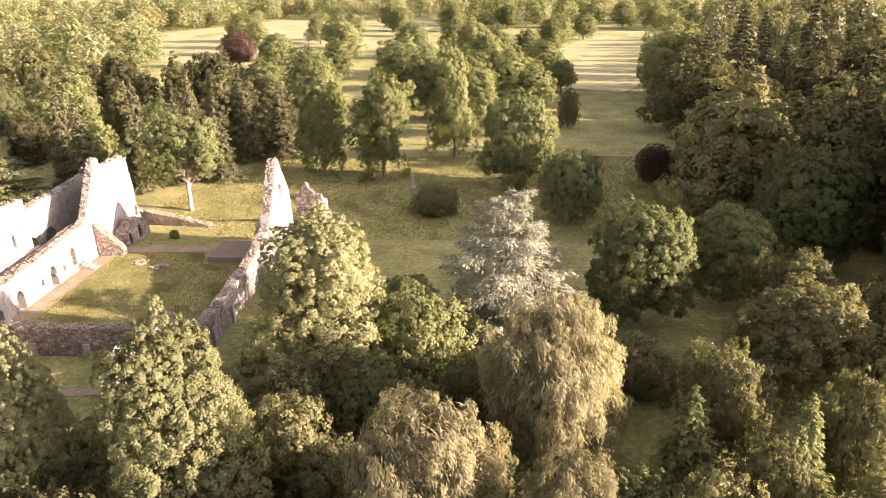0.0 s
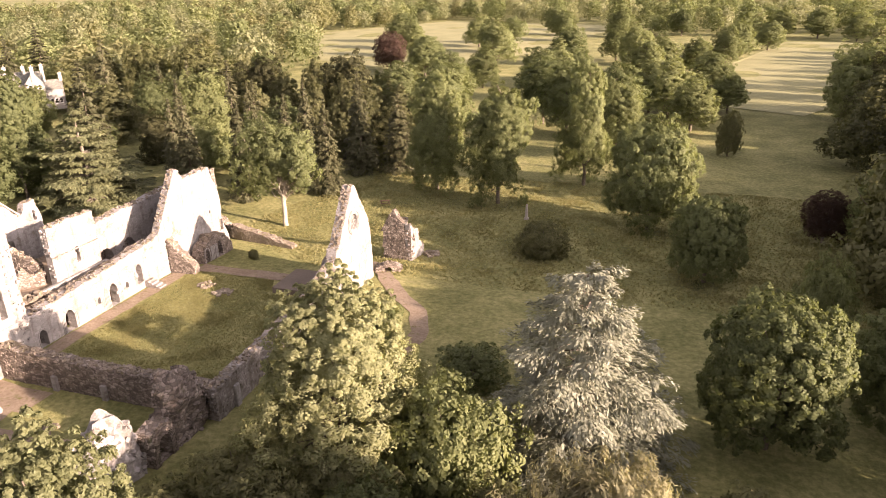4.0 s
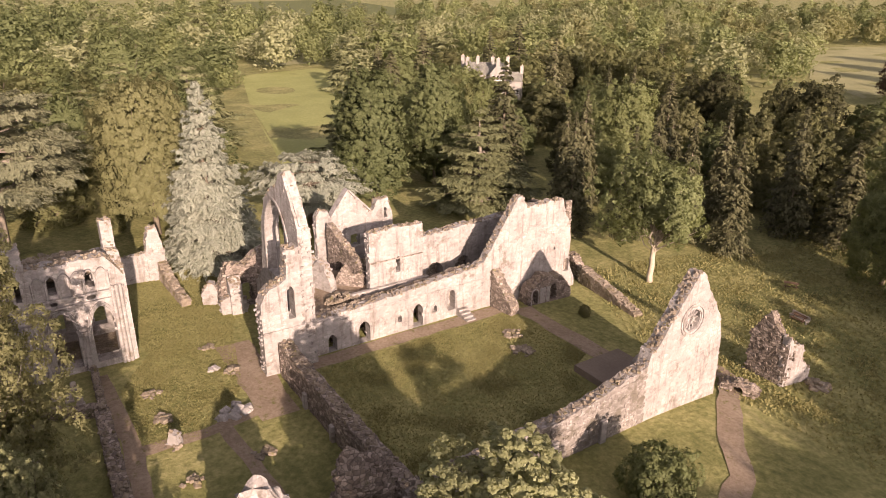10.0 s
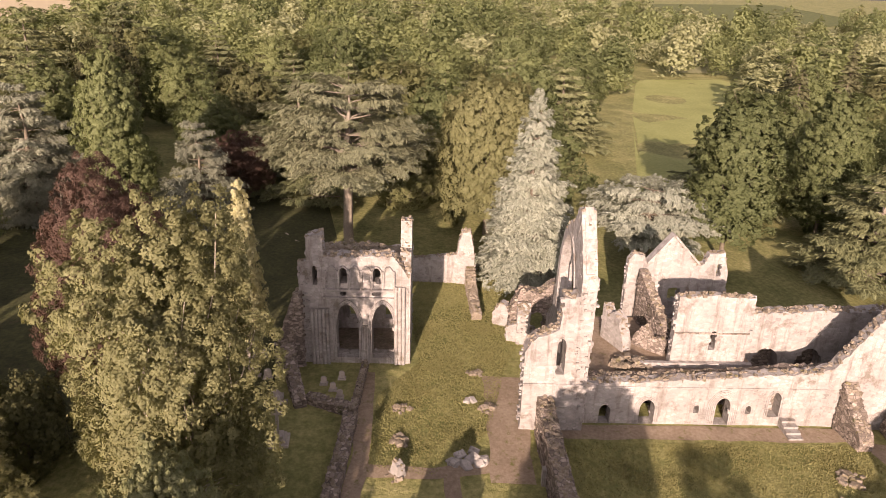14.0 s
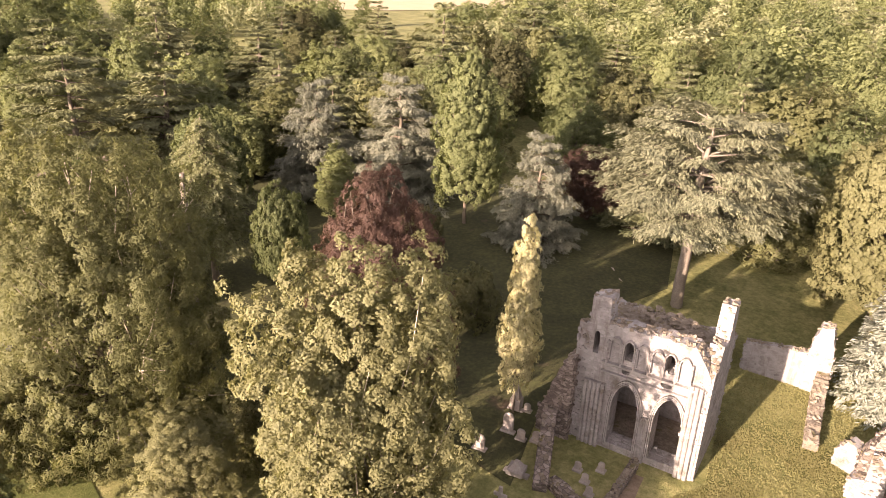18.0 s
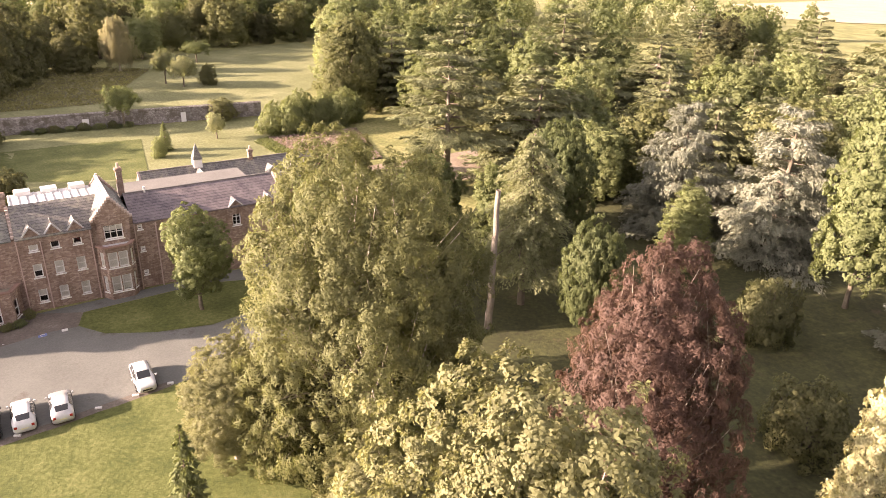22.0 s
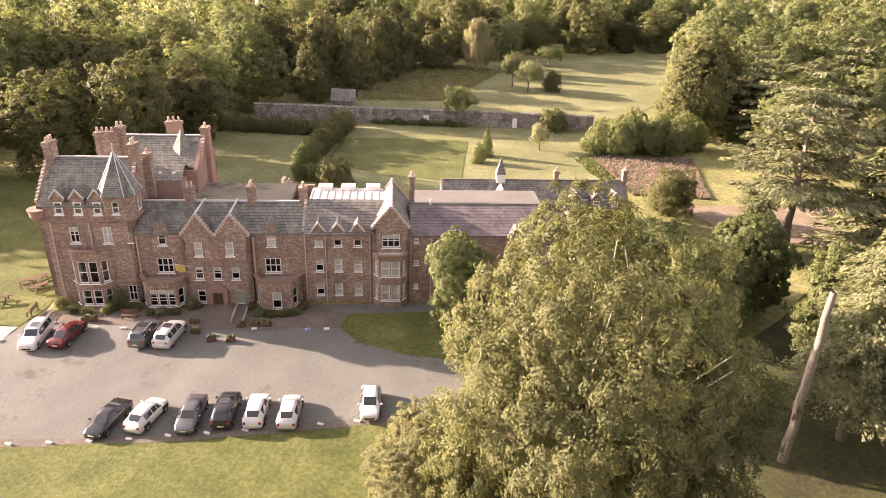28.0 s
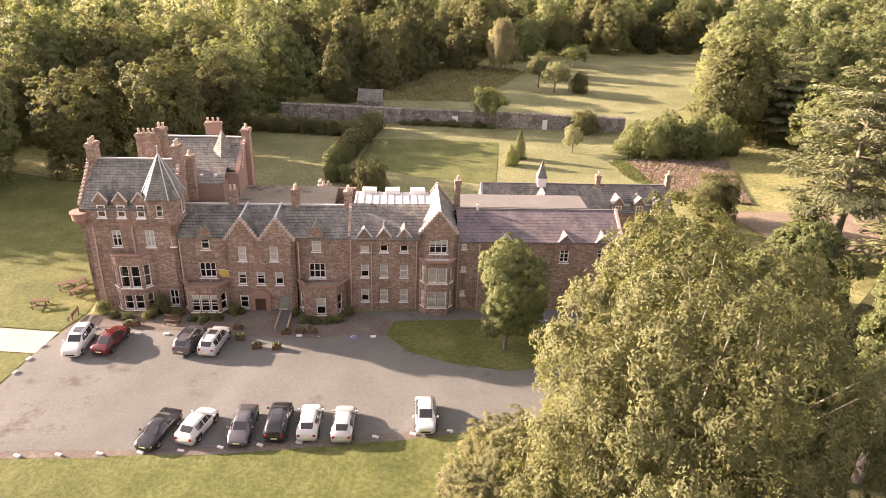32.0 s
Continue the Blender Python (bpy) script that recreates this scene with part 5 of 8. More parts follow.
def slates(name, tones, moss):
    """Slates in courses, with streaks and lichen."""
    m, n, l, b = shader(name)
    tc = n.new("ShaderNodeTexCoord")
    sep = n.new("ShaderNodeSeparateXYZ")
    l.new(tc.outputs["Object"], sep.inputs[0])
    add = n.new("ShaderNodeMath")
    l.new(sep.outputs[0], add.inputs[0])
    l.new(sep.outputs[1], add.inputs[1])
    cmb = n.new("ShaderNodeCombineXYZ")
    l.new(add.outputs[0], cmb.inputs[0])
    l.new(sep.outputs[2], cmb.inputs[1])
    br = n.new("ShaderNodeTexBrick")
    br.inputs["Scale"].default_value = 1.0
    br.inputs["Brick Width"].default_value, br.inputs["Row Height"].default_value, br.inputs["Mortar Size"].default_value = 0.42, 0.2, 0.02
    br.inputs["Color1"].default_value, br.inputs["Color2"].default_value, br.inputs["Mortar"].default_value = (*tones[0], 1), (*tones[1], 1), (*tones[2], 1)
    br.inputs["Bias"].default_value = 0.1
    l.new(cmb.outputs[0], br.inputs["Vector"])
    p = place_of(n)
    big = noise_node(n, l, p, 0.5, 6, 0.7)
    sr = ramp(n, [(0.35, (0.6, 0.6, 0.62)), (0.7, (1.3, 1.27, 1.2))])
    l.new(big.outputs[0], sr.inputs[0])
    col = mixed(n, l, 1.0, br.outputs[0], sr.outputs[0], "MULTIPLY")
    mp = n.new("ShaderNodeMapping")
    mp.inputs["Scale"].default_value = (1.6, 1.6, 0.25)
    l.new(p, mp.inputs[0])
    st = noise_node(n, l, mp.outputs[0], 1.0, 5, 0.7)
    mr = ramp(n, [(0.5, (0, 0, 0)), (0.7, (0.75, 0.75, 0.75))])
    l.new(st.outputs[0], mr.inputs[0])
    l.new(mixed(n, l, mr.outputs[0], col, moss), b.inputs["Base Color"])
    b.inputs["Roughness"].default_value = 0.62
    b.inputs["Specular IOR Level"].default_value = 0.4
    bumped(n, l, b, br.outputs[1], -0.5, 0.02)
    return m


SLATE = slates("slate", ((0.146, 0.145, 0.13), (0.235, 0.234, 0.208), (0.08, 0.079, 0.07)), (0.29, 0.285, 0.22))
SLATE_PURPLE = slates("purple_slate", ((0.165, 0.135, 0.14), (0.21, 0.175, 0.18), (0.1, 0.085, 0.09)), (0.25, 0.215, 0.205))
SLATE_MOSS = slates("mossy_slate", ((0.17, 0.16, 0.15), (0.25, 0.235, 0.215), (0.09, 0.085, 0.08)), (0.36, 0.34, 0.25))


def glass():
    m, n, l, b = shader("window_glass")
    n.remove(b)
    t, g, f, s = n.new("ShaderNodeBsdfTransparent"), n.new("ShaderNodeBsdfGlossy"), n.new("ShaderNodeFresnel"), n.new("ShaderNodeMixShader")
    t.inputs[0].default_value, g.inputs["Roughness"].default_value, f.inputs[0].default_value = (0.93, 0.93, 0.92, 1), 0.04, 1.5
    for a, c in ((f.outputs[0], s.inputs[0]), (t.outputs[0], s.inputs[1]), (g.outputs[0], s.inputs[2]), (s.outputs[0], n["Material Output"].inputs[0])):
        l.new(a, c)
    return m


GLASS = glass()
WINDOWS = {}


def window_meshes(w, h, bars, rows):
    key = (round(w, 2), round(h, 2), bars, rows)
    if key not in WINDOWS:
        bm = bmesh.new()
        t = 0.1
        for a in ((-w / 2, -w / 2 + t, 0, h), (w / 2 - t, w / 2, 0, h), (-w / 2 + t, w / 2 - t, 0, t * 1.3), (-w / 2 + t, w / 2 - t, h - t, h)):
            box(bm, a[0], a[1], 0.1, 0.2, a[2], a[3])
        box(bm, -w / 2 + t, w / 2 - t, 0.12, 0.19, h / 2 - 0.04, h / 2 + 0.04)
        for i in range(1, bars):
            x = -w / 2 + w * i / bars
            box(bm, x - 0.045, x + 0.045, 0.115, 0.185, t * 1.3, h - t)
        for i in range(1, rows):
            z = h * i / rows
            if abs(z - h / 2) > 0.1:
                box(bm, -w / 2 + t, w / 2 - t, 0.125, 0.18, z - 0.02, z + 0.02)
        fr = bpy.data.meshes.new("window")
        bm.to_mesh(fr)
        bm.free()
        fr.materials.append(WHITE)
        pane = mesh_of("pane", [(-w / 2 + 0.03, 0.155, 0.03), (w / 2 - 0.03, 0.155, 0.03), (w / 2 - 0.03, 0.155, h - 0.03), (-w / 2 + 0.03, 0.155, h - 0.03)], [(0, 1, 2, 3)], GLASS)
        bm = boxed(-w / 2 - 0.1, w / 2 + 0.1, -0.08, 0.14, -0.13, -0.004, 0.02)
        sill = bpy.data.meshes.new("sill")
        bm.to_mesh(sill)
        bm.free()
        sill.materials.append(WHITE)
        WINDOWS[key] = (fr, pane, sill)
    return WINDOWS[key]


def blind_mesh(w, h, frac):
    key = ("blind", round(w, 2), round(h, 2), frac)
    if key not in WINDOWS:
        bm = boxed(-w / 2 + 0.05, w / 2 - 0.05, 0.165, 0.18, h * (1 - frac), h - 0.02)
        me = bpy.data.meshes.new("blind")
        bm.to_mesh(me)
        bm.free()
        me.materials.append(BLIND)
        WINDOWS[key] = me
    return WINDOWS[key]




def wall_face(parent, p0, p1, z0, z1, wins=(), material=None, top=(), thick=0.45, back=True, name="wall"):
    """One face of a building, seen from the right of the way p0 to p1; top: further points of a gable, from p1's side back to p0's.
    wins: (along, sill, width, height, bars, rows, blind)."""
    d = Vector((p1[0] - p0[0], p1[1] - p0[1]))
    ln = d.length
    out = [(0, z0), (ln, z0), (ln, z1), *top, (0, z1)]
    holes = [[(a - w / 2, s), (a + w / 2, s), (a + w / 2, s + h), (a - w / 2, s + h)] for a, s, w, h, *_ in wins]
    m = pose(p0[0], p0[1], 0, 0, 0, math.degrees(math.atan2(d.y, d.x)))
    wall = part(name, slab(out, holes, thick), material or SAND, parent)
    wall.matrix_basis = m
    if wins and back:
        # thin dark panel added behind the windows in place of an unlit room
        room = part("room_shade_panel", boxed(0.2, ln - 0.2, thick + 0.5, thick + 0.55, max(z0, 0), max(s + h for _, s, _, h, *_ in wins) + 0.1), INSIDE_SHADE, parent)
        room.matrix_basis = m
    for a, s, w, h, bars, rows, blind in wins:
        fr, pane, sill = window_meshes(w, h, bars, rows)
        win = share("window", fr, parent, m @ pose(a, 0, s))
        share("pane", pane, win).visible_shadow = False
        share("sill", sill, win)
        if blind:
            share("blind", blind_mesh(w, h, blind), win)
    return m


def prism(u0, u1, v0, v1, eave, ridge, over=0.25, along="u", rv=None, thick=0.12):
    """A pitched roof as two thick slopes. along: the way the ridge runs; rv: where the ridge lies across."""
    bm = bmesh.new()
    if along == "u":
        c = (v0 + v1) / 2 if rv is None else rv
        for e, s in ((v0 - over, 1), (v1 + over, -1)):
            k = over * (ridge - eave) / max(0.1, abs(c - e))
            q = [(u0, e, eave - k), (u1, e, eave - k), (u1, c, ridge), (u0, c, ridge)]
            lo = [bm.verts.new(p) for p in q]
            hi = [bm.verts.new((p[0], p[1], p[2] + thick)) for p in q]
            for f in (lo, hi, (lo[0], lo[1], hi[1], hi[0]), (lo[1], lo[2], hi[2], hi[1]), (lo[2], lo[3], hi[3], hi[2]), (lo[3], lo[0], hi[0], hi[3])):
                bm.faces.new(f)
    else:
        c = (u0 + u1) / 2 if rv is None else rv
        for e in (u0 - over, u1 + over):
            k = over * (ridge - eave) / max(0.1, abs(c - e))
            q = [(e, v0, eave - k), (e, v1, eave - k), (c, v1, ridge), (c, v0, ridge)]
            lo = [bm.verts.new(p) for p in q]
            hi = [bm.verts.new((p[0], p[1], p[2] + thick)) for p in q]
            for f in (lo, hi, (lo[0], lo[1], hi[1], hi[0]), (lo[1], lo[2], hi[2], hi[1]), (lo[2], lo[3], hi[3], hi[2]), (lo[3], lo[0], hi[0], hi[3])):
                bm.faces.new(f)
    bmesh.ops.recalc_face_normals(bm, faces=bm.faces[:])
    return bm


def crow_steps(parent, p0, p1, n=9, size=0.3, deep=0.35):
    """Stepped skew stones up a gable."""
    p0, p1 = Vector(p0), Vector(p1)
    for i in range(n):
        p = p0.lerp(p1, (i + 0.5) / n)
        me = STEP
        share("skew_stone", me, parent, Matrix.Translation(p) @ Matrix.Diagonal((size, deep, size, 1)))


bm = boxed(-0.5, 0.5, -0.5, 0.5, -0.55, 0.5, 0.08)
STEP = bpy.data.meshes.new("skew_stone")
bm.to_mesh(STEP)
bm.free()
STEP.materials.append(surface("pale_skew", [(0.3, (0.36, 0.27, 0.22)), (0.7, (0.55, 0.46, 0.4))], 1, 6, 0.9, 0.3, 0.02))
bm = bmesh.new()
bmesh.ops.create_cone(bm, cap_ends=True, segments=8, radius1=0.17, radius2=0.13, depth=0.55)
POT = bpy.data.meshes.new("chimney_pot")
bm.to_mesh(POT)
bm.free()
POT.materials.append(surface("clay_pot", [(0.3, (0.4, 0.3, 0.22)), (0.7, (0.58, 0.48, 0.38))], 1, 6, 0.9, 0.2, 0.01))


def chimney(parent, u, v, z0, z1, w, d, pots, material=None):
    bm = bmesh.new()
    box(bm, u - w / 2, u + w / 2, v - d / 2, v + d / 2, z0, z1 - 0.35)
    box(bm, u - w / 2 - 0.1, u + w / 2 + 0.1, v - d / 2 - 0.1, v + d / 2 + 0.1, z1 - 0.35, z1 - 0.1)
    box(bm, u - w / 2 - 0.03, u + w / 2 + 0.03, v - d / 2 - 0.03, v + d / 2 + 0.03, z1 - 0.1, z1)
    ch = part("chimney", bm, material or SAND, parent)
    for i in range(pots):
        a = (i + 0.5) / pots - 0.5
        share("chimney_pot", POT, ch, pose(u + (w * a if w >= d else 0), v + (d * a if d > w else 0), z1 + 0.25))
    return ch


def dormer(parent, u, z0, w, h, rows=2, blind=0.0, apex=0.9, v=0.0, deep=2.2, slate=None):
    """A gabled wall-head dormer with its own little roof."""
    wall_face(parent, (u - w / 2 - 0.25, v), (u + w / 2 + 0.25, v), z0 + h - 0.75, z0 + h + 0.3, (), SAND, [(w / 2 + 0.25, z0 + h + 0.3 + apex)], 0.3, False, "dormer_gable")
    part("dormer_roof", prism(u - w / 2 - 0.25, u + w / 2 + 0.25, v - 0.12, v + deep, z0 + h + 0.3, z0 + h + 0.3 + apex, 0.12, "v"), slate or SLATE, parent)
    for s in (-1, 1):
        part("skew", beam((u + s * (w / 2 + 0.35), v - 0.1, z0 + h + 0.28), (u, v - 0.1, z0 + h + 0.42 + apex), 0.16, 0.14), LEAD, parent)


def canted_bay(parent, u0, u1, deep, z0, z1, faces, coping=True, cant=0.9):
    """A bay of three faces; faces: the windows of the left, front and right face."""
    pts = [(u0, 0.0), (u0 + cant, -deep), (u1 - cant, -deep), (u1, 0.0)]
    for a, b, wins in zip(pts, pts[1:], faces):
        wall_face(parent, a, b, z0, z1, wins, SAND, (), 0.3, True, "bay_wall")
    bm = bmesh.new()
    vs = [bm.verts.new((x, y, z1 - 0.25)) for x, y in pts]
    bm.faces.new(vs)
    part("bay_roof", bm, LEAD if not coping else FELT, parent)
    for a, b in zip(pts, pts[1:]):
        part("coping", beam((*a, z1 + 0.04), (*b, z1 + 0.04), 0.45, 0.16), SAND_TRIM, parent)


hotel = thing("hotel", HOTEL, "large red sandstone baronial hotel with grey slate roofs", "hotel")
# tower: front, sides, rear
tower_wins = [(3.2, 7.1, 0.95, 1.85, 2, 2, 0.35), (6.5, 7.1, 0.95, 1.85, 2, 2, 0.9), (8.75, 7.2, 0.5, 1.2, 1, 2, 0.5), (8.1, 0.3, 0.9, 1.9, 2, 2, 0)]
wall_face(hotel, (0.1, 0), (9.2, 0), -1.4, 11.2, tower_wins)
wall_face(hotel, (0.1, 9), (0.1, 0), -1.4, 11.2, [(3, 7, 0.9, 1.8, 2, 2, 0), (6, 3.6, 0.9, 1.8, 2, 2, 0)], None, [(4.5, 15.2)])
wall_face(hotel, (9.2, 0), (9.2, 9), -1.4, 11.2, [(3, 9.2, 0.6, 1.3, 1, 2, 0)], None, [(4.5, 15.0)])
wall_face(hotel, (9.2, 9), (0.1, 9), -1.4, 11.2)
part("roof", prism(0.45, 8.8, 0, 9, 11.3, 14.9, 0.2), SLATE, hotel)
part("ridge", beam((0.4, 4.5, 15.06), (8.8, 4.5, 15.06), 0.28, 0.12), LEAD, hotel)
part("eaves_band", boxed(0.0, 9.3, -0.14, 0.0, 9.55, 9.75), SAND_TRIM, hotel)
for u in (2.3, 4.2, 6.1):
    dormer(hotel, u, 10.4, 0.8, 1.35, 2, 0, 0.85)
    fr, pane, sill = window_meshes(0.8, 1.3, 1, 2)
    w = share("window", fr, hotel, pose(u, -0.2, 10.35))
    share("pane", pane, w).visible_shadow = False
    share("sill", sill, w)
crow_steps(hotel, (0.1, 0.2, 11.5), (0.1, 4.3, 15.1), 12)
crow_steps(hotel, (0.1, 8.8, 11.5), (0.1, 4.7, 15.1), 12)
crow_steps(hotel, (9.1, 0.6, 11.6), (9.1, 4.3, 15.1), 10)
crow_steps(hotel, (9.1, 8.8, 11.5), (9.1, 4.7, 15.1), 12)
chimney(hotel, 0.5, 4.5, 13.5, 16.7, 0.8, 1.5, 3)
chimney(hotel, 8.9, 4.5, 13.5, 16.6, 0.8, 1.3, 2)
chimney(hotel, 9.6, 6.2, 10.0, 15.0, 0.8, 0.9, 1)
# turret with its slated spire at the front corner
tur = [(7.0, -0.35), (9.0, -0.35), (9.75, 0.4), (9.75, 2.4), (9.0, 3.1), (7.0, 3.1), (6.3, 2.4), (6.3, 0.4)]
for i, (a, b) in enumerate(zip(tur, tur[1:] + tur[:1])):
    if i in (0, 1, 2, 3, 7):
        wall_face(hotel, a, b, 9.7, 12.4, [(1.0, 10.5, 0.7, 1.3, 1, 2, 0)] if i in (0, 2) else (), None, (), 0.25, True, "turret_wall")
bm = bmesh.new()
base_v = [bm.verts.new((8.03 + (u - 8.03) * 1.12, 1.37 + (v - 1.37) * 1.12, 12.35)) for u, v in tur]
tip = bm.verts.new((8.03, 1.37, 16.6))
for i in range(8):
    bm.faces.new((base_v[i], base_v[(i + 1) % 8], tip))
bm.faces.new(base_v[::-1])
part("spire", bm, SLATE, hotel, "tall eight-sided slate spire")
for i in range(8):
    part("hip", beam((base_v_co[0], base_v_co[1], 12.4), (8.03, 1.37, 16.62), 0.1, 0.08), LEAD, hotel) if (base_v_co := (8.03 + (tur[i][0] - 8.03) * 1.12, 1.37 + (tur[i][1] - 1.37) * 1.12)) else None
part("finial", beam((8.03, 1.37, 16.4), (8.03, 1.37, 17.4), 0.1, 0.1), LEAD, hotel)
# corbelled corner balcony
bm = bmesh.new()
for z0, z1, r0, r1 in ((9.5, 10.1, 0.3, 0.8), (10.1, 10.75, 0.8, 0.84), (10.75, 10.9, 0.95, 0.95)):
    bmesh.ops.create_cone(bm, cap_ends=z0 != 10.2, segments=20, radius1=r0, radius2=r1, depth=z1 - z0, matrix=Matrix.Translation((0.1, 0.1, (z0 + z1) / 2)))
part("corner_turret", bm, SAND_TRIM, hotel)
# two-storey bay of the tower
w1 = [(0.62, 0.35, 0.75, 1.75, 1, 2, 0), (0.62, 2.9, 0.75, 2.5, 1, 2, 0)]
w2 = [(0.65, 0.35, 0.95, 1.75, 1, 2, 0), (1.75, 0.35, 0.95, 1.75, 1, 2, 0), (0.65, 2.9, 0.95, 2.5, 1, 2, 0), (1.75, 2.9, 0.95, 2.5, 1, 2, 0)]
canted_bay(hotel, 2.3, 6.5, 1.0, -1.2, 6.6, [w1, w2, w1])
# entrance block with twin stepped gables
main_wins = [(2.7, 3.5, 1.7, 1.75, 3, 2, 0), (2.7, 6.75, 0.85, 1.55, 1, 2, 0)]
wall_face(hotel, (9.2, 0.3), (14.0, 0.3), -1.2, 8.2, main_wins)
part("dormer_gable", slab([(0, 0), (1.4, 0), (1.4, 0.8), (0.7, 1.7), (0, 0.8)], [], 0.3), SAND, hotel).matrix_basis = pose(11.2, 0.22, 7.85)
part("dormer_roof", prism(11.2, 12.6, 0.2, 2.4, 8.6, 9.5, 0.1, "v"), SLATE, hotel)
gab = [(7.1, 8.0), (5.25, 10.35), (3.45, 8.0), (1.75, 10.35)]
gw = [(1.7, 5.75, 0.85, 1.65, 1, 2, 0.95), (4.9, 5.75, 0.85, 1.65, 1, 2, 0.95), (1.5, 3.0, 0.85, 1.5, 1, 2, 0.3), (3.4, 3.0, 0.85, 1.5, 1, 2, 0.35), (5.3, 3.0, 0.85, 1.5, 1, 2, 0.45), (1.5, 0.2, 0.9, 1.6, 1, 2, 0.2), (5.5, 0.2, 0.7, 1.5, 2, 2, 0)]
wall_face(hotel, (14.0, -0.3), (21.1, -0.3), -1.2, 8.0, gw, None, gab[1:])
wall_face(hotel, (14.0, 0.5), (14.0, -0.3), -1.2, 8.0)
wall_face(hotel, (21.1, -0.3), (21.1, 0.5), -1.2, 8.0)
part("roof", prism(14.0, 17.45, -0.2, 4.2, 8.0, 10.4, 0.0, "v"), SLATE, hotel)
part("roof", prism(17.5, 21.05, -0.2, 4.2, 8.0, 10.4, 0.0, "v"), SLATE, hotel)
for u0, u1 in ((14.0, 15.75), (17.45, 15.75), (17.45, 19.25), (21.1, 19.25)):
    crow_steps(hotel, (u0, -0.2, 8.1), (u1, -0.2, 10.5), 8, 0.28, 0.4)
for u in (15.75, 19.25):
    part("ridge", beam((u, -0.2, 10.55), (u, 4.2, 10.55), 0.18, 0.1), LEAD, hotel)
part("string_course", boxed(14.0, 21.1, -0.42, -0.3, 5.2, 5.35), SAND_TRIM, hotel)
bm = slab([(0, 0), (1.5, 0), (1.5, 0.2), (1.15, 0.6), (0.75, 0.75), (0.35, 0.6), (0, 0.2)], [], 0.18)
part("carved_hood", bm, SAND_TRIM, hotel).matrix_basis = pose(16.65, -0.48, 4.75)
part("plaque", boxed(16.9, 17.8, -0.4, -0.3, 6.3, 7.1, 0.03), SAND_TRIM, hotel)
door = part("entrance_door", boxed(16.75, 17.75, -0.36, -0.28, -0.5, 1.5, 0.02), TIMBER, hotel, "dark timber entrance door")
part("door_surround", slab([(0, 0), (2.1, 0), (2.1, 2.5), (1.6, 3.0), (1.05, 3.2), (0.5, 3.0), (0, 2.5)], [[(0.5, 0.01), (1.6, 0.01), (1.6, 2.1), (0.5, 2.1)]], 0.35), SAND_TRIM, hotel).matrix_basis = pose(16.2, -0.7, -0.55)
part("green_door", boxed(19.2, 20.2, -0.36, -0.28, -0.3, 1.6, 0.02), surface("grey_green_paint", [(0.3, (0.2, 0.22, 0.17)), (0.7, (0.28, 0.3, 0.24))], 1, 6, 0.5, 0.1, 0.01), hotel, "grey-green side door")
wall_face(hotel, (21.1, 0.3), (26.6, 0.3), -1.2, 8.2, [(2.1, 3.5, 1.7, 1.75, 3, 2, 0), (2.1, 6.6, 0.95, 1.6, 1, 2, 0.9)])
part("dormer_gable", slab([(0, 0), (1.5, 0), (1.5, 0.7), (0.75, 1.8), (0, 0.7)], [], 0.3), SAND, hotel).matrix_basis = pose(22.45, 0.22, 7.85)
part("dormer_roof", prism(22.45, 23.95, 0.2, 2.4, 8.5, 9.6, 0.1, "v"), SLATE, hotel)
part("roof", prism(9.3, 26.4, 0.3, 8.0, 8.2, 10.25, 0.2, "u", 4.0), SLATE, hotel)
part("ridge", beam((9.3, 4.0, 10.4), (26.4, 4.0, 10.4), 0.3, 0.14), LEAD, hotel)
part("flat_roof", boxed(9.3, 24.5, 4.3, 13.0, 8.8, 9.3), FELT, hotel)
wall_face(hotel, (26.6, 13.0), (9.2, 13.0), -1.2, 9.2)
chimney(hotel, 14.3, 4.0, 9.5, 12.0, 0.9, 0.8, 2)
chimney(hotel, 20.8, 4.0, 9.5, 12.2, 0.8, 0.9, 2)
chimney(hotel, 26.3, 4.2, 9.5, 12.0, 0.8, 0.9, 2)
one = [(0.75, 0.4, 0.85, 1.95, 1, 2, 0)]
canted_bay(hotel, 9.3, 14.1, 1.5, -1.2, 3.4, [one, [(0.55, 0.4, 0.95, 2.0, 1, 3, 0.3), (1.55, 0.4, 0.95, 2.0, 1, 3, 0.3), (2.55, 0.4, 0.95, 2.0, 1, 3, 0.3)], one])
canted_bay(hotel, 21.2, 26.2, 1.7, -1.2, 3.5, [one, [(1.6, 0.2, 1.0, 2.0, 1, 2, 0.55)], one])
# upper range
range_wins = [(a, s, 0.85, h, 1, 2, b) for a, s, h, b in ((1.6, 6.75, 1.6, 0.9), (3.6, 6.75, 1.7, 0.2), (5.7, 6.75, 1.7, 0), (1.6, 3.8, 1.5, 0.5), (3.6, 3.8, 1.5, 0.95), (5.7, 3.8, 1.5, 0.95), (1.6, 0.9, 1.5, 0.5), (3.6, 0.9, 1.5, 0.95), (5.7, 0.9, 1.5, 0.9))]
wall_face(hotel, (26.6, 0), (33.8, 0), -1.2, 8.2, range_wins)
for u in (28.2, 30.2, 32.3):
    dormer(hotel, u, 6.75, 0.85, 1.5, 2, 0, 0.85, -0.02, 2.0, SLATE_MOSS)
part("roof", prism(26.7, 36.0, 0, 8.2, 8.3, 10.5, 0.2, "u", 4.0), SLATE_MOSS, hotel)
part("leaded_roof", boxed(26.9, 35.2, 4.2, 8.2, 10.2, 10.45, 0.05), LEAD, hotel)
for i in range(11):
    part("lead_roll", boxed(27.0 + i * 0.82, 27.08 + i * 0.82, 4.3, 8.1, 10.45, 10.52), LEAD, hotel)
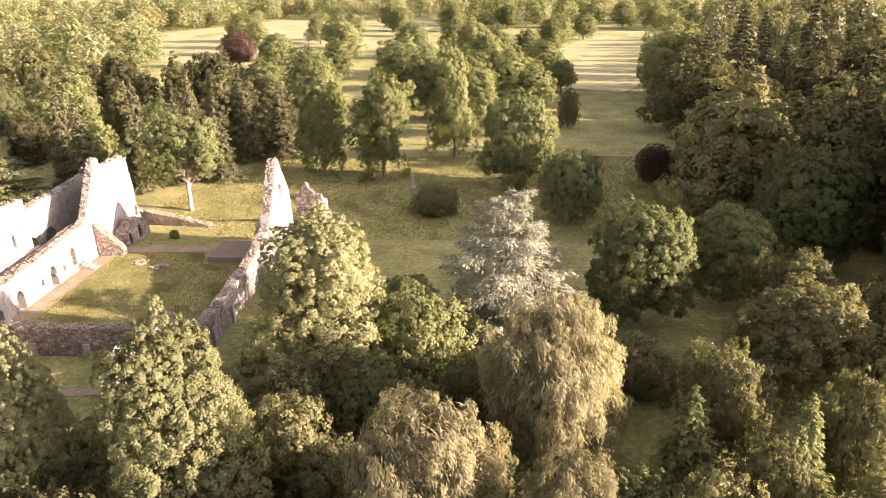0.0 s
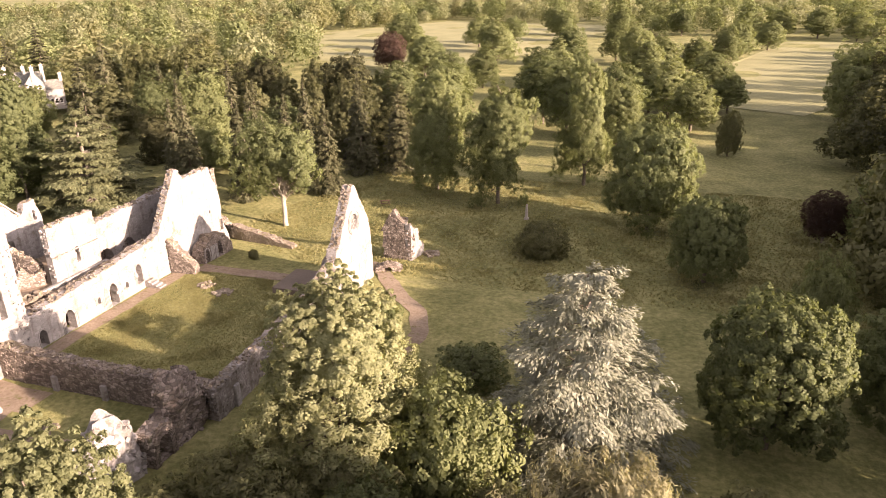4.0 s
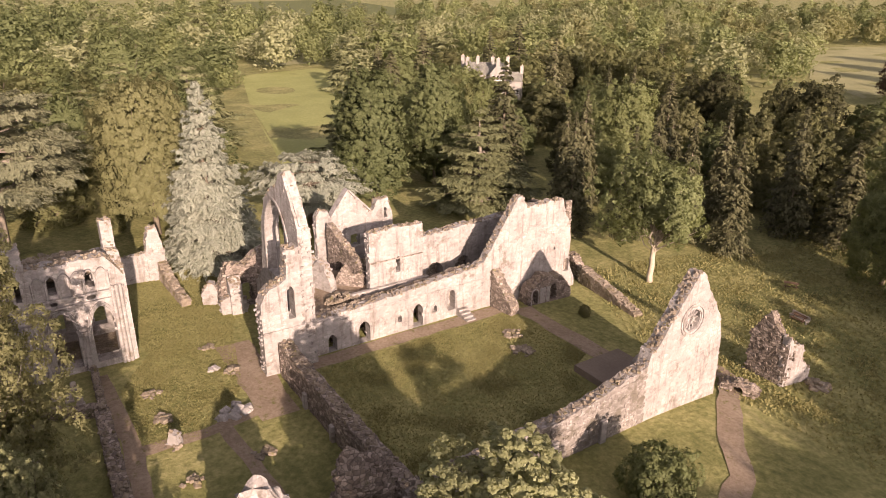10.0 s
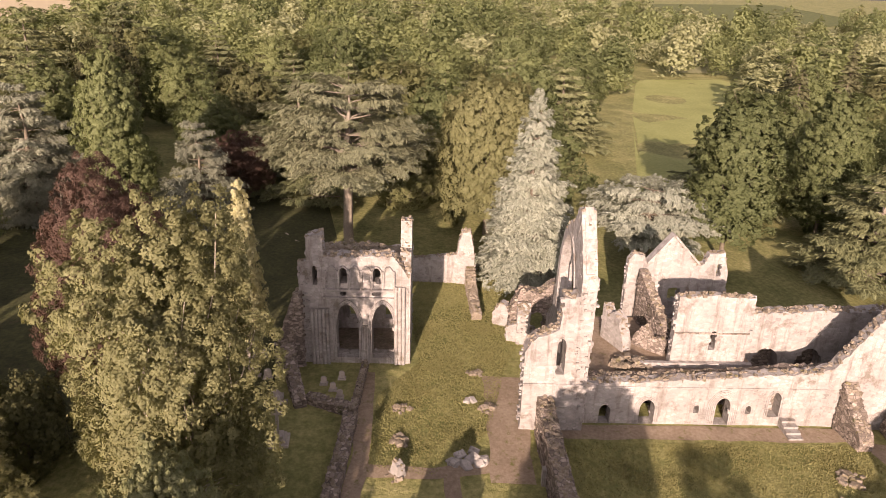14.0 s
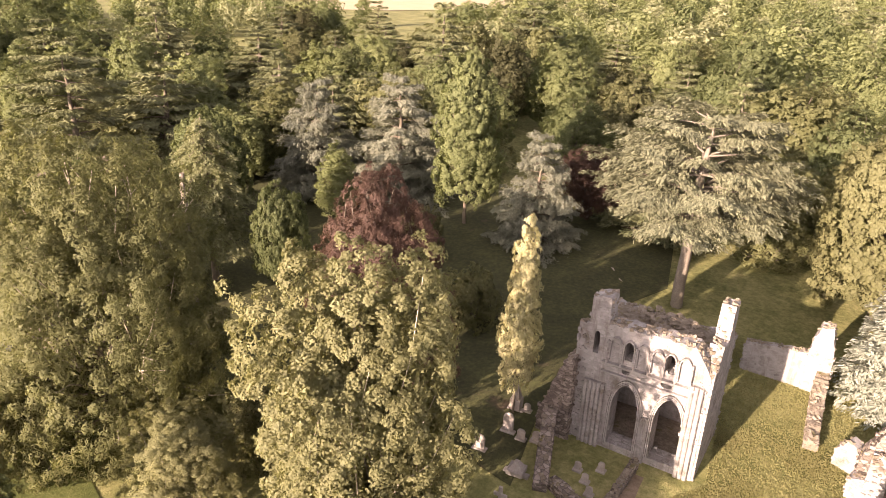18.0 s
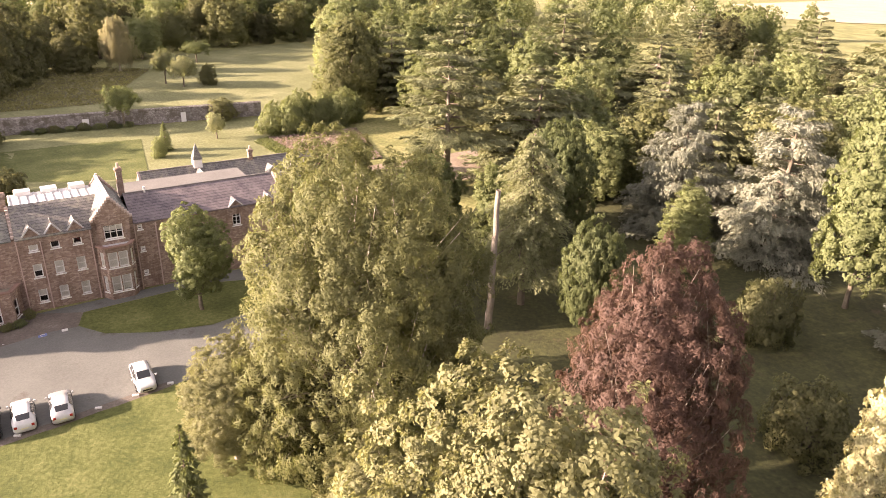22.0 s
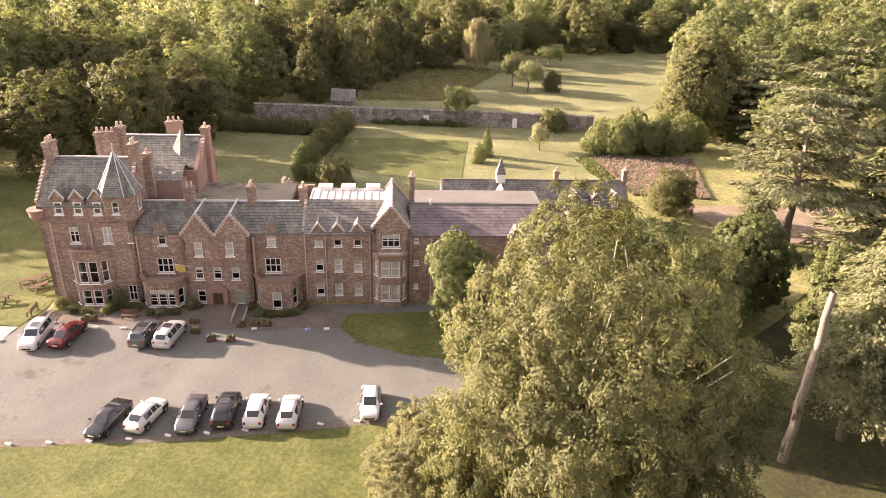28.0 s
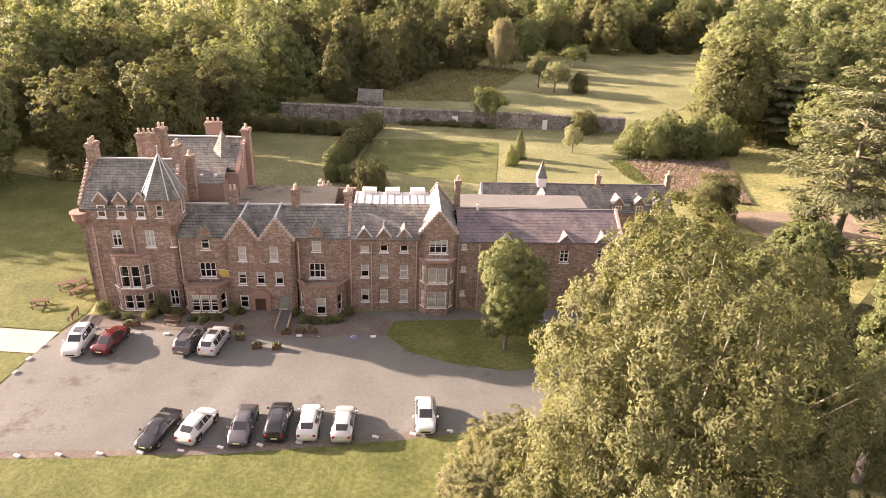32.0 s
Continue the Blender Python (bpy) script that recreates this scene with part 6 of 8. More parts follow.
for u in (27.6, 30.2, 33.0):
    part("rooflight", boxed(u, u + 1.6, 7.4, 8.6, 10.2, 10.9, 0.05), WHITE, hotel)
crow_steps(hotel, (26.6, 0.1, 8.4), (26.6, 3.9, 10.7), 9, 0.3, 0.3)
# gabled bay
wall_face(hotel, (33.8, -0.3), (37.9, -0.3), -1.2, 8.9, [(2.05, 6.75, 1.9, 1.6, 3, 2, 0.4)], None, [(2.05, 11.3)])
wall_face(hotel, (33.8, 0.5), (33.8, -0.3), -1.2, 8.9)
wall_face(hotel, (37.9, -0.3), (37.9, 0.6), -1.2, 8.9)
part("roof", prism(33.85, 37.85, -0.2, 8.0, 8.9, 11.3, 0.0, "v"), SLATE, hotel)
wall_face(hotel, (37.9, 8.0), (33.8, 8.0), 6, 8.9, (), None, [(2.05, 11.6)])
crow_steps(hotel, (33.8, -0.2, 9.0), (35.85, -0.2, 11.5), 9, 0.28, 0.4)
crow_steps(hotel, (37.9, -0.2, 9.0), (35.85, -0.2, 11.5), 9, 0.28, 0.4)
crow_steps(hotel, (37.9, 8.0, 9.0), (35.85, 8.0, 11.7), 9, 0.28, 0.4)
part("ridge", beam((35.85, -0.2, 11.5), (35.85, 8.0, 11.5), 0.3, 0.14), LEAD, hotel)
chimney(hotel, 38.2, 7.0, 9.0, 12.4, 0.6, 0.8, 1)
b1 = [(0.55, 0.9, 0.6, 1.9, 1, 2, 0.9), (0.55, 3.8, 0.6, 1.8, 1, 2, 0.9)]
b2 = [(0.65, 0.9, 0.95, 1.9, 1, 2, 0.9), (1.7, 0.9, 0.95, 1.9, 1, 2, 0.9), (0.65, 3.8, 0.95, 1.8, 1, 2, 0.95), (1.7, 3.8, 0.95, 1.8, 1, 2, 0.95)]
pts = [(33.95, -0.3), (34.6, -1.3), (36.95, -1.3), (37.6, -0.3)]
for a, b, ww in zip(pts, pts[1:], (b1, b2, b1)):
    wall_face(hotel, a, b, -1.2, 6.2, ww, SAND, (), 0.3, True, "bay_wall")
    part("coping", beam((*a, 6.25), (*b, 6.25), 0.4, 0.16), SAND_TRIM, hotel)
bm = bmesh.new()
bm.faces.new([bm.verts.new((x, y, 6.2)) for x, y in pts])
part("bay_roof", bm, LEAD, hotel)
# long wing
wing_wins = [(0.7, s, 0.5, 0.6, 1, 1, 0.6) for s in (1.6, 4.5, 7.2 - 0.1)] + [(a, 5.6, 1.0, 2.1, 2, 4, 0) for a in (5.0, 11.4, 15.4)]
wall_face(hotel, (37.9, 0.2), (55.5, 0.2), -1.2, 8.0, wing_wins, SAND)
wall_face(hotel, (55.5, 0.2), (55.5, 8.2), -1.2, 8.0, (), SAND, [(4.0, 10.1)])
wall_face(hotel, (55.5, 8.2), (26.6, 8.2), -1.2, 8.0)
for u in (42.9, 49.3, 53.3):
    dormer(hotel, u, 6.0, 1.0, 1.75, 2, 0, 0.7, 0.15, 2.0, SLATE_PURPLE)
part("roof", prism(37.9, 55.3, 0.2, 8.2, 8.0, 10.0, 0.2), SLATE_PURPLE, hotel)
part("ridge", beam((37.9, 4.2, 10.14), (55.3, 4.2, 10.14), 0.2, 0.1), ROOF_GREY, hotel)
part("skew", beam((55.4, 0.0, 8.0), (55.4, 4.2, 10.25), 0.3, 0.2), STEP.materials[0], hotel)
part("rear_flat_roof", boxed(38.5, 53.5, 8.3, 12.5, 7.2, 8.7), ROOF_GREY, hotel)
part("roof_vent", beam((40.2, 4.0, 10.0), (40.2, 4.0, 10.7), 0.2, 0.2), WHITE, hotel)
for u, z1 in ((26.75, 8.2), (33.6, 8.2), (28.9, 7.8), (38.0, 7.9), (40.2, 7.8), (9.45, 8.0), (20.9, 7.5), (21.4, 7.8), (1.2, 9.4), (5.0, 9.4)):
    part("downpipe", beam((u, -0.12 if u < 33 else -0.05, -0.6), (u, -0.12 if u < 33 else -0.05, z1), 0.11, 0.11), PIPE, hotel)
# rear blocks of the tower
wall_face(hotel, (3.0, 18), (3.0, 9), -1.2, 12.0, (), HARL)
wall_face(hotel, (13.8, 9.5), (13.8, 18), -1.2, 12.0, (), HARL, [(4.2, 14.6)])
wall_face(hotel, (3.0, 9.2), (13.8, 9.2), 5.0, 12.0, (), HARL)
wall_face(hotel, (13.8, 18), (3.0, 18), -1.2, 12.0, (), SAND)
part("roof", prism(3.0, 13.7, 10.5, 18, 12.0, 14.6, 0.2), SLATE, hotel)
part("ridge", beam((3.0, 14.25, 14.76), (13.7, 14.25, 14.76), 0.3, 0.12), LEAD, hotel)
part("pavilion", boxed(9.4, 12.6, 7.0, 11.0, 8.5, 11.5), HARL, hotel, "smooth pink rendered stair block")
part("pavilion_roof", prism(9.3, 12.6, 7.0, 11.5, 11.5, 12.7, 0.1), SLATE_MOSS, hotel)
for u, v in ((10.1, 8.0), (11.6, 8.0), (11.2, 8.6)):
    part("skylight", boxed(u - 0.18, u + 0.18, v - 0.18, v + 0.18, 11.85, 12.25, 0.04), WHITE, hotel)
bm = bmesh.new()
bmesh.ops.create_cone(bm, cap_ends=True, segments=6, radius1=1.7, radius2=0.05, depth=3.2, matrix=Matrix.Translation((11.4, 13.2, 14.2)))
part("turret_roof", bm, SLATE, hotel)
crow_steps(hotel, (13.8, 10.6, 12.2), (13.8, 14.0, 14.9), 9)
chimney(hotel, 13.9, 14.3, -1.0, 15.8, 0.9, 1.2, 1, HARL)
chimney(hotel, 4.6, 9.3, 12.0, 16.4, 2.6, 0.9, 5)
chimney(hotel, 5.9, 9.6, 12.0, 17.0, 0.9, 0.9, 2)
chimney(hotel, 9.4, 17.5, 12.0, 15.6, 1.8, 0.9, 3, HARL)
part("court_wall", boxed(13.9, 21.0, 26.5, 27.0, -1.0, 2.6), HARL, hotel)
crow_steps(hotel, (20.8, 20.0, 2.6), (20.8, 26.0, 5.5), 8, 0.4, 0.6)
part("court_gable", slab([(0, -1), (7, -1), (7, 5.4), (6, 5.4), (0, 2.6)], [], 0.5), SAND, hotel).matrix_basis = pose(21.0, 20, 0, 0, 0, 90)
part("court_block", boxed(22.0, 26.0, 14.0, 20.0, -1.0, 5.2), SAND, hotel)
part("court_roof", boxed(21.8, 26.2, 13.8, 20.2, 5.2, 5.45, 0.03), LEAD, hotel)
chimney(hotel, 22.6, 17.0, 5.0, 8.0, 1.2, 1.0, 2)

# ---- the long outbuilding behind ----
stable = thing("stable_range", HOTEL @ pose(42.7, 20.0, 0), "long low red sandstone outbuilding with mossy slates and a spirelet", "outbuilding")
wall_face(stable, (0, 0), (26, 0), -1.0, 3.6, [(a, 1.0, 0.9, 1.4, 1, 2, 0) for a in (2, 5, 12, 15)], SAND)
wall_face(stable, (26, 0), (26, 6), -1.0, 3.6, (), SAND, [(3, 6.4)])
wall_face(stable, (0, 6), (0, 0), -1.0, 3.6, (), SAND, [(3, 6.4)])
wall_face(stable, (26, 6), (0, 6), -1.0, 3.6)
part("roof", prism(0.2, 25.9, 0, 6, 3.7, 6.4, 0.2), SLATE_MOSS, stable)
part("ridge", beam((0.2, 3, 6.56), (25.9, 3, 6.56), 0.2, 0.1), ROOF_GREY, stable)
part("skew", beam((0.1, 0, 3.9), (0.1, 3, 6.6), 0.3, 0.2), STEP.materials[0], stable)
wall_face(stable, (6.2, -0.3), (10.2, -0.3), -1.0, 3.8, [(2.0, 3.9, 0.9, 0.8, 1, 1, 0)], SAND, [(2.0, 6.1)])
part("gablet_roof", prism(6.2, 10.2, -0.4, 3.0, 3.9, 6.2, 0.15, "v"), SLATE_MOSS, stable)
part("spirelet_base", boxed(7.6, 8.8, 2.4, 3.6, 6.2, 7.5), WHITE, stable)
bm = bmesh.new()
bmesh.ops.create_cone(bm, cap_ends=True, segments=4, radius1=0.95, radius2=0.03, depth=2.3, matrix=pose(8.2, 3, 8.6, 0, 0, 45))
part("spirelet", bm, SLATE, stable)
chimney(stable, 16.0, 3.0, 5.8, 7.9, 0.6, 0.6, 1)
chimney(stable, 25.7, 3.0, 5.8, 8.1, 0.6, 0.7, 1)
for u in (18.3, 21.2, 23.8):
    dormer(stable, u, 3.4, 0.9, 1.2, 2, 0, 0.8, -0.05, 2.0, SLATE_MOSS)
    fr, pane, sill = window_meshes(0.9, 1.1, 2, 2)
    w = share("window", fr, stable, pose(u, -0.25, 3.5))
    share("pane", pane, w).visible_shadow = False
for u in (19.7, 22.5):
    part("rooflight", boxed(u - 0.5, u + 0.5, 0.6, 1.6, 4.3, 4.55), LEAD, stable)


# ---- lawns, paths, car park ----
SOIL = random.Random(9)
LOT = [(9.0, 3.4), (9.0, -6.2), (9.3, -12.7), (8.2, -18.9), (0.4, -21.0), (-12, -23.2), (-19, -23.9), (-30, -26.0), (-52, -29.6), (-56, -26), (-48, -23.2), (-36, -25.2), (-23.4, -22.6), (-23.0, -19.6), (-25.3, -17.3), (-30, -15.8), (-35.5, -15.4), (-46, -19), (-56, -18), (-56, -12), (-44, -11), (-36, -7.4), (-30.6, -5.5), (-21.6, -2.9), (-12.5, -0.6), (-3.7, 0.9), (1.9, 1.9)]
sheet("car_park", LOT, ASPHALT, 0.05, "worn grey-brown asphalt car park with patches", "car park")
sheet("hotel_lawn", [(60, 3.2), (9.0, 3.3), (1.9, 1.8), (-3.7, 0.8), (-12.5, -0.7), (-21.6, -3.0), (-30.6, -5.6), (-38, -7), (-41, 6), (-37, 18), (-12, 24), (60, 24)], LAWN, 0.07, "sunlit mown lawn before the car park", "lawn")
sheet("side_lawn", [(9.3, -11.2), (9.1, 3.0), (60, 3.0), (60, -9)], LAWN, 0.07, "mown lawn beside the drive", "lawn")
sheet("side_path", [(9.2, -15.2), (9.2, -11.4), (60, -9.2), (60, -14)], surface("pale_gravel", [(0.3, (0.36, 0.3, 0.25)), (0.7, (0.5, 0.43, 0.37))], 0.4, 6, 0.95, 0.4, 0.02), 0.06, "pale gravel path", "path")
sheet("terrace_lawn", [(9.2, -15.4), (60, -14.2), (60, -60), (28, -56), (12, -44), (8.6, -19)], LAWN, 0.06, "mown lawn beside the tower", "lawn")
sheet("wing_lawn", [(-23.2, -22.4), (-22.8, -19.6), (-25.3, -17.1), (-30, -15.6), (-35.5, -15.2), (-46, -18.8), (-48, -23.4), (-36, -25.0)], LAWN, 0.08, "shaded lawn before the long wing", "lawn")
sheet("garden_lawn", [(17, -62), (17, -101), (-8, -102), (-57, -104.6), (-66, -90), (-61, -74), (-36, -55), (-12, -52)], GARDEN, 0.06, "walled garden lawn with mown stripes", "lawn")
sheet("upper_lawn", [(12, -107), (-4, -141), (-12, -160), (-50, -198), (-92, -216), (-96, -164), (-76, -133), (-60, -109)], GARDEN, 0.06, "open sunlit meadow behind the garden wall", "lawn")
sheet("rough_meadow", [(4, -121), (-25, -126), (-31, -146), (-38, -170), (-14, -178), (-6, -158)], surface("unmown_grass", [(0.3, (0.07, 0.068, 0.028)), (0.5, (0.13, 0.122, 0.055)), (0.7, (0.24, 0.215, 0.115))], 0.35, 2.4, 0.95, 1.0, 0.2), 0.1, "rough unmown grass beside the meadow", "grass")
sheet("garden_plot", [(-7.6, -89), (-20, -91.2), (-32, -92), (-32.2, -67), (-20, -69), (-8, -73)], LAWN, 0.1, "darker unmown plot in the garden lawn", "lawn")
sheet("clearing", [(-128, 90), (-122, 100), (-205, 140), (-268, 172), (-292, 168), (-285, 132), (-215, 112)], surface("bright_meadow", [(0.3, (0.19, 0.21, 0.07)), (0.5, (0.27, 0.285, 0.1)), (0.7, (0.36, 0.365, 0.15))], 0.07, 1.4, 0.95, 0.5, 0.1), 0.08, "bright grass clearing between the trees", "lawn")
sheet("park_field", [(14, 245), (19, 325), (60, 450), (130, 450), (64, 272), (40, 232)], PARK, 0.08, "strip of park grass with sun and haze in its colour", "field")
sheet("park_field", [(-240, 470), (-180, 600), (-30, 560), (-50, 470), (-60, 380), (-110, 290), (-160, 330)], PARK, 0.08, "wide park grass with sun and haze in its colour", "field")
sheet("ripe_field", [(-330, -330), (-420, -240), (-480, -215), (-640, -230), (-760, -420)], PALE_FIELD, 0.3, "pale ripe field far off", "field")
sheet("ripe_field", [(40, -300), (150, -214), (420, -180), (700, -500), (60, -620)], PALE_FIELD, 0.3, "pale ripe field far off", "field")
sheet("ripe_field", [(-190, -340), (40, -360), (60, -640), (-400, -640)], PALE_FIELD, 0.3, "pale field beyond the woods", "field")
sheet("far_field", [(-310, 152), (-310, 176), (-440, 238), (-780, 336), (-780, 244), (-420, 182)], PARK, 0.2, "grass between far trees with sun and haze in its colour", "field")
sheet("ripe_field", [(-480, 230), (-720, 480), (-1100, 560), (-1000, 260)], LAWN, 0.3, "far green field", "field")
sheet("drive", [(-66, -62), (-72, -50), (-90, -50), (-110, -62), (-112, -67), (-90, -66)], DIRT, 0.08, "pale earth drive", "drive")
sheet("flower_bank", [(-55, -86), (-74, -88), (-72, -66), (-60, -66)], surface("weedy_bank", [(0.3, (0.06, 0.068, 0.026)), (0.5, (0.11, 0.115, 0.05)), (0.7, (0.19, 0.18, 0.09))], 0.6, 5, 0.95, 1.0, 0.2), 0.12, "bank of pink willowherb in flower", "flowers")
sheet("forecourt", [(9.0, -15.6), (8.2, -18.7), (0.4, -20.8), (-12, -23.0), (-19, -23.7), (-23.3, -22.5), (-23.1, -19.5), (-20.3, -19.3), (-16.1, -17.9), (-9.7, -17.3), (-4.0, -17.8), (0.6, -16.9), (4.2, -17.0)], FORECOURT, 0.075, "brown earthy forecourt along the hotel front", "forecourt")
ribbon("earth_verge", [(9.0, 3.0), (1.9, 1.5), (-3.7, 0.5), (-12.5, -1.0), (-21.6, -3.3), (-30.6, -5.9)], 0.9, FORECOURT, 0.085, "worn earth edge between lawn and asphalt", "verge", SOIL)
ribbon("field_lane", [(-180, -175), (-192, -157), (-260, -120), (-420, -80)], 4.0, PALE_FIELD, 0.3, "pale lane across the park", "lane", SOIL)
ribbon("abbey_path", [(-24.0, 66), (-19.0, 76), (-18.6, 82), (-20.5, 86.5), (-25, 91), (-28.2, 95.5), (-31, 99.5), (-36, 101)], 2.2, DIRT, 0.05, "brown trodden path round the gable", "path", SOIL)
ribbon("cloister_walk", [(-55.4, 62.6), (-55.4, 90.0)], 2.0, DIRT, 0.05, "bare earth walk along the range", "path", SOIL)
ribbon("south_walk", [(-54.5, 91.4), (-31.6, 91.4)], 2.6, DIRT, 0.06, "bare earth walk along the cloister", "path", SOIL)
ribbon("nave_path", [(-64, 45.6), (-50.5, 46.2), (-44, 45.6), (-36, 45.2)], 1.5, DIRT, 0.05, "earth path along the nave", "path", SOIL)
ribbon("cross_path", [(-49.5, 46.0), (-49.3, 52), (-50.5, 57.5), (-52, 60)], 1.4, DIRT, 0.06, "earth path across the nave", "path", SOIL)
ribbon("aisle_path", [(-49.3, 53.5), (-44, 54), (-35, 54.5)], 1.3, DIRT, 0.055, "narrow path to the west door", "path", SOIL)
ribbon("aisle_walk", [(-48.5, 58.5), (-54, 58.6), (-64, 58.8)], 3.6, DIRT, 0.05, "bare earth aisle", "path", SOIL)

# ---- planting ----
plant("maple", "maple", -17.0, 59.0, 18.6, 8.2, "sunlit green maple beside the cloister wall")
plant("maple", "maple", -21.2, 36.4, 19.4, 6.6, "bright green maple in full leaf")
plant("maple", "maple", -32.6, 38.0, 16.5, 4.4, "green maple beside the church ruins")
plant("sycamore", "sycamore", -42.0, 35.6, 27.4, 7.2, "big sunlit sycamore beside the graves")
plant("beech", "beech", -44.3, 8.8, 26.8, 10.7, "huge spreading beech with fine twigs beside the car park")
plant("sycamore", "small_tree", -34.6, 6.2, 11.5, 4.6, "low leafy tree before the beech")
plant("copper", "copper_beech", -57.6, 24.8, 23.8, 6.6, "dark red copper beech in the grounds")
plant("gold_cypress", "golden_cypress", -65.6, 33.8, 20.5, 1.8, "slender golden cypress on shaded grass")
# sheet laid where the trees' shade should fall, its dark colour painted
sheet("shade_ground", [(-56, -14), (-51, -2), (-54, 8), (-50, 18), (-53, 27), (-58, 33), (-57, 38), (-66, 36), (-76, 36), (-84, 38), (-92, 35), (-100, 38), (-118, 34), (-125, -20), (-112, -44), (-100, -58), (-82, -44), (-70, -28)], TREE_SHADE, 0.06, "earth and thin grass under trees, with tree shade in the colour", "ground")
plant("weeping_birch", "weeping_birch", 4.2, 45.5, 15.5, 6.2, "pale weeping birch with hanging twigs", variant=0)
plant("weeping_birch", "weeping_birch", -4.5, 33.0, 15.0, 6.2, "pale weeping birch with hanging twigs", variant=1)
plant("weeping_birch", "weeping_birch", 4.6, 30.0, 13.0, 4.6, "low weeping birch with hanging twigs", variant=0)
plant("blue_cedar", "blue_cedar", 1.0, 65.5, 17.0, 8.2, "blue-grey cedar with ragged boughs")
plant("chestnut", "chestnut", 3.6, 126.4, 19.3, 7.6, "round dense chestnut on park grass", variant=0)
plant("chestnut", "chestnut", 11.7, 107.3, 13.0, 5.4, "round chestnut on the park grass", variant=1)
plant("chestnut", "chestnut", 15.7, 71.0, 14.6, 6.4, "full round chestnut among other trees", variant=0)
plant("chestnut", "chestnut", 26.8, 77.0, 12.8, 5.6, "dark round chestnut beside the wood", variant=1)
plant("bush", "shrub", 23.2, 94.1, 9.8, 3.6, "tall bright shrub beside the wood", "shrub", variant=1)
plant("lime", "lime_tree", -36.3, 140.2, 24.1, 7.2, "tall lime on the park grass", variant=0)
plant("lime", "lime_tree", -22.7, 134.2, 26.2, 7.0, "tall lime on the park grass", variant=1)
plant("lime", "lime_tree", -9.5, 149.4, 26.7, 6.3, "tall lime on the park grass", variant=0)
plant("lime", "lime_tree", -6.0, 172.0, 22.0, 7.0, "lime behind the park avenue", variant=1)
plant("oak", "oak", -54.0, 113.8, 19.8, 8.0, "open-crowned oak with a pale trunk")
plant("silver_fir", "silver_fir", -89.0, 64.4, 25.0, 7.2, "pale silver fir behind the abbey")
plant("flat_cedar", "pale_cedar", -96.0, 82.0, 11.0, 10.0, "low flat-topped pale cedar behind the ruins")
plant("redwood", "redwood", -96.0, 93.0, 27.5, 7.0, "tall dense conifer behind the abbey")
plant("redwood", "redwood", -110.0, 114.0, 27.0, 6.2, "tall dense conifer behind the abbey")
plant("holm_oak", "holm_oak", -104.0, 60.0, 26.0, 9.4, "huge dark evergreen oak behind the abbey")
plant("cedar", "cedar", -96.0, 40.2, 24.5, 12.2, "old cedar with pale limbs and flat tiers")
plant("dense_cedar", "cedar", -93.0, 113.0, 18.0, 10.5, "dense spreading cedar behind the ruins")
plant("larch", "larch", -68.2, -8.0, 20.5, 5.6, "feathery larch behind a bare trunk")
dead = new("dead_trunk", limb_mesh("dead_trunk", [bend((-62.3, -4.6, 0.4), (-62.3, -4.4, 16.4), 0.42, 0.24, np.random.default_rng(8), 8, 0.008)], BARK_GREY, 10))
tagged(dead, "tall pale bare trunk broken off at the top", "dead tree")
plant("lawn_tree", "lawn_tree", -34.8, -18.8, 12.6, 4.3, "round green tree on the hotel lawn")
plant("redwood", "tall_conifer", -103.5, 6.0, 29.0, 5.6, "tall yellow-green conifer in the grounds")
plant("blue_cedar", "blue_cedar", -99.0, -19.0, 19.0, 7.8, "blue-grey cedar among dark trees")
plant("blue_cedar", "blue_cedar", -107.0, -8.5, 20.0, 9.0, "pale blue cedar among dark trees")
plant("blue_cedar", "blue_cedar", -103.0, 18.0, 16.0, 6.5, "blue-grey cedar beside the old cedar")
plant("broken_cedar", "cedar", -76.5, -47.0, 24.5, 8.6, "broad cedar with broken pale limbs")
plant("dense_cedar", "cedar", -140.0, -74.0, 20.0, 13.0, "broad spreading cedar in the grounds")
plant("dense_cedar", "cedar", -122.0, -50.0, 18.0, 11.0, "broad spreading cedar in the grounds")
plant("lime", "lime_tree", -71.0, -18.5, 16.0, 5.4, "leafy lime behind the bare trunk", variant=1)
plant("chestnut", "broad_tree", -82.0, -24.0, 17.0, 5.8, "full round tree among the conifers", variant=0)
plant("chestnut", "wood_edge_tree", 40.0, 88.0, 17.0, 7.5, "broad tree at the wood's edge", variant=1)
# next two trees stand out of view, added to shade the park grass
plant("chestnut", "wood_edge_tree", 48.0, 72.0, 23.0, 6.5, "broad tree at the wood's edge", variant=0)
plant("chestnut", "wood_edge_tree", 50.0, 80.0, 22.0, 4.8, "broad tree at the wood's edge", variant=1)
# more unseen trees, placed and sized for the shadows they throw
for x, y, h, r in ((54, 76, 26, 6.2), (57, 85, 27, 6.4), (63, 79, 28, 6.6)):
    plant("holm_oak", "wood_edge_tree", x, y, h, r, "tall tree out of view, added to shade the park grass", group="wood edge")
for x, y, h, r in ((-60, -24, 11, 5.2), (-66, -30, 12.5, 5.4), (-57, -34, 9, 4.6)):
    plant("chestnut", "broad_tree", x, y, h, r, "leafy tree behind the long wing", group="trees behind the wing")
# also out of view, added for its shadow on the park
plant("chestnut", "wood_edge_tree", 60.0, 92.0, 30.0, 6.6, "broad tree at the wood's edge", variant=0)
# made-up tree, here only to throw shade over the side lawn
plant("chestnut", "wood_edge_tree", 45.0, -52.0, 20.0, 8.0, "tree added beside the hotel lawn to shade it", variant=0)
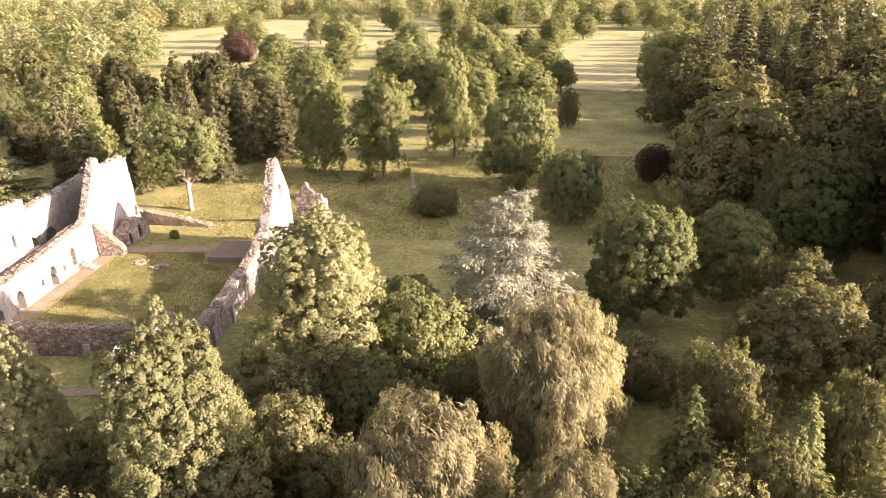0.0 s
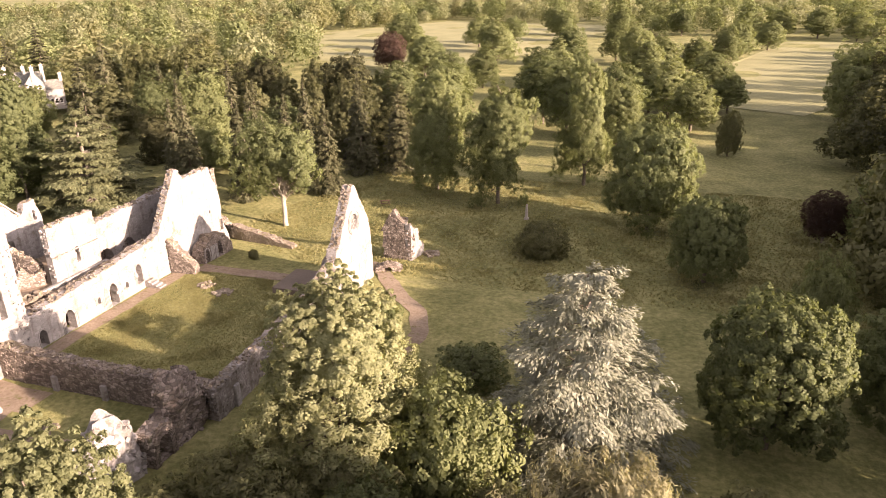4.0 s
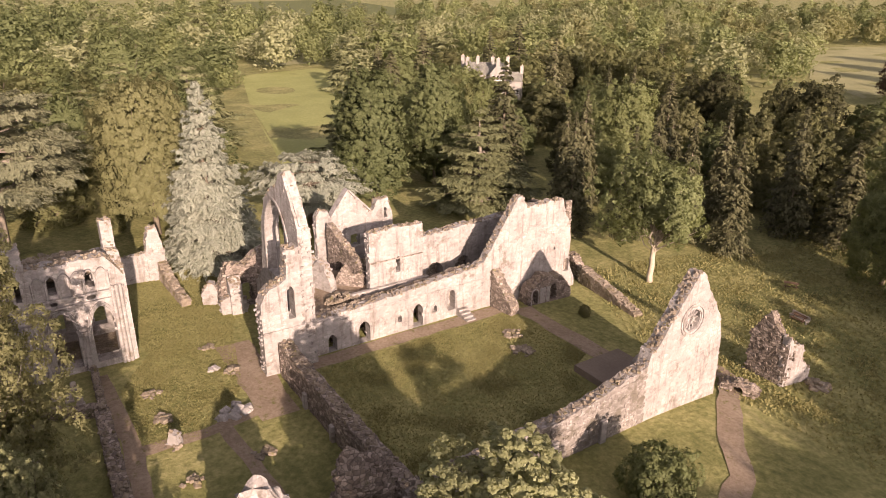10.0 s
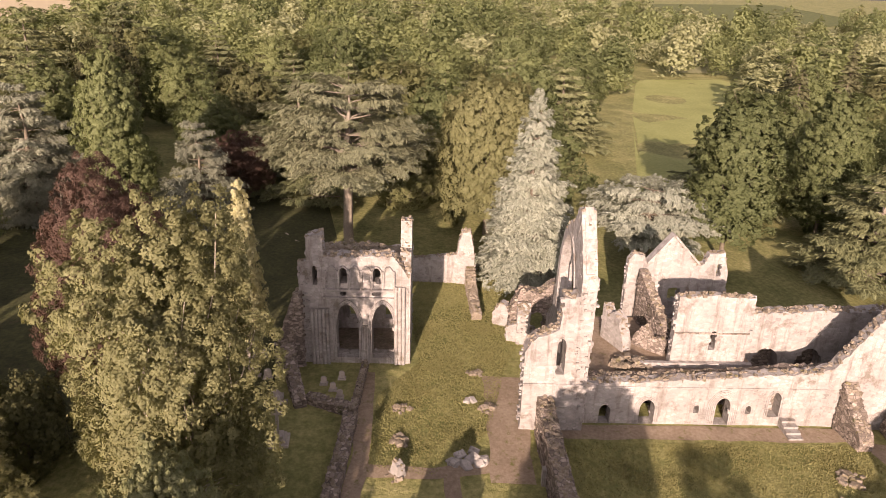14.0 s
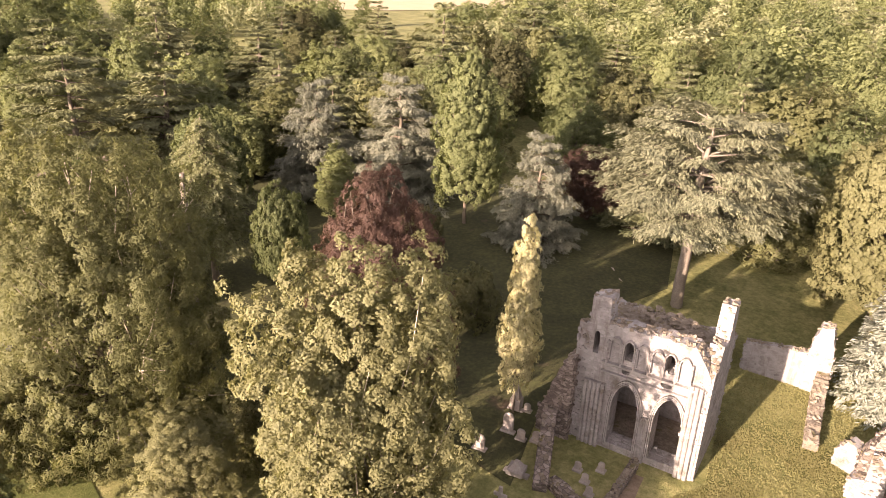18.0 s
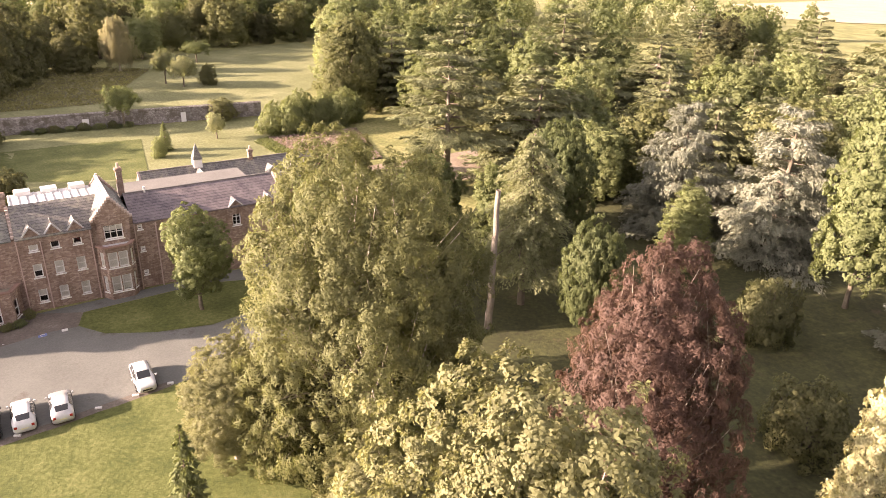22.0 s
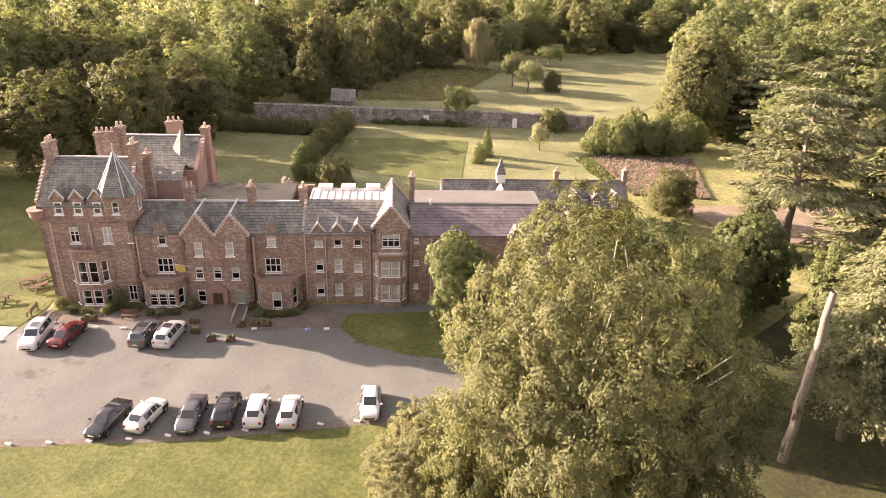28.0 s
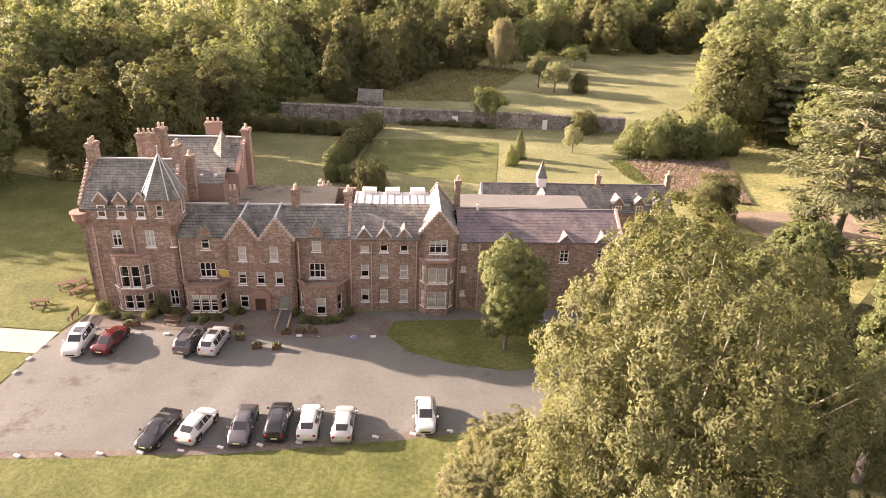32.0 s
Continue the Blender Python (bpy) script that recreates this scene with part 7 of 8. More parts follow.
plant("cypress", "cypress", -91.0, -8.0, 13.0, 3.4, "small green-gold cypress among dark trees")
plant("chestnut", "young_tree", -71.5, 0.0, 13.5, 3.6, "young leafy tree on shaded grass")
plant("sycamore", "small_tree", -40.5, 21.5, 10.5, 4.6, "low leafy tree beside the beech")
plant("spruce", "conifer", -30.6, 17.6, 13.0, 2.4, "young green conifer at the lawn's edge")
plant("chestnut", "tree", -47.5, -10.6, 19.3, 5.2, "green leafy tree behind the beech", variant=0)
plant("bush", "shrub", -58.0, -31.0, 8.0, 3.5, "tall shrub beside the outbuilding", "shrub", variant=1)
plant("yew", "yew", -64.0, -58.0, 8.0, 4.0, "dark yew beside the flower bank")
plant("spruce", "conifer", -72.0, -46.0, 10.0, 4.0, "feathery conifer beside the drive")
for x, y, h, r, v in ((26.8, 56.8, 13, 7.0, 0), (17.4, 47.9, 11, 3.8, 1), (18.3, 38.5, 10, 3.0, 0), (24.8, 42.4, 12, 3.4, 1), (34, 50, 13, 6, 0), (30, 66, 12, 5, 1), (40, 62, 14, 6, 0)):
    plant("yew", "yew", x, y, h, r, "dark yew with ragged boughs", group="yews by the wood", variant=v)
plant("spruce", "conifer", 14.0, 43.0, 9.5, 3.0, "yellow-green conifer among yews")
plant("spruce", "conifer", 20.5, 40.0, 11.0, 2.8, "yellow-green conifer among yews")
plant("bush", "shrub", -7.2, 58.0, 10.5, 5.8, "leafy tall shrub beside the birches", "shrub", variant=1)
for x, y, h, r, v in ((-17.9, 48.1, 7, 4.6, 2), (-10.3, 48.6, 8, 4.5, 0), (-2.0, 52, 7, 3.8, 2), (-12, 40, 6, 4, 2), (-8, 57, 7, 3.5, 0), (-25, 47, 5, 3.5, 2), (8, 54, 6, 4, 2), (10, 37, 7, 3.5, 0), (-14, 30, 8, 5, 2), (-27, 30, 9, 5, 2), (0, 40, 6, 4, 2), (13, 57, 6, 4, 2), (11, 29, 8, 4, 0), (-22, 52, 6, 4.4, 2), (-13, 53, 7, 4.2, 2), (-24, 44, 6, 4, 0), (-16, 43, 8, 4.6, 2), (-7, 46, 8, 4, 2), (-29, 41, 7, 4, 2), (-33, 33, 8, 4.4, 2), (20, 52, 7, 4, 2), (14, 36, 8, 4, 2), (25, 35, 9, 4.4, 2), (6, 38, 7, 4, 2), (-50, 20, 8, 4.5, 2), (-33, 27, 7, 4, 2), (-52, 30, 5, 3, 2), (-78, 22, 7, 4, 2), (-88, 8, 8, 4, 2)):
    plant("bush", "shrub", x, y, h, r, "dark undergrowth shrub between the trees", "shrub", "undergrowth shrubs", v)
plant("bush", "shrub", -22.4, 78.6, 5.5, 3.4, "dense green shrub by the path", "shrub", variant=0)
plant("bush", "round_bush", -10.4, 111.2, 6.0, 4.5, "dark round yew bush on grass", "bush", variant=2)
plant("bush", "low_bush", -49.5, 97.0, 1.6, 0.9, "small clipped bush by the path", "bush", variant=2)
plant("bush", "shrub", -10.5, 74.0, 4.0, 4.0, "low shrub beside the path", "shrub", variant=0)
plant("copper", "copper_tree", 28.9, 128.4, 8.6, 4.2, "red-leaved small tree by the wood")
plant("copper", "copper_beech", -112.4, 304.0, 16.4, 8.6, "purple beech far across the park")
plant("copper", "copper_beech", -118.0, 20.0, 12.0, 6.0, "dark purple beech behind the cedar")
plant("chestnut", "wood_edge_tree", 36.3, 123.2, 15.6, 6.6, "broad tree at the wood's edge", variant=1)
plant("chestnut", "wood_edge_tree", 46.1, 121.7, 16.3, 6.0, "broad tree at the wood's edge", variant=0)
plant("fir", "spruce", -55.1, 147.2, 21.0, 4.4, "dark spruce behind the oak", group="dark spruces")
plant("fir", "spruce", -47.5, 149.6, 17.0, 4.2, "dark spruce behind the oak", group="dark spruces")
for x, y, h in ((-74, 117, 20), (-80, 121, 19), (-68, 124, 18), (-62, 130, 19), (-55, 132, 18), (-72, 134, 20), (-85, 130, 21), (-64, 141, 20), (-78, 145, 19)):
    plant("fir", "spruce", x, y, h, 3.6, "dark spruce behind the ruins", group="dark spruces")
for x, y, h, r in ((-69.4, 319.6, 21.7, 10.2), (-70.6, 480, 19.4, 9.4), (-31.9, 281, 14, 7.8), (-1.4, 228, 15.8, 7.3), (8.5, 227, 12.3, 8.1), (-20, 195, 20, 8), (10, 205, 14, 7), (-35, 240, 18, 8), (-60, 225, 18, 8), (-40, 330, 17, 9), (-5, 270, 18, 9), (-90, 285, 17, 8), (20, 232, 12, 6), (-60, 262, 15, 7), (0, 300, 17, 8), (12, 312, 15, 8), (-12, 335, 18, 9), (24, 345, 16, 8), (-22, 352, 17, 8), (-90, 292, 16, 8), (-35, 267, 17, 8), (4, 218, 17, 8.5), (-28, 206, 19, 8), (-84, 376, 16, 9), (-8, 188, 20, 7.5), (-48, 182, 20, 8), (16, 262, 15, 8), (-66, 196, 18, 8)):
    plant("far_lime", "park_tree", x, y, h, r, "broad park tree on sunlit grass", group="park trees")
for x, y, h, r in ((30, 372, 17, 9), (-100, 402, 18, 9), (-85, 422, 16, 8), (-140, 384, 17, 9), (-60, 442, 18, 9), (60, 484, 17, 9), (78, 472, 18, 9), (95, 458, 16, 8), (46, 405, 15, 8), (-120, 350, 18, 9), (-150, 420, 18, 10), (-30, 470, 18, 10), (5, 480, 17, 9)):
    plant("far_lime", "park_tree", x, y, h, r, "broad park tree on sunlit grass", group="park trees")
for i, (x, y) in enumerate([(-70, 156), (-64, 157), (-58, 157), (-52, 158), (-81, 178), (-73, 179), (-66, 180), (-59, 178), (-85, 206), (-75, 207), (-100, 194), (-97, 208)]):
    plant("wood_dark", "park_tree", x, y, 14.0 + 1.7 * (i % 3), 5.6 + 0.6 * (i % 2), "dark dense tree between the limes", group="dark park trees", variant=1)
plant("yew", "small_tree", 17.8, 180.6, 10.7, 3.3, "small dark tree on the grass strip")
# garden behind the hotel
plant("orchard", "orchard_tree", -29.4, -102.6, 9.4, 4.2, "small spreading tree before the garden wall", variant=0)
plant("orchard", "orchard_tree", -44.6, -141.4, 8.6, 4.4, "grey-leaved small tree in the meadow", variant=1)
plant("orchard", "orchard_tree", -40.6, -147.0, 9.6, 3.6, "pale-topped small tree in the meadow", variant=1)
plant("bush", "orchard_tree", -50.8, -142.6, 6.0, 2.6, "small dark tree in the meadow", variant=2)
plant("orchard", "orchard_tree", -51.8, -178.6, 7.2, 5.0, "small round tree in the meadow", variant=0)
plant("weeping_birch", "meadow_birch", -30.0, -168.0, 16.0, 5.2, "tall pale birch before the wood", variant=0)
plant("bush", "shrub", -49.0, -104.2, 4.9, 3.6, "dark shrub against the garden wall", "shrub", variant=2)
plant("orchard", "young_tree", -45.7, -88.4, 5.6, 2.5, "young tree on the garden lawn", variant=1)
plant("spruce", "young_conifer", -35.9, -82.6, 5.6, 1.6, "young conifer on the garden lawn")
plant("bush", "young_shrub", -34.6, -78.6, 3.8, 1.5, "young bushy tree on the garden lawn", variant=1)
for x, y, h, r in ((7.0, -121.0, 15.0, 6.5), (0.0, -137.0, 19.0, 7.0), (-4.5, -150.0, 20.0, 7.0), (-8.0, -164.0, 19.0, 6.8), (9.0, -140.0, 22.0, 8.0), (-12.0, -180.0, 17.0, 6.2)):
    plant("wood_dark", "wood_edge_tree", x, y, h, r, "dark dense tree beside the meadow", group="trees beside the meadow", variant=1)
plant("bush", "round_yew", -13.2, -59.5, 6.0, 3.5, "dark round yew behind the hotel", "bush", variant=2)
for i in range(7):
    plant("bush", "laurel", -57.5 - 2.9 * i, -89.4 + 1.9 * (i % 2) - 0.9 * i, 6.6 + 0.9 * (i % 3), 3.9, "tall grey-green laurel thicket", "shrub", "laurels", 1)
for i in range(12):
    a = i / 11
    plant("small_bush", "hedge_bush", -5.0 - 1.5 * a, -72.0 - 24 * a, 4.2, 2.6, "bushy dark hedge across the garden", "hedge", "garden hedge", 2 if i % 3 else 0)
for i in range(9):
    plant("small_bush", "hedge_bush", 16.0 - 2.6 * i, -90.5, 3.2, 2.2, "dark clipped garden hedge", "hedge", "garden hedge", 2)
for i in range(3):
    plant("small_bush", "pale_shrub", -6.0 - 2.2 * i, -64.5, 3.2, 1.8, "pale flowering shrub behind the hotel", "shrub", "pale shrubs", 1)



# ---- cars ----
def paint(name, c, rough=0.25, metal=0.0):
    m, n, l, b = shader(name)
    p = place_of(n)
    d = noise_node(n, l, p, 6.0, 4)
    r = ramp(n, [(0.35, tuple(v * 0.92 for v in c)), (0.65, c)])
    l.new(d.outputs[0], r.inputs[0])
    l.new(r.outputs[0], b.inputs["Base Color"])
    b.inputs["Roughness"].default_value, b.inputs["Metallic"].default_value = rough, metal
    b.inputs["Coat Weight"].default_value = 0.6
    return m


CAR_GLASS = paint("car_glass", (0.035, 0.037, 0.04), 0.06)
RUBBER = surface("tyre_rubber", [(0.3, (0.02, 0.02, 0.02)), (0.7, (0.045, 0.043, 0.04))], 2, 20, 0.9, 0.2, 0.005)
ALLOY = paint("alloy", (0.6, 0.58, 0.56), 0.3, 0.6)
LAMP_WHITE, LAMP_RED = paint("lamp_clear", (0.75, 0.74, 0.7), 0.1), paint("lamp_red", (0.35, 0.02, 0.015), 0.15)
PLATE = paint("plate", (0.75, 0.7, 0.45), 0.5)


def wheel_meshes():
    out = []
    for name, r0, r1, w, mat in (("tyre", 0.34, 0.23, 0.22, RUBBER), ("rim", 0.225, 0.06, 0.2, ALLOY)):
        bm = bmesh.new()
        n = 16
        prof = [(r1, -w / 2), (r0 - 0.03, -w / 2), (r0, -w / 2 + 0.04), (r0, w / 2 - 0.04), (r0 - 0.03, w / 2), (r1, w / 2)]
        rings = [[bm.verts.new((r * math.cos(2 * math.pi * k / n), y, r * math.sin(2 * math.pi * k / n))) for r, y in prof] for k in range(n)]
        for k in range(n):
            a, b = rings[k], rings[(k + 1) % n]
            for i in range(len(prof)):
                j = (i + 1) % len(prof)
                bm.faces.new((a[i], a[j], b[j], b[i]))
        bmesh.ops.recalc_face_normals(bm, faces=bm.faces[:])
        me = bpy.data.meshes.new(name)
        bm.to_mesh(me)
        bm.free()
        me.materials.append(mat)
        out.append(me)
    return out


TYRE, RIM = wheel_meshes()
STYLES = {
    # stations along the length: (x, half width low, half width belt, bonnet or belt height, roof half width, roof height)
    "hatch": (4.2, [(-2.1, 0.7, 0.66, 0.78, 0, 0), (-1.95, 0.84, 0.8, 0.92, 0, 0), (-1.75, 0.86, 0.83, 0.98, 0.5, 1.12), (-1.25, 0.88, 0.85, 0.98, 0.58, 1.45), (-0.3, 0.88, 0.86, 0.97, 0.62, 1.5), (0.35, 0.88, 0.86, 0.96, 0.6, 1.44), (1.05, 0.88, 0.84, 0.93, 0.6, 0.98), (1.7, 0.85, 0.78, 0.84, 0, 0), (2.0, 0.78, 0.68, 0.72, 0, 0), (2.1, 0.6, 0.55, 0.62, 0, 0)]),
    "suv": (4.5, [(-2.25, 0.75, 0.72, 0.9, 0, 0), (-2.15, 0.88, 0.85, 1.05, 0.5, 1.15), (-1.85, 0.91, 0.88, 1.08, 0.6, 1.6), (-1.2, 0.92, 0.9, 1.08, 0.66, 1.68), (-0.2, 0.92, 0.9, 1.07, 0.67, 1.7), (0.45, 0.92, 0.9, 1.06, 0.64, 1.6), (1.05, 0.92, 0.88, 1.04, 0.64, 1.1), (1.8, 0.9, 0.82, 0.96, 0, 0), (2.15, 0.82, 0.72, 0.82, 0, 0), (2.25, 0.65, 0.6, 0.7, 0, 0)]),
    "saloon": (4.6, [(-2.3, 0.72, 0.66, 0.85, 0, 0), (-2.15, 0.85, 0.8, 0.95, 0, 0), (-1.55, 0.88, 0.84, 0.97, 0.5, 1.0), (-0.8, 0.89, 0.86, 0.95, 0.56, 1.38), (-0.1, 0.89, 0.86, 0.94, 0.58, 1.42), (0.5, 0.89, 0.86, 0.93, 0.56, 1.34), (1.15, 0.89, 0.84, 0.9, 0.58, 0.94), (1.85, 0.86, 0.78, 0.82, 0, 0), (2.2, 0.78, 0.68, 0.7, 0, 0), (2.3, 0.6, 0.55, 0.6, 0, 0)]),
}


def car(x, y, heading, style, colour, label, estate_rails=False):
    """heading: the way the front points, in degrees."""
    ln, st = STYLES[style]
    ob = thing("car", pose(x, y, height(x, y) + 0.06, 0, 0, heading), label, "car", "parked cars")
    bm = bmesh.new()
    rings = []
    for i, (sx, wl, wb, hb, wr, hr) in enumerate(st):
        if not wr:
            wr, hr = wb * 0.75, hb + 0.03
        ring = [(-wl * 0.92, 0.24), (-wl, 0.42), (-wb - 0.02, hb - 0.12), (-wb, hb), (-wr, hr - 0.03), (-wr * 0.55, hr), (wr * 0.55, hr), (wr, hr - 0.03), (wb, hb), (wb + 0.02, hb - 0.12), (wl, 0.42), (wl * 0.92, 0.24)]
        rings.append([bm.verts.new((sx, p[0], p[1])) for p in ring])
    for a, b in zip(rings, rings[1:]):
        for k in range(12):
            bm.faces.new((a[k], a[(k + 1) % 12], b[(k + 1) % 12], b[k]))
    bm.faces.new(rings[0])
    bm.faces.new(rings[-1][::-1])
    bmesh.ops.recalc_face_normals(bm, faces=bm.faces[:])
    body = part("body", bm, colour, ob)
    for p in body.data.polygons:
        p.use_smooth = True
    cab = [s for s in st if s[4]]
    # glass laid a little proud of the cabin
    def pane(name, quad):
        c = sum((Vector(q) for q in quad), Vector()) / 4
        n = (Vector(quad[1]) - Vector(quad[0])).cross(Vector(quad[2]) - Vector(quad[1])).normalized()
        if n.dot(c - Vector((c.x * 0.6, 0, 0.9))) < 0:
            n = -n
        b2 = bmesh.new()
        lo = [b2.verts.new(c + (Vector(q) - c) * 0.9 + n * 0.004) for q in quad]
        hi = [b2.verts.new(c + (Vector(q) - c) * 0.88 + n * 0.014) for q in quad]
        b2.faces.new(hi)
        for k in range(4):
            b2.faces.new((lo[k], lo[(k + 1) % 4], hi[(k + 1) % 4], hi[k]))
        bmesh.ops.recalc_face_normals(b2, faces=b2.faces[:])
        part(name, b2, CAR_GLASS, ob)
    f0, f1 = cab[-2], cab[-1]
    pane("windscreen", [(f1[0], -f1[4], f1[5]), (f1[0], f1[4], f1[5]), (f0[0], f0[4], f0[5] - 0.01), (f0[0], -f0[4], f0[5] - 0.01)])
    r0, r1 = cab[0], cab[1]
    pane("rear_window", [(r0[0], -r0[4], r0[5]), (r1[0], -r1[4], r1[5] - 0.01), (r1[0], r1[4], r1[5] - 0.01), (r0[0], r0[4], r0[5])])
    mids = cab[1:-1]
    for s in (-1, 1):
        for a, b in zip(mids, mids[1:]):
            pane("side_window", [(a[0], s * a[2], a[3] + 0.02), (b[0], s * b[2], b[3] + 0.02), (b[0], s * b[4], b[5] - 0.04), (a[0], s * a[4], a[5] - 0.04)])
        pane("quarter_window", [(mids[-1][0], s * mids[-1][2], mids[-1][3] + 0.02), (f1[0] - 0.1, s * f1[2], f1[3] + 0.02), (mids[-1][0] + 0.08, s * mids[-1][4], mids[-1][5] - 0.05), (mids[-1][0], s * mids[-1][4], mids[-1][5] - 0.05)])
        part("mirror", boxed(0.82, 0.98, s * 1.0 - 0.09, s * 1.0 + 0.09, st[6][3] + 0.02, st[6][3] + 0.18, 0.03), colour, ob)
        part("headlight", boxed(st[-2][0] - 0.3, st[-2][0] + 0.02, s * 0.58 - 0.14, s * 0.58 + 0.14, st[-2][3] - 0.16, st[-2][3] - 0.02, 0.03), LAMP_WHITE, ob)
        part("tail_light", boxed(st[0][0] - 0.02, st[0][0] + 0.16, s * 0.62 - 0.1, s * 0.62 + 0.12, st[0][3] - 0.14, st[0][3] + 0.06, 0.02), LAMP_RED, ob)
        for wx in (-ln * 0.29, ln * 0.31):
            t = share("wheel", TYRE, ob, pose(wx, s * 0.8, 0.33))
            share("rim", RIM, t)
            part("wheel_arch", boxed(wx - 0.4, wx + 0.4, s * 0.87 - 0.03, s * 0.87 + 0.03, 0.3, 0.72, 0.02), RUBBER, ob)
        if estate_rails:
            part("roof_rail", boxed(-1.6, 0.3, s * 0.6 - 0.025, s * 0.6 + 0.025, 1.66, 1.74), ALLOY, ob)
    for px in (st[0][0] - 0.015, st[-1][0] + 0.015):
        part("number_plate", boxed(px - 0.012, px + 0.012, -0.26, 0.26, 0.5, 0.61), PLATE, ob)
    part("grille", boxed(st[-1][0] - 0.03, st[-1][0] + 0.012, -0.4, 0.4, 0.34, 0.48), RUBBER, ob)
    if style != "saloon":
        part("sunroof", boxed(-0.7, 0.1, -0.38, 0.38, st[4][5] - 0.01, st[4][5] + 0.012), CAR_GLASS, ob) if style == "suv" else None
    return ob


WHITE_CAR, BLACK_CAR, GREY_CAR, RED_CAR, SILVER_CAR = paint("white_car_paint", (0.66, 0.65, 0.63)), paint("black_car_paint", (0.025, 0.025, 0.027), 0.2), paint("grey_car_paint", (0.13, 0.13, 0.14), 0.3, 0.4), paint("red_car_paint", (0.11, 0.014, 0.014)), paint("silver_car_paint", (0.62, 0.61, 0.6), 0.3, 0.3)
car(-7.4, -2.4, 84, "saloon", BLACK_CAR, "black saloon car parked nose to the lawn")
car(-10.3, -3.2, -98, "hatch", WHITE_CAR, "white estate car parked tail to the lawn")
car(-13.9, -3.7, 97, "saloon", GREY_CAR, "dark grey saloon car parked nose to the lawn")
car(-16.6, -4.6, -82, "suv", BLACK_CAR, "black sport utility car parked tail to the lawn")
car(-19.1, -4.9, -82, "hatch", WHITE_CAR, "white hatchback parked tail to the lawn")
car(-21.9, -5.1, -83, "hatch", SILVER_CAR, "pale silver hatchback parked tail to the lawn")
car(-28.4, -7.1, 98, "hatch", WHITE_CAR, "white hatchback parked alone at the lawn")
car(5.8, -13.2, 100, "suv", WHITE_CAR, "white crossover car parked facing the lawn")
car(3.0, -14.0, -90, "saloon", RED_CAR, "dark red car parked facing the hotel")
car(-4.4, -15.1, -90, "suv", GREY_CAR, "grey sport utility car parked facing the hotel", True)
car(-6.8, -15.3, -90, "suv", SILVER_CAR, "silver estate car with roof rails facing the hotel", True)

# ---- forecourt and garden things ----
KERB = surface("white_marker", [(0.3, (0.62, 0.6, 0.56)), (0.7, (0.8, 0.78, 0.74))], 2, 9, 0.8, 0.2, 0.01)
bm = boxed(-0.28, 0.28, -0.12, 0.12, -0.05, 0.16, 0.03)
MARK = bpy.data.meshes.new("marker_stone")
bm.to_mesh(MARK)
bm.free()
MARK.materials.append(KERB)
for i in range(12):
    a = i / 11
    x, y = 1.9 - 32.5 * a, 1.7 - 6.2 * a - 1.4 * a * a
    ob = new("marker_stone", MARK)
    ob.matrix_world = pose(x, y, height(x, y) + 0.06, 0, 0, -9 + SOIL.uniform(-6, 6))
    tagged(ob, "low white painted stone marking a parking bay", "marker stone", "marker stones")
for x, y, a in ((9.2, -12.6, 80), (9.1, -10.4, 85), (8.9, -8.2, 88), (8.0, -16.6, 10), (4.3, -15.9, 10), (1.5, -16.1, 10), (-1.3, -16.4, 10), (-14.3, -18.1, 10), (-21.6, -19.1, 10), (6.2, -16.4, 10)):
    ob = new("marker_stone", MARK)
    ob.matrix_world = pose(x, y, height(x, y) + 0.06, 0, 0, a)
    tagged(ob, "low white painted stone marking a parking bay", "marker stone", "marker stones")


def planter(x, y, turn, w=0.9):
    ob = thing("planter", pose(x, y, height(x, y) + 0.05, 0, 0, turn), "dark timber tub planter on the forecourt", "planter", "planters")
    part("tub", boxed(-w / 2, w / 2, -0.25, 0.25, 0, 0.45, 0.03), TIMBER, ob)
    bm = bmesh.new()
    for _ in range(14):
        s = SOIL.uniform(0.08, 0.16)
        bmesh.ops.create_icosphere(bm, subdivisions=1, radius=s, matrix=pose(SOIL.uniform(-w * 0.4, w * 0.4), SOIL.uniform(-0.18, 0.18), 0.5 + SOIL.uniform(0, 0.14)))
    part("plant_tuft", bm, LEAF["oak"], ob)


for x, y, t in ((-10.9, -15.4, 20), (-12.8, -15.6, 20), (2.8, -17.4, 9), (-12.9, -18.3, 5), (-14.2, -18.8, 5), (-15.4, -18.9, 5), (-7.9, -18.4, 0), (-8.8, -16.6, 0)):
    planter(x, y, t, 0.9 if x < 2 else 1.6)


def bench(x, y, turn, label="dark timber bench before the hotel"):
    ob = thing("bench", pose(x, y, height(x, y) + 0.05, 0, 0, turn), label, "bench", "benches")
    for i in range(4):
        part("seat_slat", boxed(-0.8, 0.8, -0.25 + 0.13 * i, -0.14 + 0.13 * i, 0.42, 0.46), TIMBER, ob)
    for i in range(3):
        part("back_slat", boxed(-0.8, 0.8, 0.27, 0.3, 0.55 + 0.14 * i, 0.65 + 0.14 * i), TIMBER, ob)
    for sx in (-0.72, 0.72):
        for sy in (-0.2, 0.26):
            part("leg", boxed(sx - 0.04, sx + 0.04, sy - 0.04, sy + 0.04, 0, 0.42 if sy < 0 else 0.95), TIMBER, ob)


bench(-1.0, -18.4, 188)
bench(9.4, -18.0, 100)


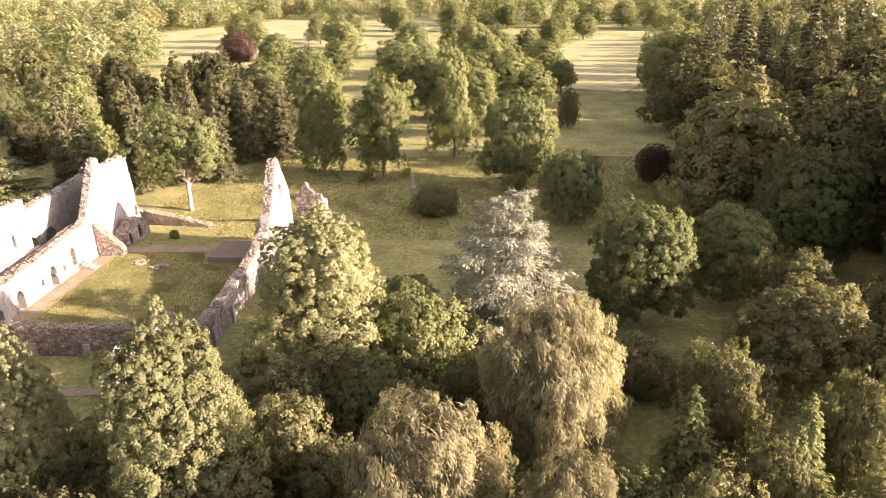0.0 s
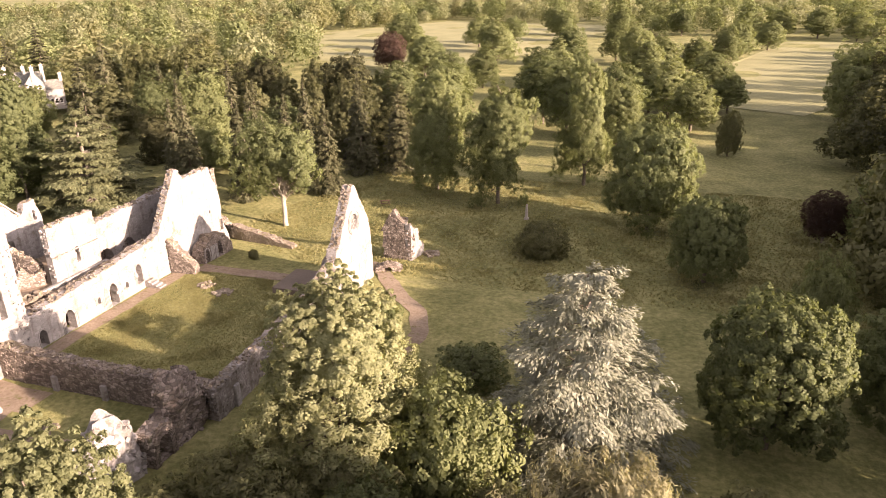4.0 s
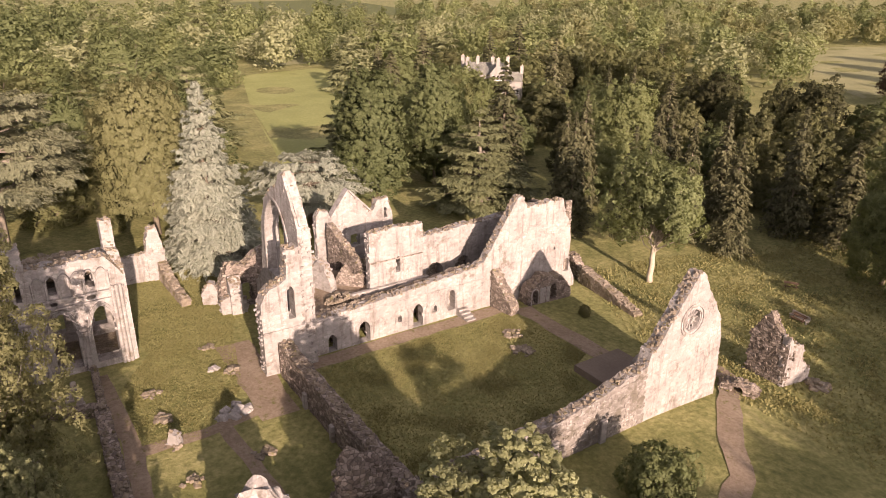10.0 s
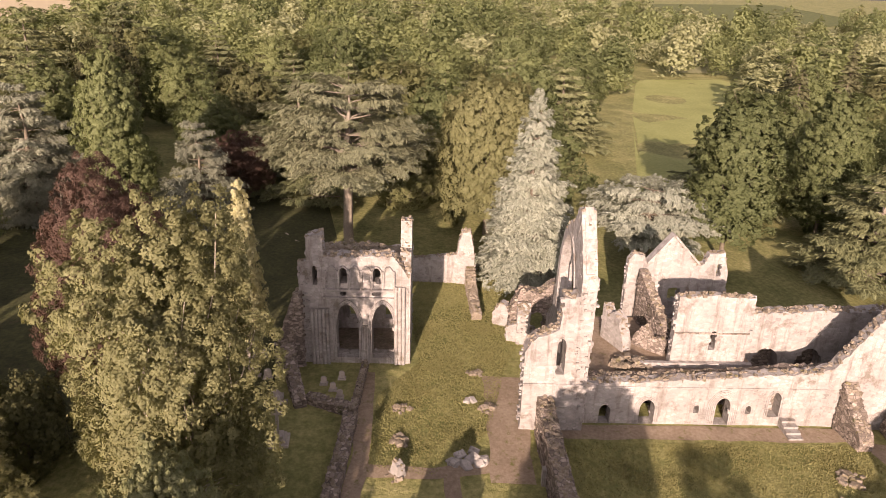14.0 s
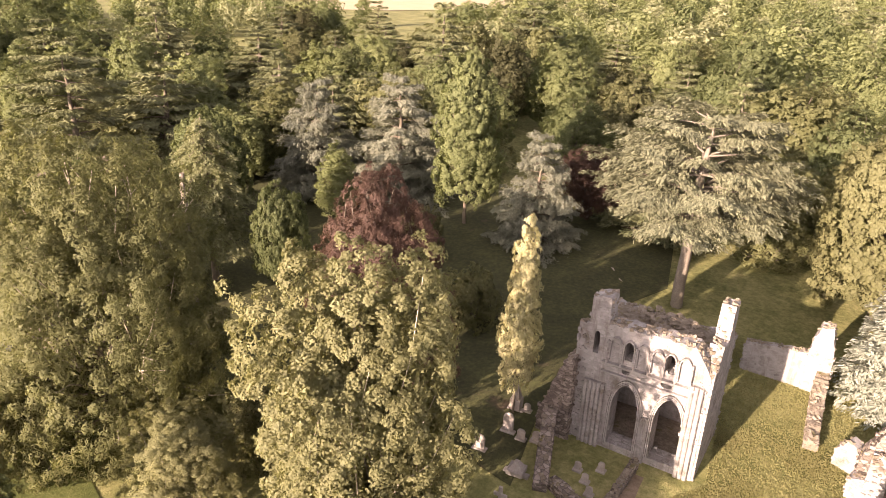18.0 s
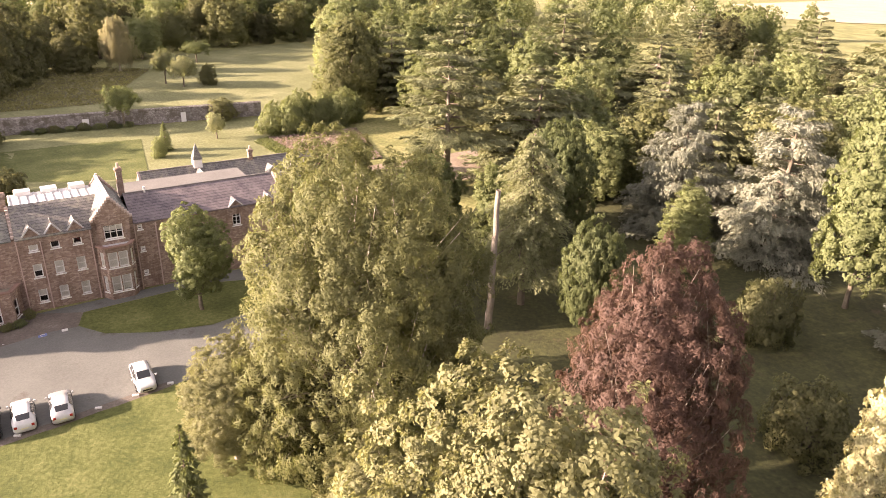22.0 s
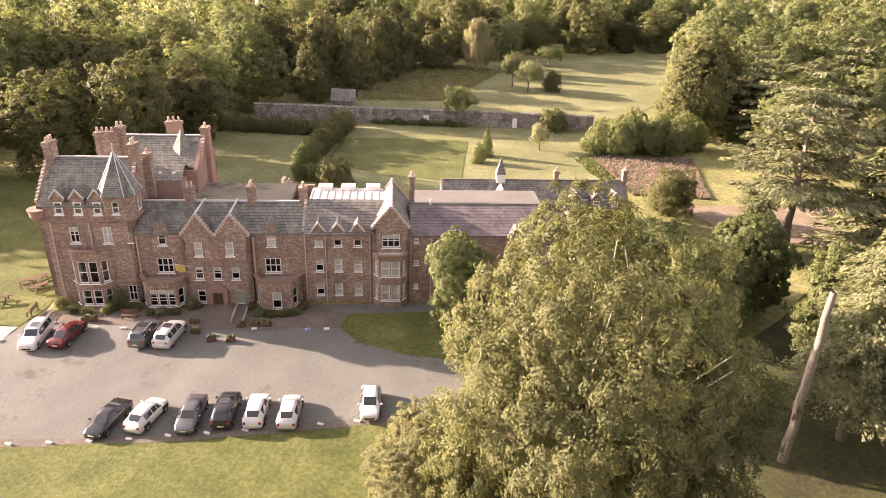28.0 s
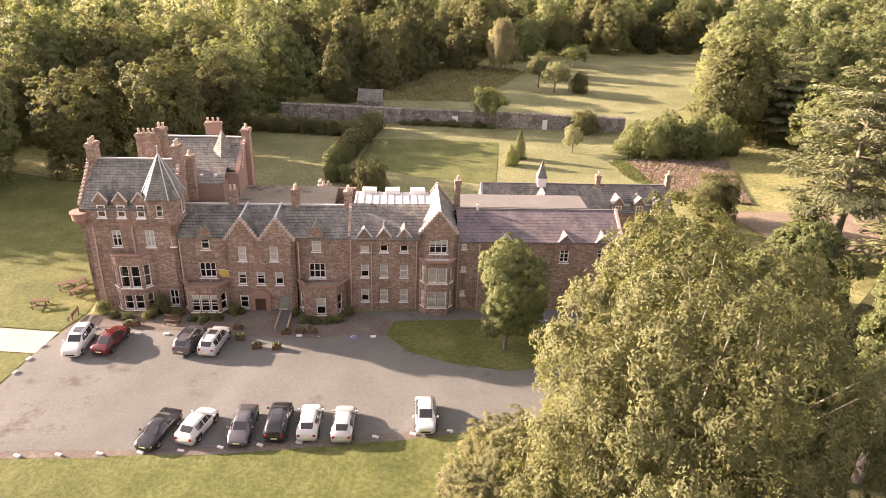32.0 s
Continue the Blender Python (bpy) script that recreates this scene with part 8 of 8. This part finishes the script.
def picnic_table(x, y, turn, label="timber picnic table on grass"):
    ob = thing("picnic_table", pose(x, y, height(x, y) + 0.05, 0, 0, turn), label, "picnic table", "picnic tables")
    for i in range(5):
        part("top_board", boxed(-0.9, 0.9, -0.37 + 0.15 * i, -0.24 + 0.15 * i, 0.71, 0.75), TIMBER, ob)
    for s in (-1, 1):
        part("seat_board", boxed(-0.9, 0.9, s * 0.72 - 0.13, s * 0.72 + 0.13, 0.42, 0.46), TIMBER, ob)
        part("cross_rail", boxed(s * 0.65 - 0.04, s * 0.65 + 0.04, -0.8, 0.8, 0.36, 0.42), TIMBER, ob)
        for q in (-1, 1):
            part("leg", beam((s * 0.65, q * 0.25, 0.71), (s * 0.65, q * 0.6, 0.0), 0.08, 0.08), TIMBER, ob)


for x, y, t in ((14.0, -19.6, 20), (13.6, -23.6, 40), (12.6, -24.4, 70), (11.2, -27.0, 10), (11.5, -22.6, 60), (-35.7, 119.8, 0), (-42.0, 128, 30)):
    picnic_table(x, y, t)
# ramp rails and steps at the door
ramp_ob = thing("entrance_ramp", HOTEL, "dark ramp with low side rails at the entrance", "ramp")
part("ramp_deck", boxed(19.4, 20.5, -4.6, -0.75, -0.2, 0.12), ASPHALT, ramp_ob)
for u in (19.35, 20.55):
    part("ramp_rail", boxed(u - 0.05, u + 0.05, -4.7, -0.7, -0.1, 0.55), PIPE, ramp_ob)
steps = thing("entrance_steps", HOTEL, "broad worn stone steps at the entrance", "steps")
for i in range(3):
    part("step", boxed(15.9 + 0.1 * i, 18.6 - 0.1 * i, -2.0 + 0.35 * i, -0.72, -0.35 + 0.0 * i, -0.3 + 0.13 * (i + 1), 0.02), SAND_TRIM, steps)
flag = thing("flag", HOTEL @ pose(14.6, -0.4, 4.6), "yellow flag on a slanting pole over the bay", "flag")
part("flag_pole", beam((0, 0, 0), (-1.1, -1.4, 1.0), 0.05, 0.05), WHITE, flag)
bm = bmesh.new()
rows = [[bm.verts.new((-0.35 - 0.75 * i / 8 + 0.05 * j, -0.5 - 0.9 * i / 8, 0.35 + 0.65 * i / 8 - 0.8 * j / 3 + 0.05 * math.sin(i))) for j in range(4)] for i in range(9)]
for a, b in zip(rows, rows[1:]):
    for j in range(3):
        bm.faces.new((a[j], a[j + 1], b[j + 1], b[j]))
part("flag_cloth", bm, surface("yellow_cloth", [(0.3, (0.5, 0.36, 0.08)), (0.7, (0.62, 0.47, 0.15))], 2, 8, 0.8, 0.2, 0.01), flag)
# flower beds along the front
for u, v, r, h, k in ((1.2, -1.3, 0.9, 1.7, 1), (4.0, -2.2, 0.8, 0.8, 2), (6.0, -2.2, 0.7, 0.9, 2), (7.2, -1.2, 1.0, 2.6, 2), (6.4, -1.8, 0.75, 1.5, 1), (9.0, -1.6, 0.7, 0.9, 2), (10.6, -2.6, 0.6, 0.8, 0), (11.8, -2.7, 0.8, 1.1, 1), (13.2, -2.5, 0.7, 0.9, 2), (14.6, -1.3, 0.8, 1.4, 2), (15.3, -1.2, 0.6, 0.8, 0), (20.9, -1.6, 0.6, 1.0, 2), (22.0, -2.8, 0.8, 0.8, 0), (23.2, -3.0, 0.8, 0.7, 2), (24.4, -3.0, 0.8, 0.8, 2), (25.6, -2.7, 0.8, 0.9, 0), (26.6, -1.4, 0.7, 1.2, 2), (2.6, -2.0, 0.7, 0.8, 2)):
    p = HOTEL @ Vector((u, v, 0))
    plant("small_bush", "border_shrub", p.x, p.y, h, r, "small rounded shrub in the hotel border", "shrub", "border shrubs", k)
# disabled bays painted on the ground
for x, y in ((-16.3, -18.5), (-19.6, -18.9)):
    ob = thing("painted_bay_sign", pose(x, y, height(x, y) + 0.06, 0, 0, 189), "blue and white wheelchair bay mark painted on asphalt", "road marking")
    part("blue_square", boxed(-0.4, 0.4, -0.4, 0.4, 0.0, 0.008), surface("blue_road_paint", [(0.3, (0.1, 0.14, 0.3)), (0.7, (0.18, 0.22, 0.4))], 2, 8, 0.8, 0, 0), ob)
    bm = bmesh.new()
    for k in range(12):
        a0, a1 = k * math.pi / 8, (k + 1) * math.pi / 8
        q = [bm.verts.new((r * math.cos(a), r * math.sin(a) - 0.06, 0.013)) for a in (a0, a1) for r in (0.14, 0.2)]
        bm.faces.new((q[0], q[1], q[3], q[2]))
    part("wheelchair_mark", bm, KERB, ob)

# ---- garden wall ----
gw = thing("garden_wall", pose(0, 0, 0), "long rubble garden wall with a sloped coping", "garden wall")
for (x0, y0), (x1, y1) in (((14.0, -101.6), (-7.6, -102.7)), ((-7.6, -102.7), (-57.5, -105.6))):
    d = Vector((x0 - x1, y0 - y1))
    m = pose(x1, y1, 1.1, 0, 0, math.degrees(math.atan2(d.y, d.x)) )
    w = part("wall_run", boxed(0, d.length, -0.3, 0.3, -0.6, 3.0), WORN, gw)
    w.matrix_basis = m
    c = part("coping", slab([(-0.42, 0), (0.42, 0), (0, 0.28)], [], d.length), WORN, gw)
    c.matrix_basis = m @ pose(0, 0, 3.0, 0, 0, -90)
for i in range(11):
    x = -12.0 - 1.75 * i - 0.6 * (i % 3)
    plant("small_bush", "border_shrub", x, -101.6 - 0.055 * (-x - 7), 0.9 + 0.35 * (i % 3), 1.3 + 0.3 * (i % 2), "herbaceous clump against the garden wall", "shrub", "garden border", i % 3)
for u0, u1 in ((14.2, 15.4), (33.0, 34.0)):
    part("wall_door", boxed(-u1, -u0, -0.34, -0.3, 0.0, 2.0), WHITE, gw, "pale painted garden door").matrix_basis = pose(-7.6, -102.7, 1.1, 0, 0, 3.33) @ pose(0, 0.64, 0)
hut = thing("garden_hut", pose(-2.6, -113.5, height(-2.6, -113.5), 0, 0, 3), "small stone hut with a slate roof behind the wall", "hut")
part("hut_wall", boxed(-2.6, 2.6, -1.9, 1.9, -0.3, 2.3), WORN, hut)
part("hut_roof", prism(-2.8, 2.8, -2.0, 2.0, 2.3, 4.4, 0.2), SLATE, hut)
# obelisk in the park
ob = thing("obelisk", pose(-16.0, 127.0, height(-16, 127)), "small pale stone obelisk on grass", "obelisk")
bm = bmesh.new()
bmesh.ops.create_cone(bm, cap_ends=True, segments=4, radius1=0.32, radius2=0.2, depth=2.4, matrix=pose(0, 0, 1.4, 0, 0, 45))
part("obelisk_shaft", bm, GRAVE, ob)
part("obelisk_plinth", boxed(-0.4, 0.4, -0.4, 0.4, -0.2, 0.3, 0.04), GRAVE, ob)
bench_ob = thing("park_bench", pose(-35.8, 119.8, height(-35.8, 119.8), 0, 0, -8), "pale weathered bench on the park bank", "bench")
part("seat", boxed(-1.3, 1.3, -0.3, 0.3, 0.42, 0.5, 0.02), GRAVE, bench_ob)
part("backrest", boxed(-1.3, 1.3, 0.26, 0.32, 0.5, 0.95, 0.02), GRAVE, bench_ob)
for bx in (-1.1, 1.1):
    part("leg", boxed(bx - 0.06, bx + 0.06, -0.26, 0.3, -0.1, 0.42), GRAVE, bench_ob)
# fallen bough under the cedar
log = new("fallen_bough", limb_mesh("fallen_bough", [bend((-105, 27, 0.45), (-98, 33.5, 0.4), 0.16, 0.07, np.random.default_rng(4), 6, 0.03), bend((-101.5, 30.2, 0.5), (-98, 29.5, 0.5), 0.08, 0.03, np.random.default_rng(5), 4, 0.03)], BARK_PALE))
tagged(log, "bare fallen bough lying on shaded grass", "fallen bough")

# ---- the white house among the trees ----
HARL_WHITE = surface("white_harl", [(0.3, (0.27, 0.25, 0.225)), (0.7, (0.38, 0.355, 0.325))], 0.5, 4, 0.9, 0.2, 0.02)
house = thing("white_house", pose(-177.0, 175.0, 1.2, 0, 0, 46) @ Matrix.Scale(0.8, 4), "white harled mansion with slate roofs among trees", "house")
for x0, x1, y0, y1, ev, rd, al in ((-9, 9, 0, 9, 9.0, 13.0, "u"), (-9, -3, -3, 5, 9.5, 13.5, "v"), (3, 9, -3, 5, 9.5, 13.5, "v"), (9, 15, 2, 9, 6.5, 9.5, "u")):
    wins = [(0.25 * (x1 - x0) * k, z, 1.1, 1.8, 1, 2, 0) for k in (1, 2, 3) for z in (1.2, 4.6, 7.2) if z + 1.9 < ev]
    wall_face(house, (x0, y0), (x1, y0), -1, ev, wins, HARL_WHITE, [((x1 - x0) / 2, rd)] if al == "v" else ())
    wall_face(house, (x1, y0), (x1, y1), -1, ev, [(2.2, z, 1.1, 1.8, 1, 2, 0) for z in (1.2, 4.6)], HARL_WHITE, [((y1 - y0) / 2, rd)] if al == "u" else ())
    wall_face(house, (x0, y1), (x0, y0), -1, ev, (), HARL_WHITE, [((y1 - y0) / 2, rd)] if al == "u" else ())
    wall_face(house, (x1, y1), (x0, y1), -1, ev, (), HARL_WHITE, [((x1 - x0) / 2, rd)] if al == "v" else ())
    part("roof", prism(x0, x1, y0, y1, ev, rd, 0.2, al), SLATE, house)
for u, v, z in ((-9, 4.5, 15.5), (9, 4.5, 15.5), (-3, 4.5, 15.2), (3, 4.5, 15.2), (-6, -2.6, 15.5), (6, -2.6, 15.5), (14.6, 5.5, 12)):
    chimney(house, u, v, 9, z, 1.2, 1.6, 3, HARL_WHITE)
# distant farm
barn = thing("farm_building", pose(120, -330, 1.2, 0, 0, 20), "low grey farm sheds far across the fields", "farm building")
for k, x in enumerate((0, 26)):
    wall_face(barn, (x, 0), (x + 22, 0), -1, 4, (), HARL_WHITE)
    wall_face(barn, (x + 22, 10), (x, 10), -1, 4, (), HARL_WHITE)
    part("roof", prism(x, x + 22, 0, 10, 4, 7, 0.3), SLATE, barn)
# ---- woods ----
woods = random.Random(3)
OPEN = [[(-56, -112), (-4, -135), (-12, -160), (-50, -198), (-92, -216), (-96, -164), (-76, -133)], [(-150, 98), (-146, 113), (-205, 140), (-268, 172), (-292, 168), (-285, 132), (-215, 112)], [(14, 245), (19, 325), (60, 450), (130, 450), (64, 272), (40, 232)],
        [(-240, 470), (-180, 600), (-30, 560), (-50, 470), (-60, 380), (-110, 290), (-160, 330)], [(-330, -330), (-420, -240), (-480, -215), (-640, -230), (-760, -420)], [(40, -300), (150, -214), (420, -180), (700, -500), (60, -620)],
        [(-190, -340), (40, -360), (60, -640), (-400, -640)], [(-480, 230), (-720, 480), (-1100, 560), (-1000, 260)], [(-40, 100), (32, 95), (45, 180), (30, 240), (70, 460), (-240, 500), (-160, 330), (-70, 200), (-45, 155)], [(-136, -98), (-166, -126), (-195, -158), (-230, -150), (-150, -96)],
        [(-104, 122), (-116, 106), (-196, 168), (-188, 192), (-162, 186)], [(-98, 71), (-98, 90), (-150, 114), (-275, 164), (-285, 126), (-200, 98)]]
TREE_WORDS = {"wood_oak": "leafy broad tree in the woodland", "wood_dark": "dark dense tree in the woodland", "wood_fir": "dark fir in the woodland", "wood_cedar": "spreading cedar in the woodland"}


def spots(area, gap, tries):
    out = []
    xs, ys = [p[0] for p in area], [p[1] for p in area]
    cells = {}
    for _ in range(tries):
        x, y = woods.uniform(min(xs), max(xs)), woods.uniform(min(ys), max(ys))
        c = (int(x // gap), int(y // gap))
        if not inside((x, y), area) or any(inside((x, y), o) for o in OPEN):
            continue
        near = [q for i in (-1, 0, 1) for j in (-1, 0, 1) for q in cells.get((c[0] + i, c[1] + j), ())]
        if any((x - a) ** 2 + (y - b) ** 2 < gap * gap for a, b in near):
            continue
        if any((x - a) ** 2 + (y - b) ** 2 < (r + gap * 0.42) ** 2 for a, b, r in PLANTED[:HEROES]):
            continue
        cells.setdefault(c, []).append((x, y))
        out.append((x, y))
    return out


HEROES = len(PLANTED)
spots_low = [(-114 - 7.0 * i + 5 * (i % 2), 118 + 5.6 * i - 8 * (i % 2)) for i in range(9)]


def wood(area, gap, kinds, taller=1.0, tries=700):
    for x, y in spots(area, gap, tries):
        k = woods.choice(kinds)
        h0, r0, _ = KINDS[k]
        s = woods.uniform(0.7, 1.2) * taller
        plant(k, "woodland_tree", x, y, h0 * s * woods.uniform(0.85, 1.2), r0 * s * 1.25, TREE_WORDS[k], "tree", "woodland trees")


wood([(40, 56), (110, 40), (110, 84), (36, 84)], 10.5, ["wood_dark", "wood_dark", "wood_fir", "wood_oak"], 0.92)
wood([(33, 87), (110, 87), (130, 200), (50, 235), (40, 180), (33, 135)], 10.5, ["wood_dark", "wood_dark", "wood_dark", "wood_fir", "wood_fir", "wood_oak"], 1.3, 1000)
wood([(-62, 150), (-88, 128), (-100, 122), (-150, 118), (-215, 145), (-215, 215), (-130, 230), (-80, 195)], 13, ["wood_oak", "wood_oak", "wood_fir", "wood_dark"])
wood([(-116, 20), (-116, 104), (-150, 96), (-225, 108), (-225, -40), (-120, -40)], 15, ["wood_oak", "wood_oak", "wood_cedar", "wood_dark"], 1.15)
wood([(-82, -12), (-112, -30), (-160, -100), (-100, -125), (-80, -100), (-98, -75), (-78, -40)], 11, ["wood_cedar", "wood_oak", "wood_oak"])
wood([(-90, -14), (-76, -30), (-78, -44), (-100, -52), (-235, -150), (-235, -38), (-116, -36), (-112, -16)], 15, ["wood_oak", "wood_oak", "wood_cedar", "wood_dark"], 1.12, 1500)
wood([(22, -66), (19, -104), (14, -112), (-2, -138), (-12, -164), (60, -164), (90, -40), (40, -48)], 11.5, ["wood_oak", "wood_oak", "wood_oak", "wood_dark"])
wood([(-78, -100), (-80, -135), (-100, -160), (-98, -215), (-150, -200), (-130, -110)], 11.5, ["wood_oak"], 1.1)
wood([(-14, -164), (-52, -202), (-98, -220), (-110, -250), (20, -240), (40, -170)], 12, ["wood_oak", "wood_oak", "wood_dark"], 1.0)

for x, y in ((-166, 165), (-158, 161), (-173, 165), (-163, 156), (-178, 160)):
    plant("wood_oak", "thicket_tree", x, y, 13.4, 7.0, "low leafy tree before the house", "tree", "thicket", int(-x) % 3)
for x, y in spots_low:
    plant("wood_oak", "thicket_tree", x, y, 19.0 - 0.03 * (-x - 100) - 1.0 * (y > 150), 6.4, "low leafy tree before the house", "tree", "thicket", int(-x) % 3)

# far woods: joined, one object a tone
far_models = [broadleaf(61, 85, 10, 0.74, "oak", h=17.0, r=7.0, top=1.15, lump=0.35, boughs=16), broadleaf(62, 85, 10, 0.74, "oak", h=17.0, r=7.0, top=1.35, lump=0.45, boughs=14), cedar(63, 7, 5, 5, 0.9, "cedar", h=17.0, r=7.0, low=0.1, slope=0.8, curve=1.2), broadleaf(64, 85, 10, 0.72, "oak", h=20.0, r=5.5, top=1.5, lump=0.35, boughs=16)]
far_co = [np.array([v.co[:] for v in m[0].vertices]).reshape(-1, 4, 3) for m in far_models]
for m in far_models:
    for me in m:
        bpy.data.meshes.remove(me)


def far_wood(name, area, gap, kinds, tries, label):
    groups = {k: [] for k in kinds}
    for x, y in spots(area, gap, tries):
        k = woods.choice(kinds)
        s, a = woods.uniform(0.75, 1.3), woods.uniform(0, 6.28)
        rot = np.array(((math.cos(a), -math.sin(a), 0), (math.sin(a), math.cos(a), 0), (0, 0, 1)))
        co = far_co[2] if k in ("cedar", "blue") else woods.choice((far_co[0], far_co[1], far_co[3]))
        groups[k].append(co @ rot.T * np.array((s * gap / 13, s * gap / 13, s * woods.uniform(0.75, 1.15))) + np.array((x, y, height(x, y))))
    for k, blocks in groups.items():
        if not blocks:
            continue
        v = np.concatenate(blocks)
        n = len(v)
        me = bpy.data.meshes.new(name)
        me.vertices.add(4 * n)
        me.vertices.foreach_set("co", v.ravel())
        me.loops.add(4 * n)
        me.loops.foreach_set("vertex_index", np.arange(4 * n, dtype=np.int32))
        me.polygons.add(n)
        me.polygons.foreach_set("loop_start", np.arange(0, 4 * n, 4, dtype=np.int32))
        me.update(calc_edges=True)
        me.materials.append(LEAF[k])
        tagged(new(name, me), label, "woodland", kind="stuff")


MIX = ("oak", "lime", "dark", "beech", "cedar", "blue")
# lighter leaf kinds in these belts carry the distance haze in their colour
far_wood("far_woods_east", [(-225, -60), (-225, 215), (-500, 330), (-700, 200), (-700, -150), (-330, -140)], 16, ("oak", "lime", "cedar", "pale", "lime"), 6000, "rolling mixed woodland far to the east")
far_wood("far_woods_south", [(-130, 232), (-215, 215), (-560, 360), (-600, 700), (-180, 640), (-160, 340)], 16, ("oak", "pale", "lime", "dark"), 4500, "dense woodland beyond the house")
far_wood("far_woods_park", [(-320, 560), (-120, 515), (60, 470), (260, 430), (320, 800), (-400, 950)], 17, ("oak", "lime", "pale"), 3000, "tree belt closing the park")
far_wood("far_woods_west", [(110, 70), (320, 60), (320, 480), (120, 470), (62, 260), (50, 235), (130, 200)], 12.5, ("dark", "dark", "fir", "oak"), 3500, "dark wood beyond the park")
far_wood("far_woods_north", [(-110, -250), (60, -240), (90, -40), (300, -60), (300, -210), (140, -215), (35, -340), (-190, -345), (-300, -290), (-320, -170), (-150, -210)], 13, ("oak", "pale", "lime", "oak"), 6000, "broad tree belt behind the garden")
far_wood("far_hedges", [(-260, -640), (200, -640), (200, -760), (-700, -760), (-900, -420), (-780, -420)], 18, ("oak", "dark"), 1500, "hedgerow trees far across the fields")

# ---- rough grass ----
def tufts(name, area, count, size, label, seed, material=None, category="grass"):
    rng = np.random.default_rng(seed)
    xs, ys = [p[0] for p in area], [p[1] for p in area]
    pos = []
    while len(pos) < count:
        x, y = rng.uniform(min(xs), max(xs)), rng.uniform(min(ys), max(ys))
        if inside((x, y), area) and rng.random() < 0.25 + 1.5 * max(0, noise.noise(Vector((x * 0.25, y * 0.25, 5)))):
            pos.append((x, y, height(x, y) + size * 0.35))
    pos = np.array(pos)
    nrm = unit(rng.normal(size=pos.shape) * np.array((1, 1, 0.3)) + np.array((0, 0, 0.45)))
    hang = np.tile(np.array((0, 0, 1.0)), (count, 1))
    return tagged(new(name, leaf_mesh(name, pos, nrm, size, material or TUFT, rng, 1.6, hang)), label, category, kind="stuff")


tufts("rough_grass", [(-40, 97), (32, 97), (40, 150), (-50, 150), (-62, 112), (-56, 104)], 60000, 0.2, "tussocky straw-tipped park grass", 1)
tufts("nave_grass", [(-92, 44), (-85, 47), (-76, 49.6), (-66, 50.6), (-60, 46.8), (-50, 46.8), (-49, 52), (-55, 57), (-66, 59.5), (-75, 63), (-92, 68)], 46000, 0.12, "uneven sunlit grass in the nave", 2)
tufts("cloister_grass", [(-54, 63), (-32, 63), (-32, 86), (-40, 86), (-42, 90), (-54, 90)], 40000, 0.11, "uneven grass of the cloister garth", 3)

tufts("willowherb", [(-55, -86), (-74, -88), (-72, -66), (-60, -66)], 11000, 0.42, "pink willowherb spikes in flower", 4, LEAF["pink"], "flowers")
tufts("bank_weeds", [(-52, -84), (-57, -88), (-74, -88), (-72, -66), (-60, -66), (-54, -76)], 9000, 0.4, "rank green weeds among the flowers", 5, LEAF["lime"], "weeds")
tufts("meadow_tussocks", [(4, -121), (-25, -126), (-31, -146), (-38, -170), (-14, -178), (-6, -158)], 9000, 0.4, "tussocky unmown meadow grass", 6)
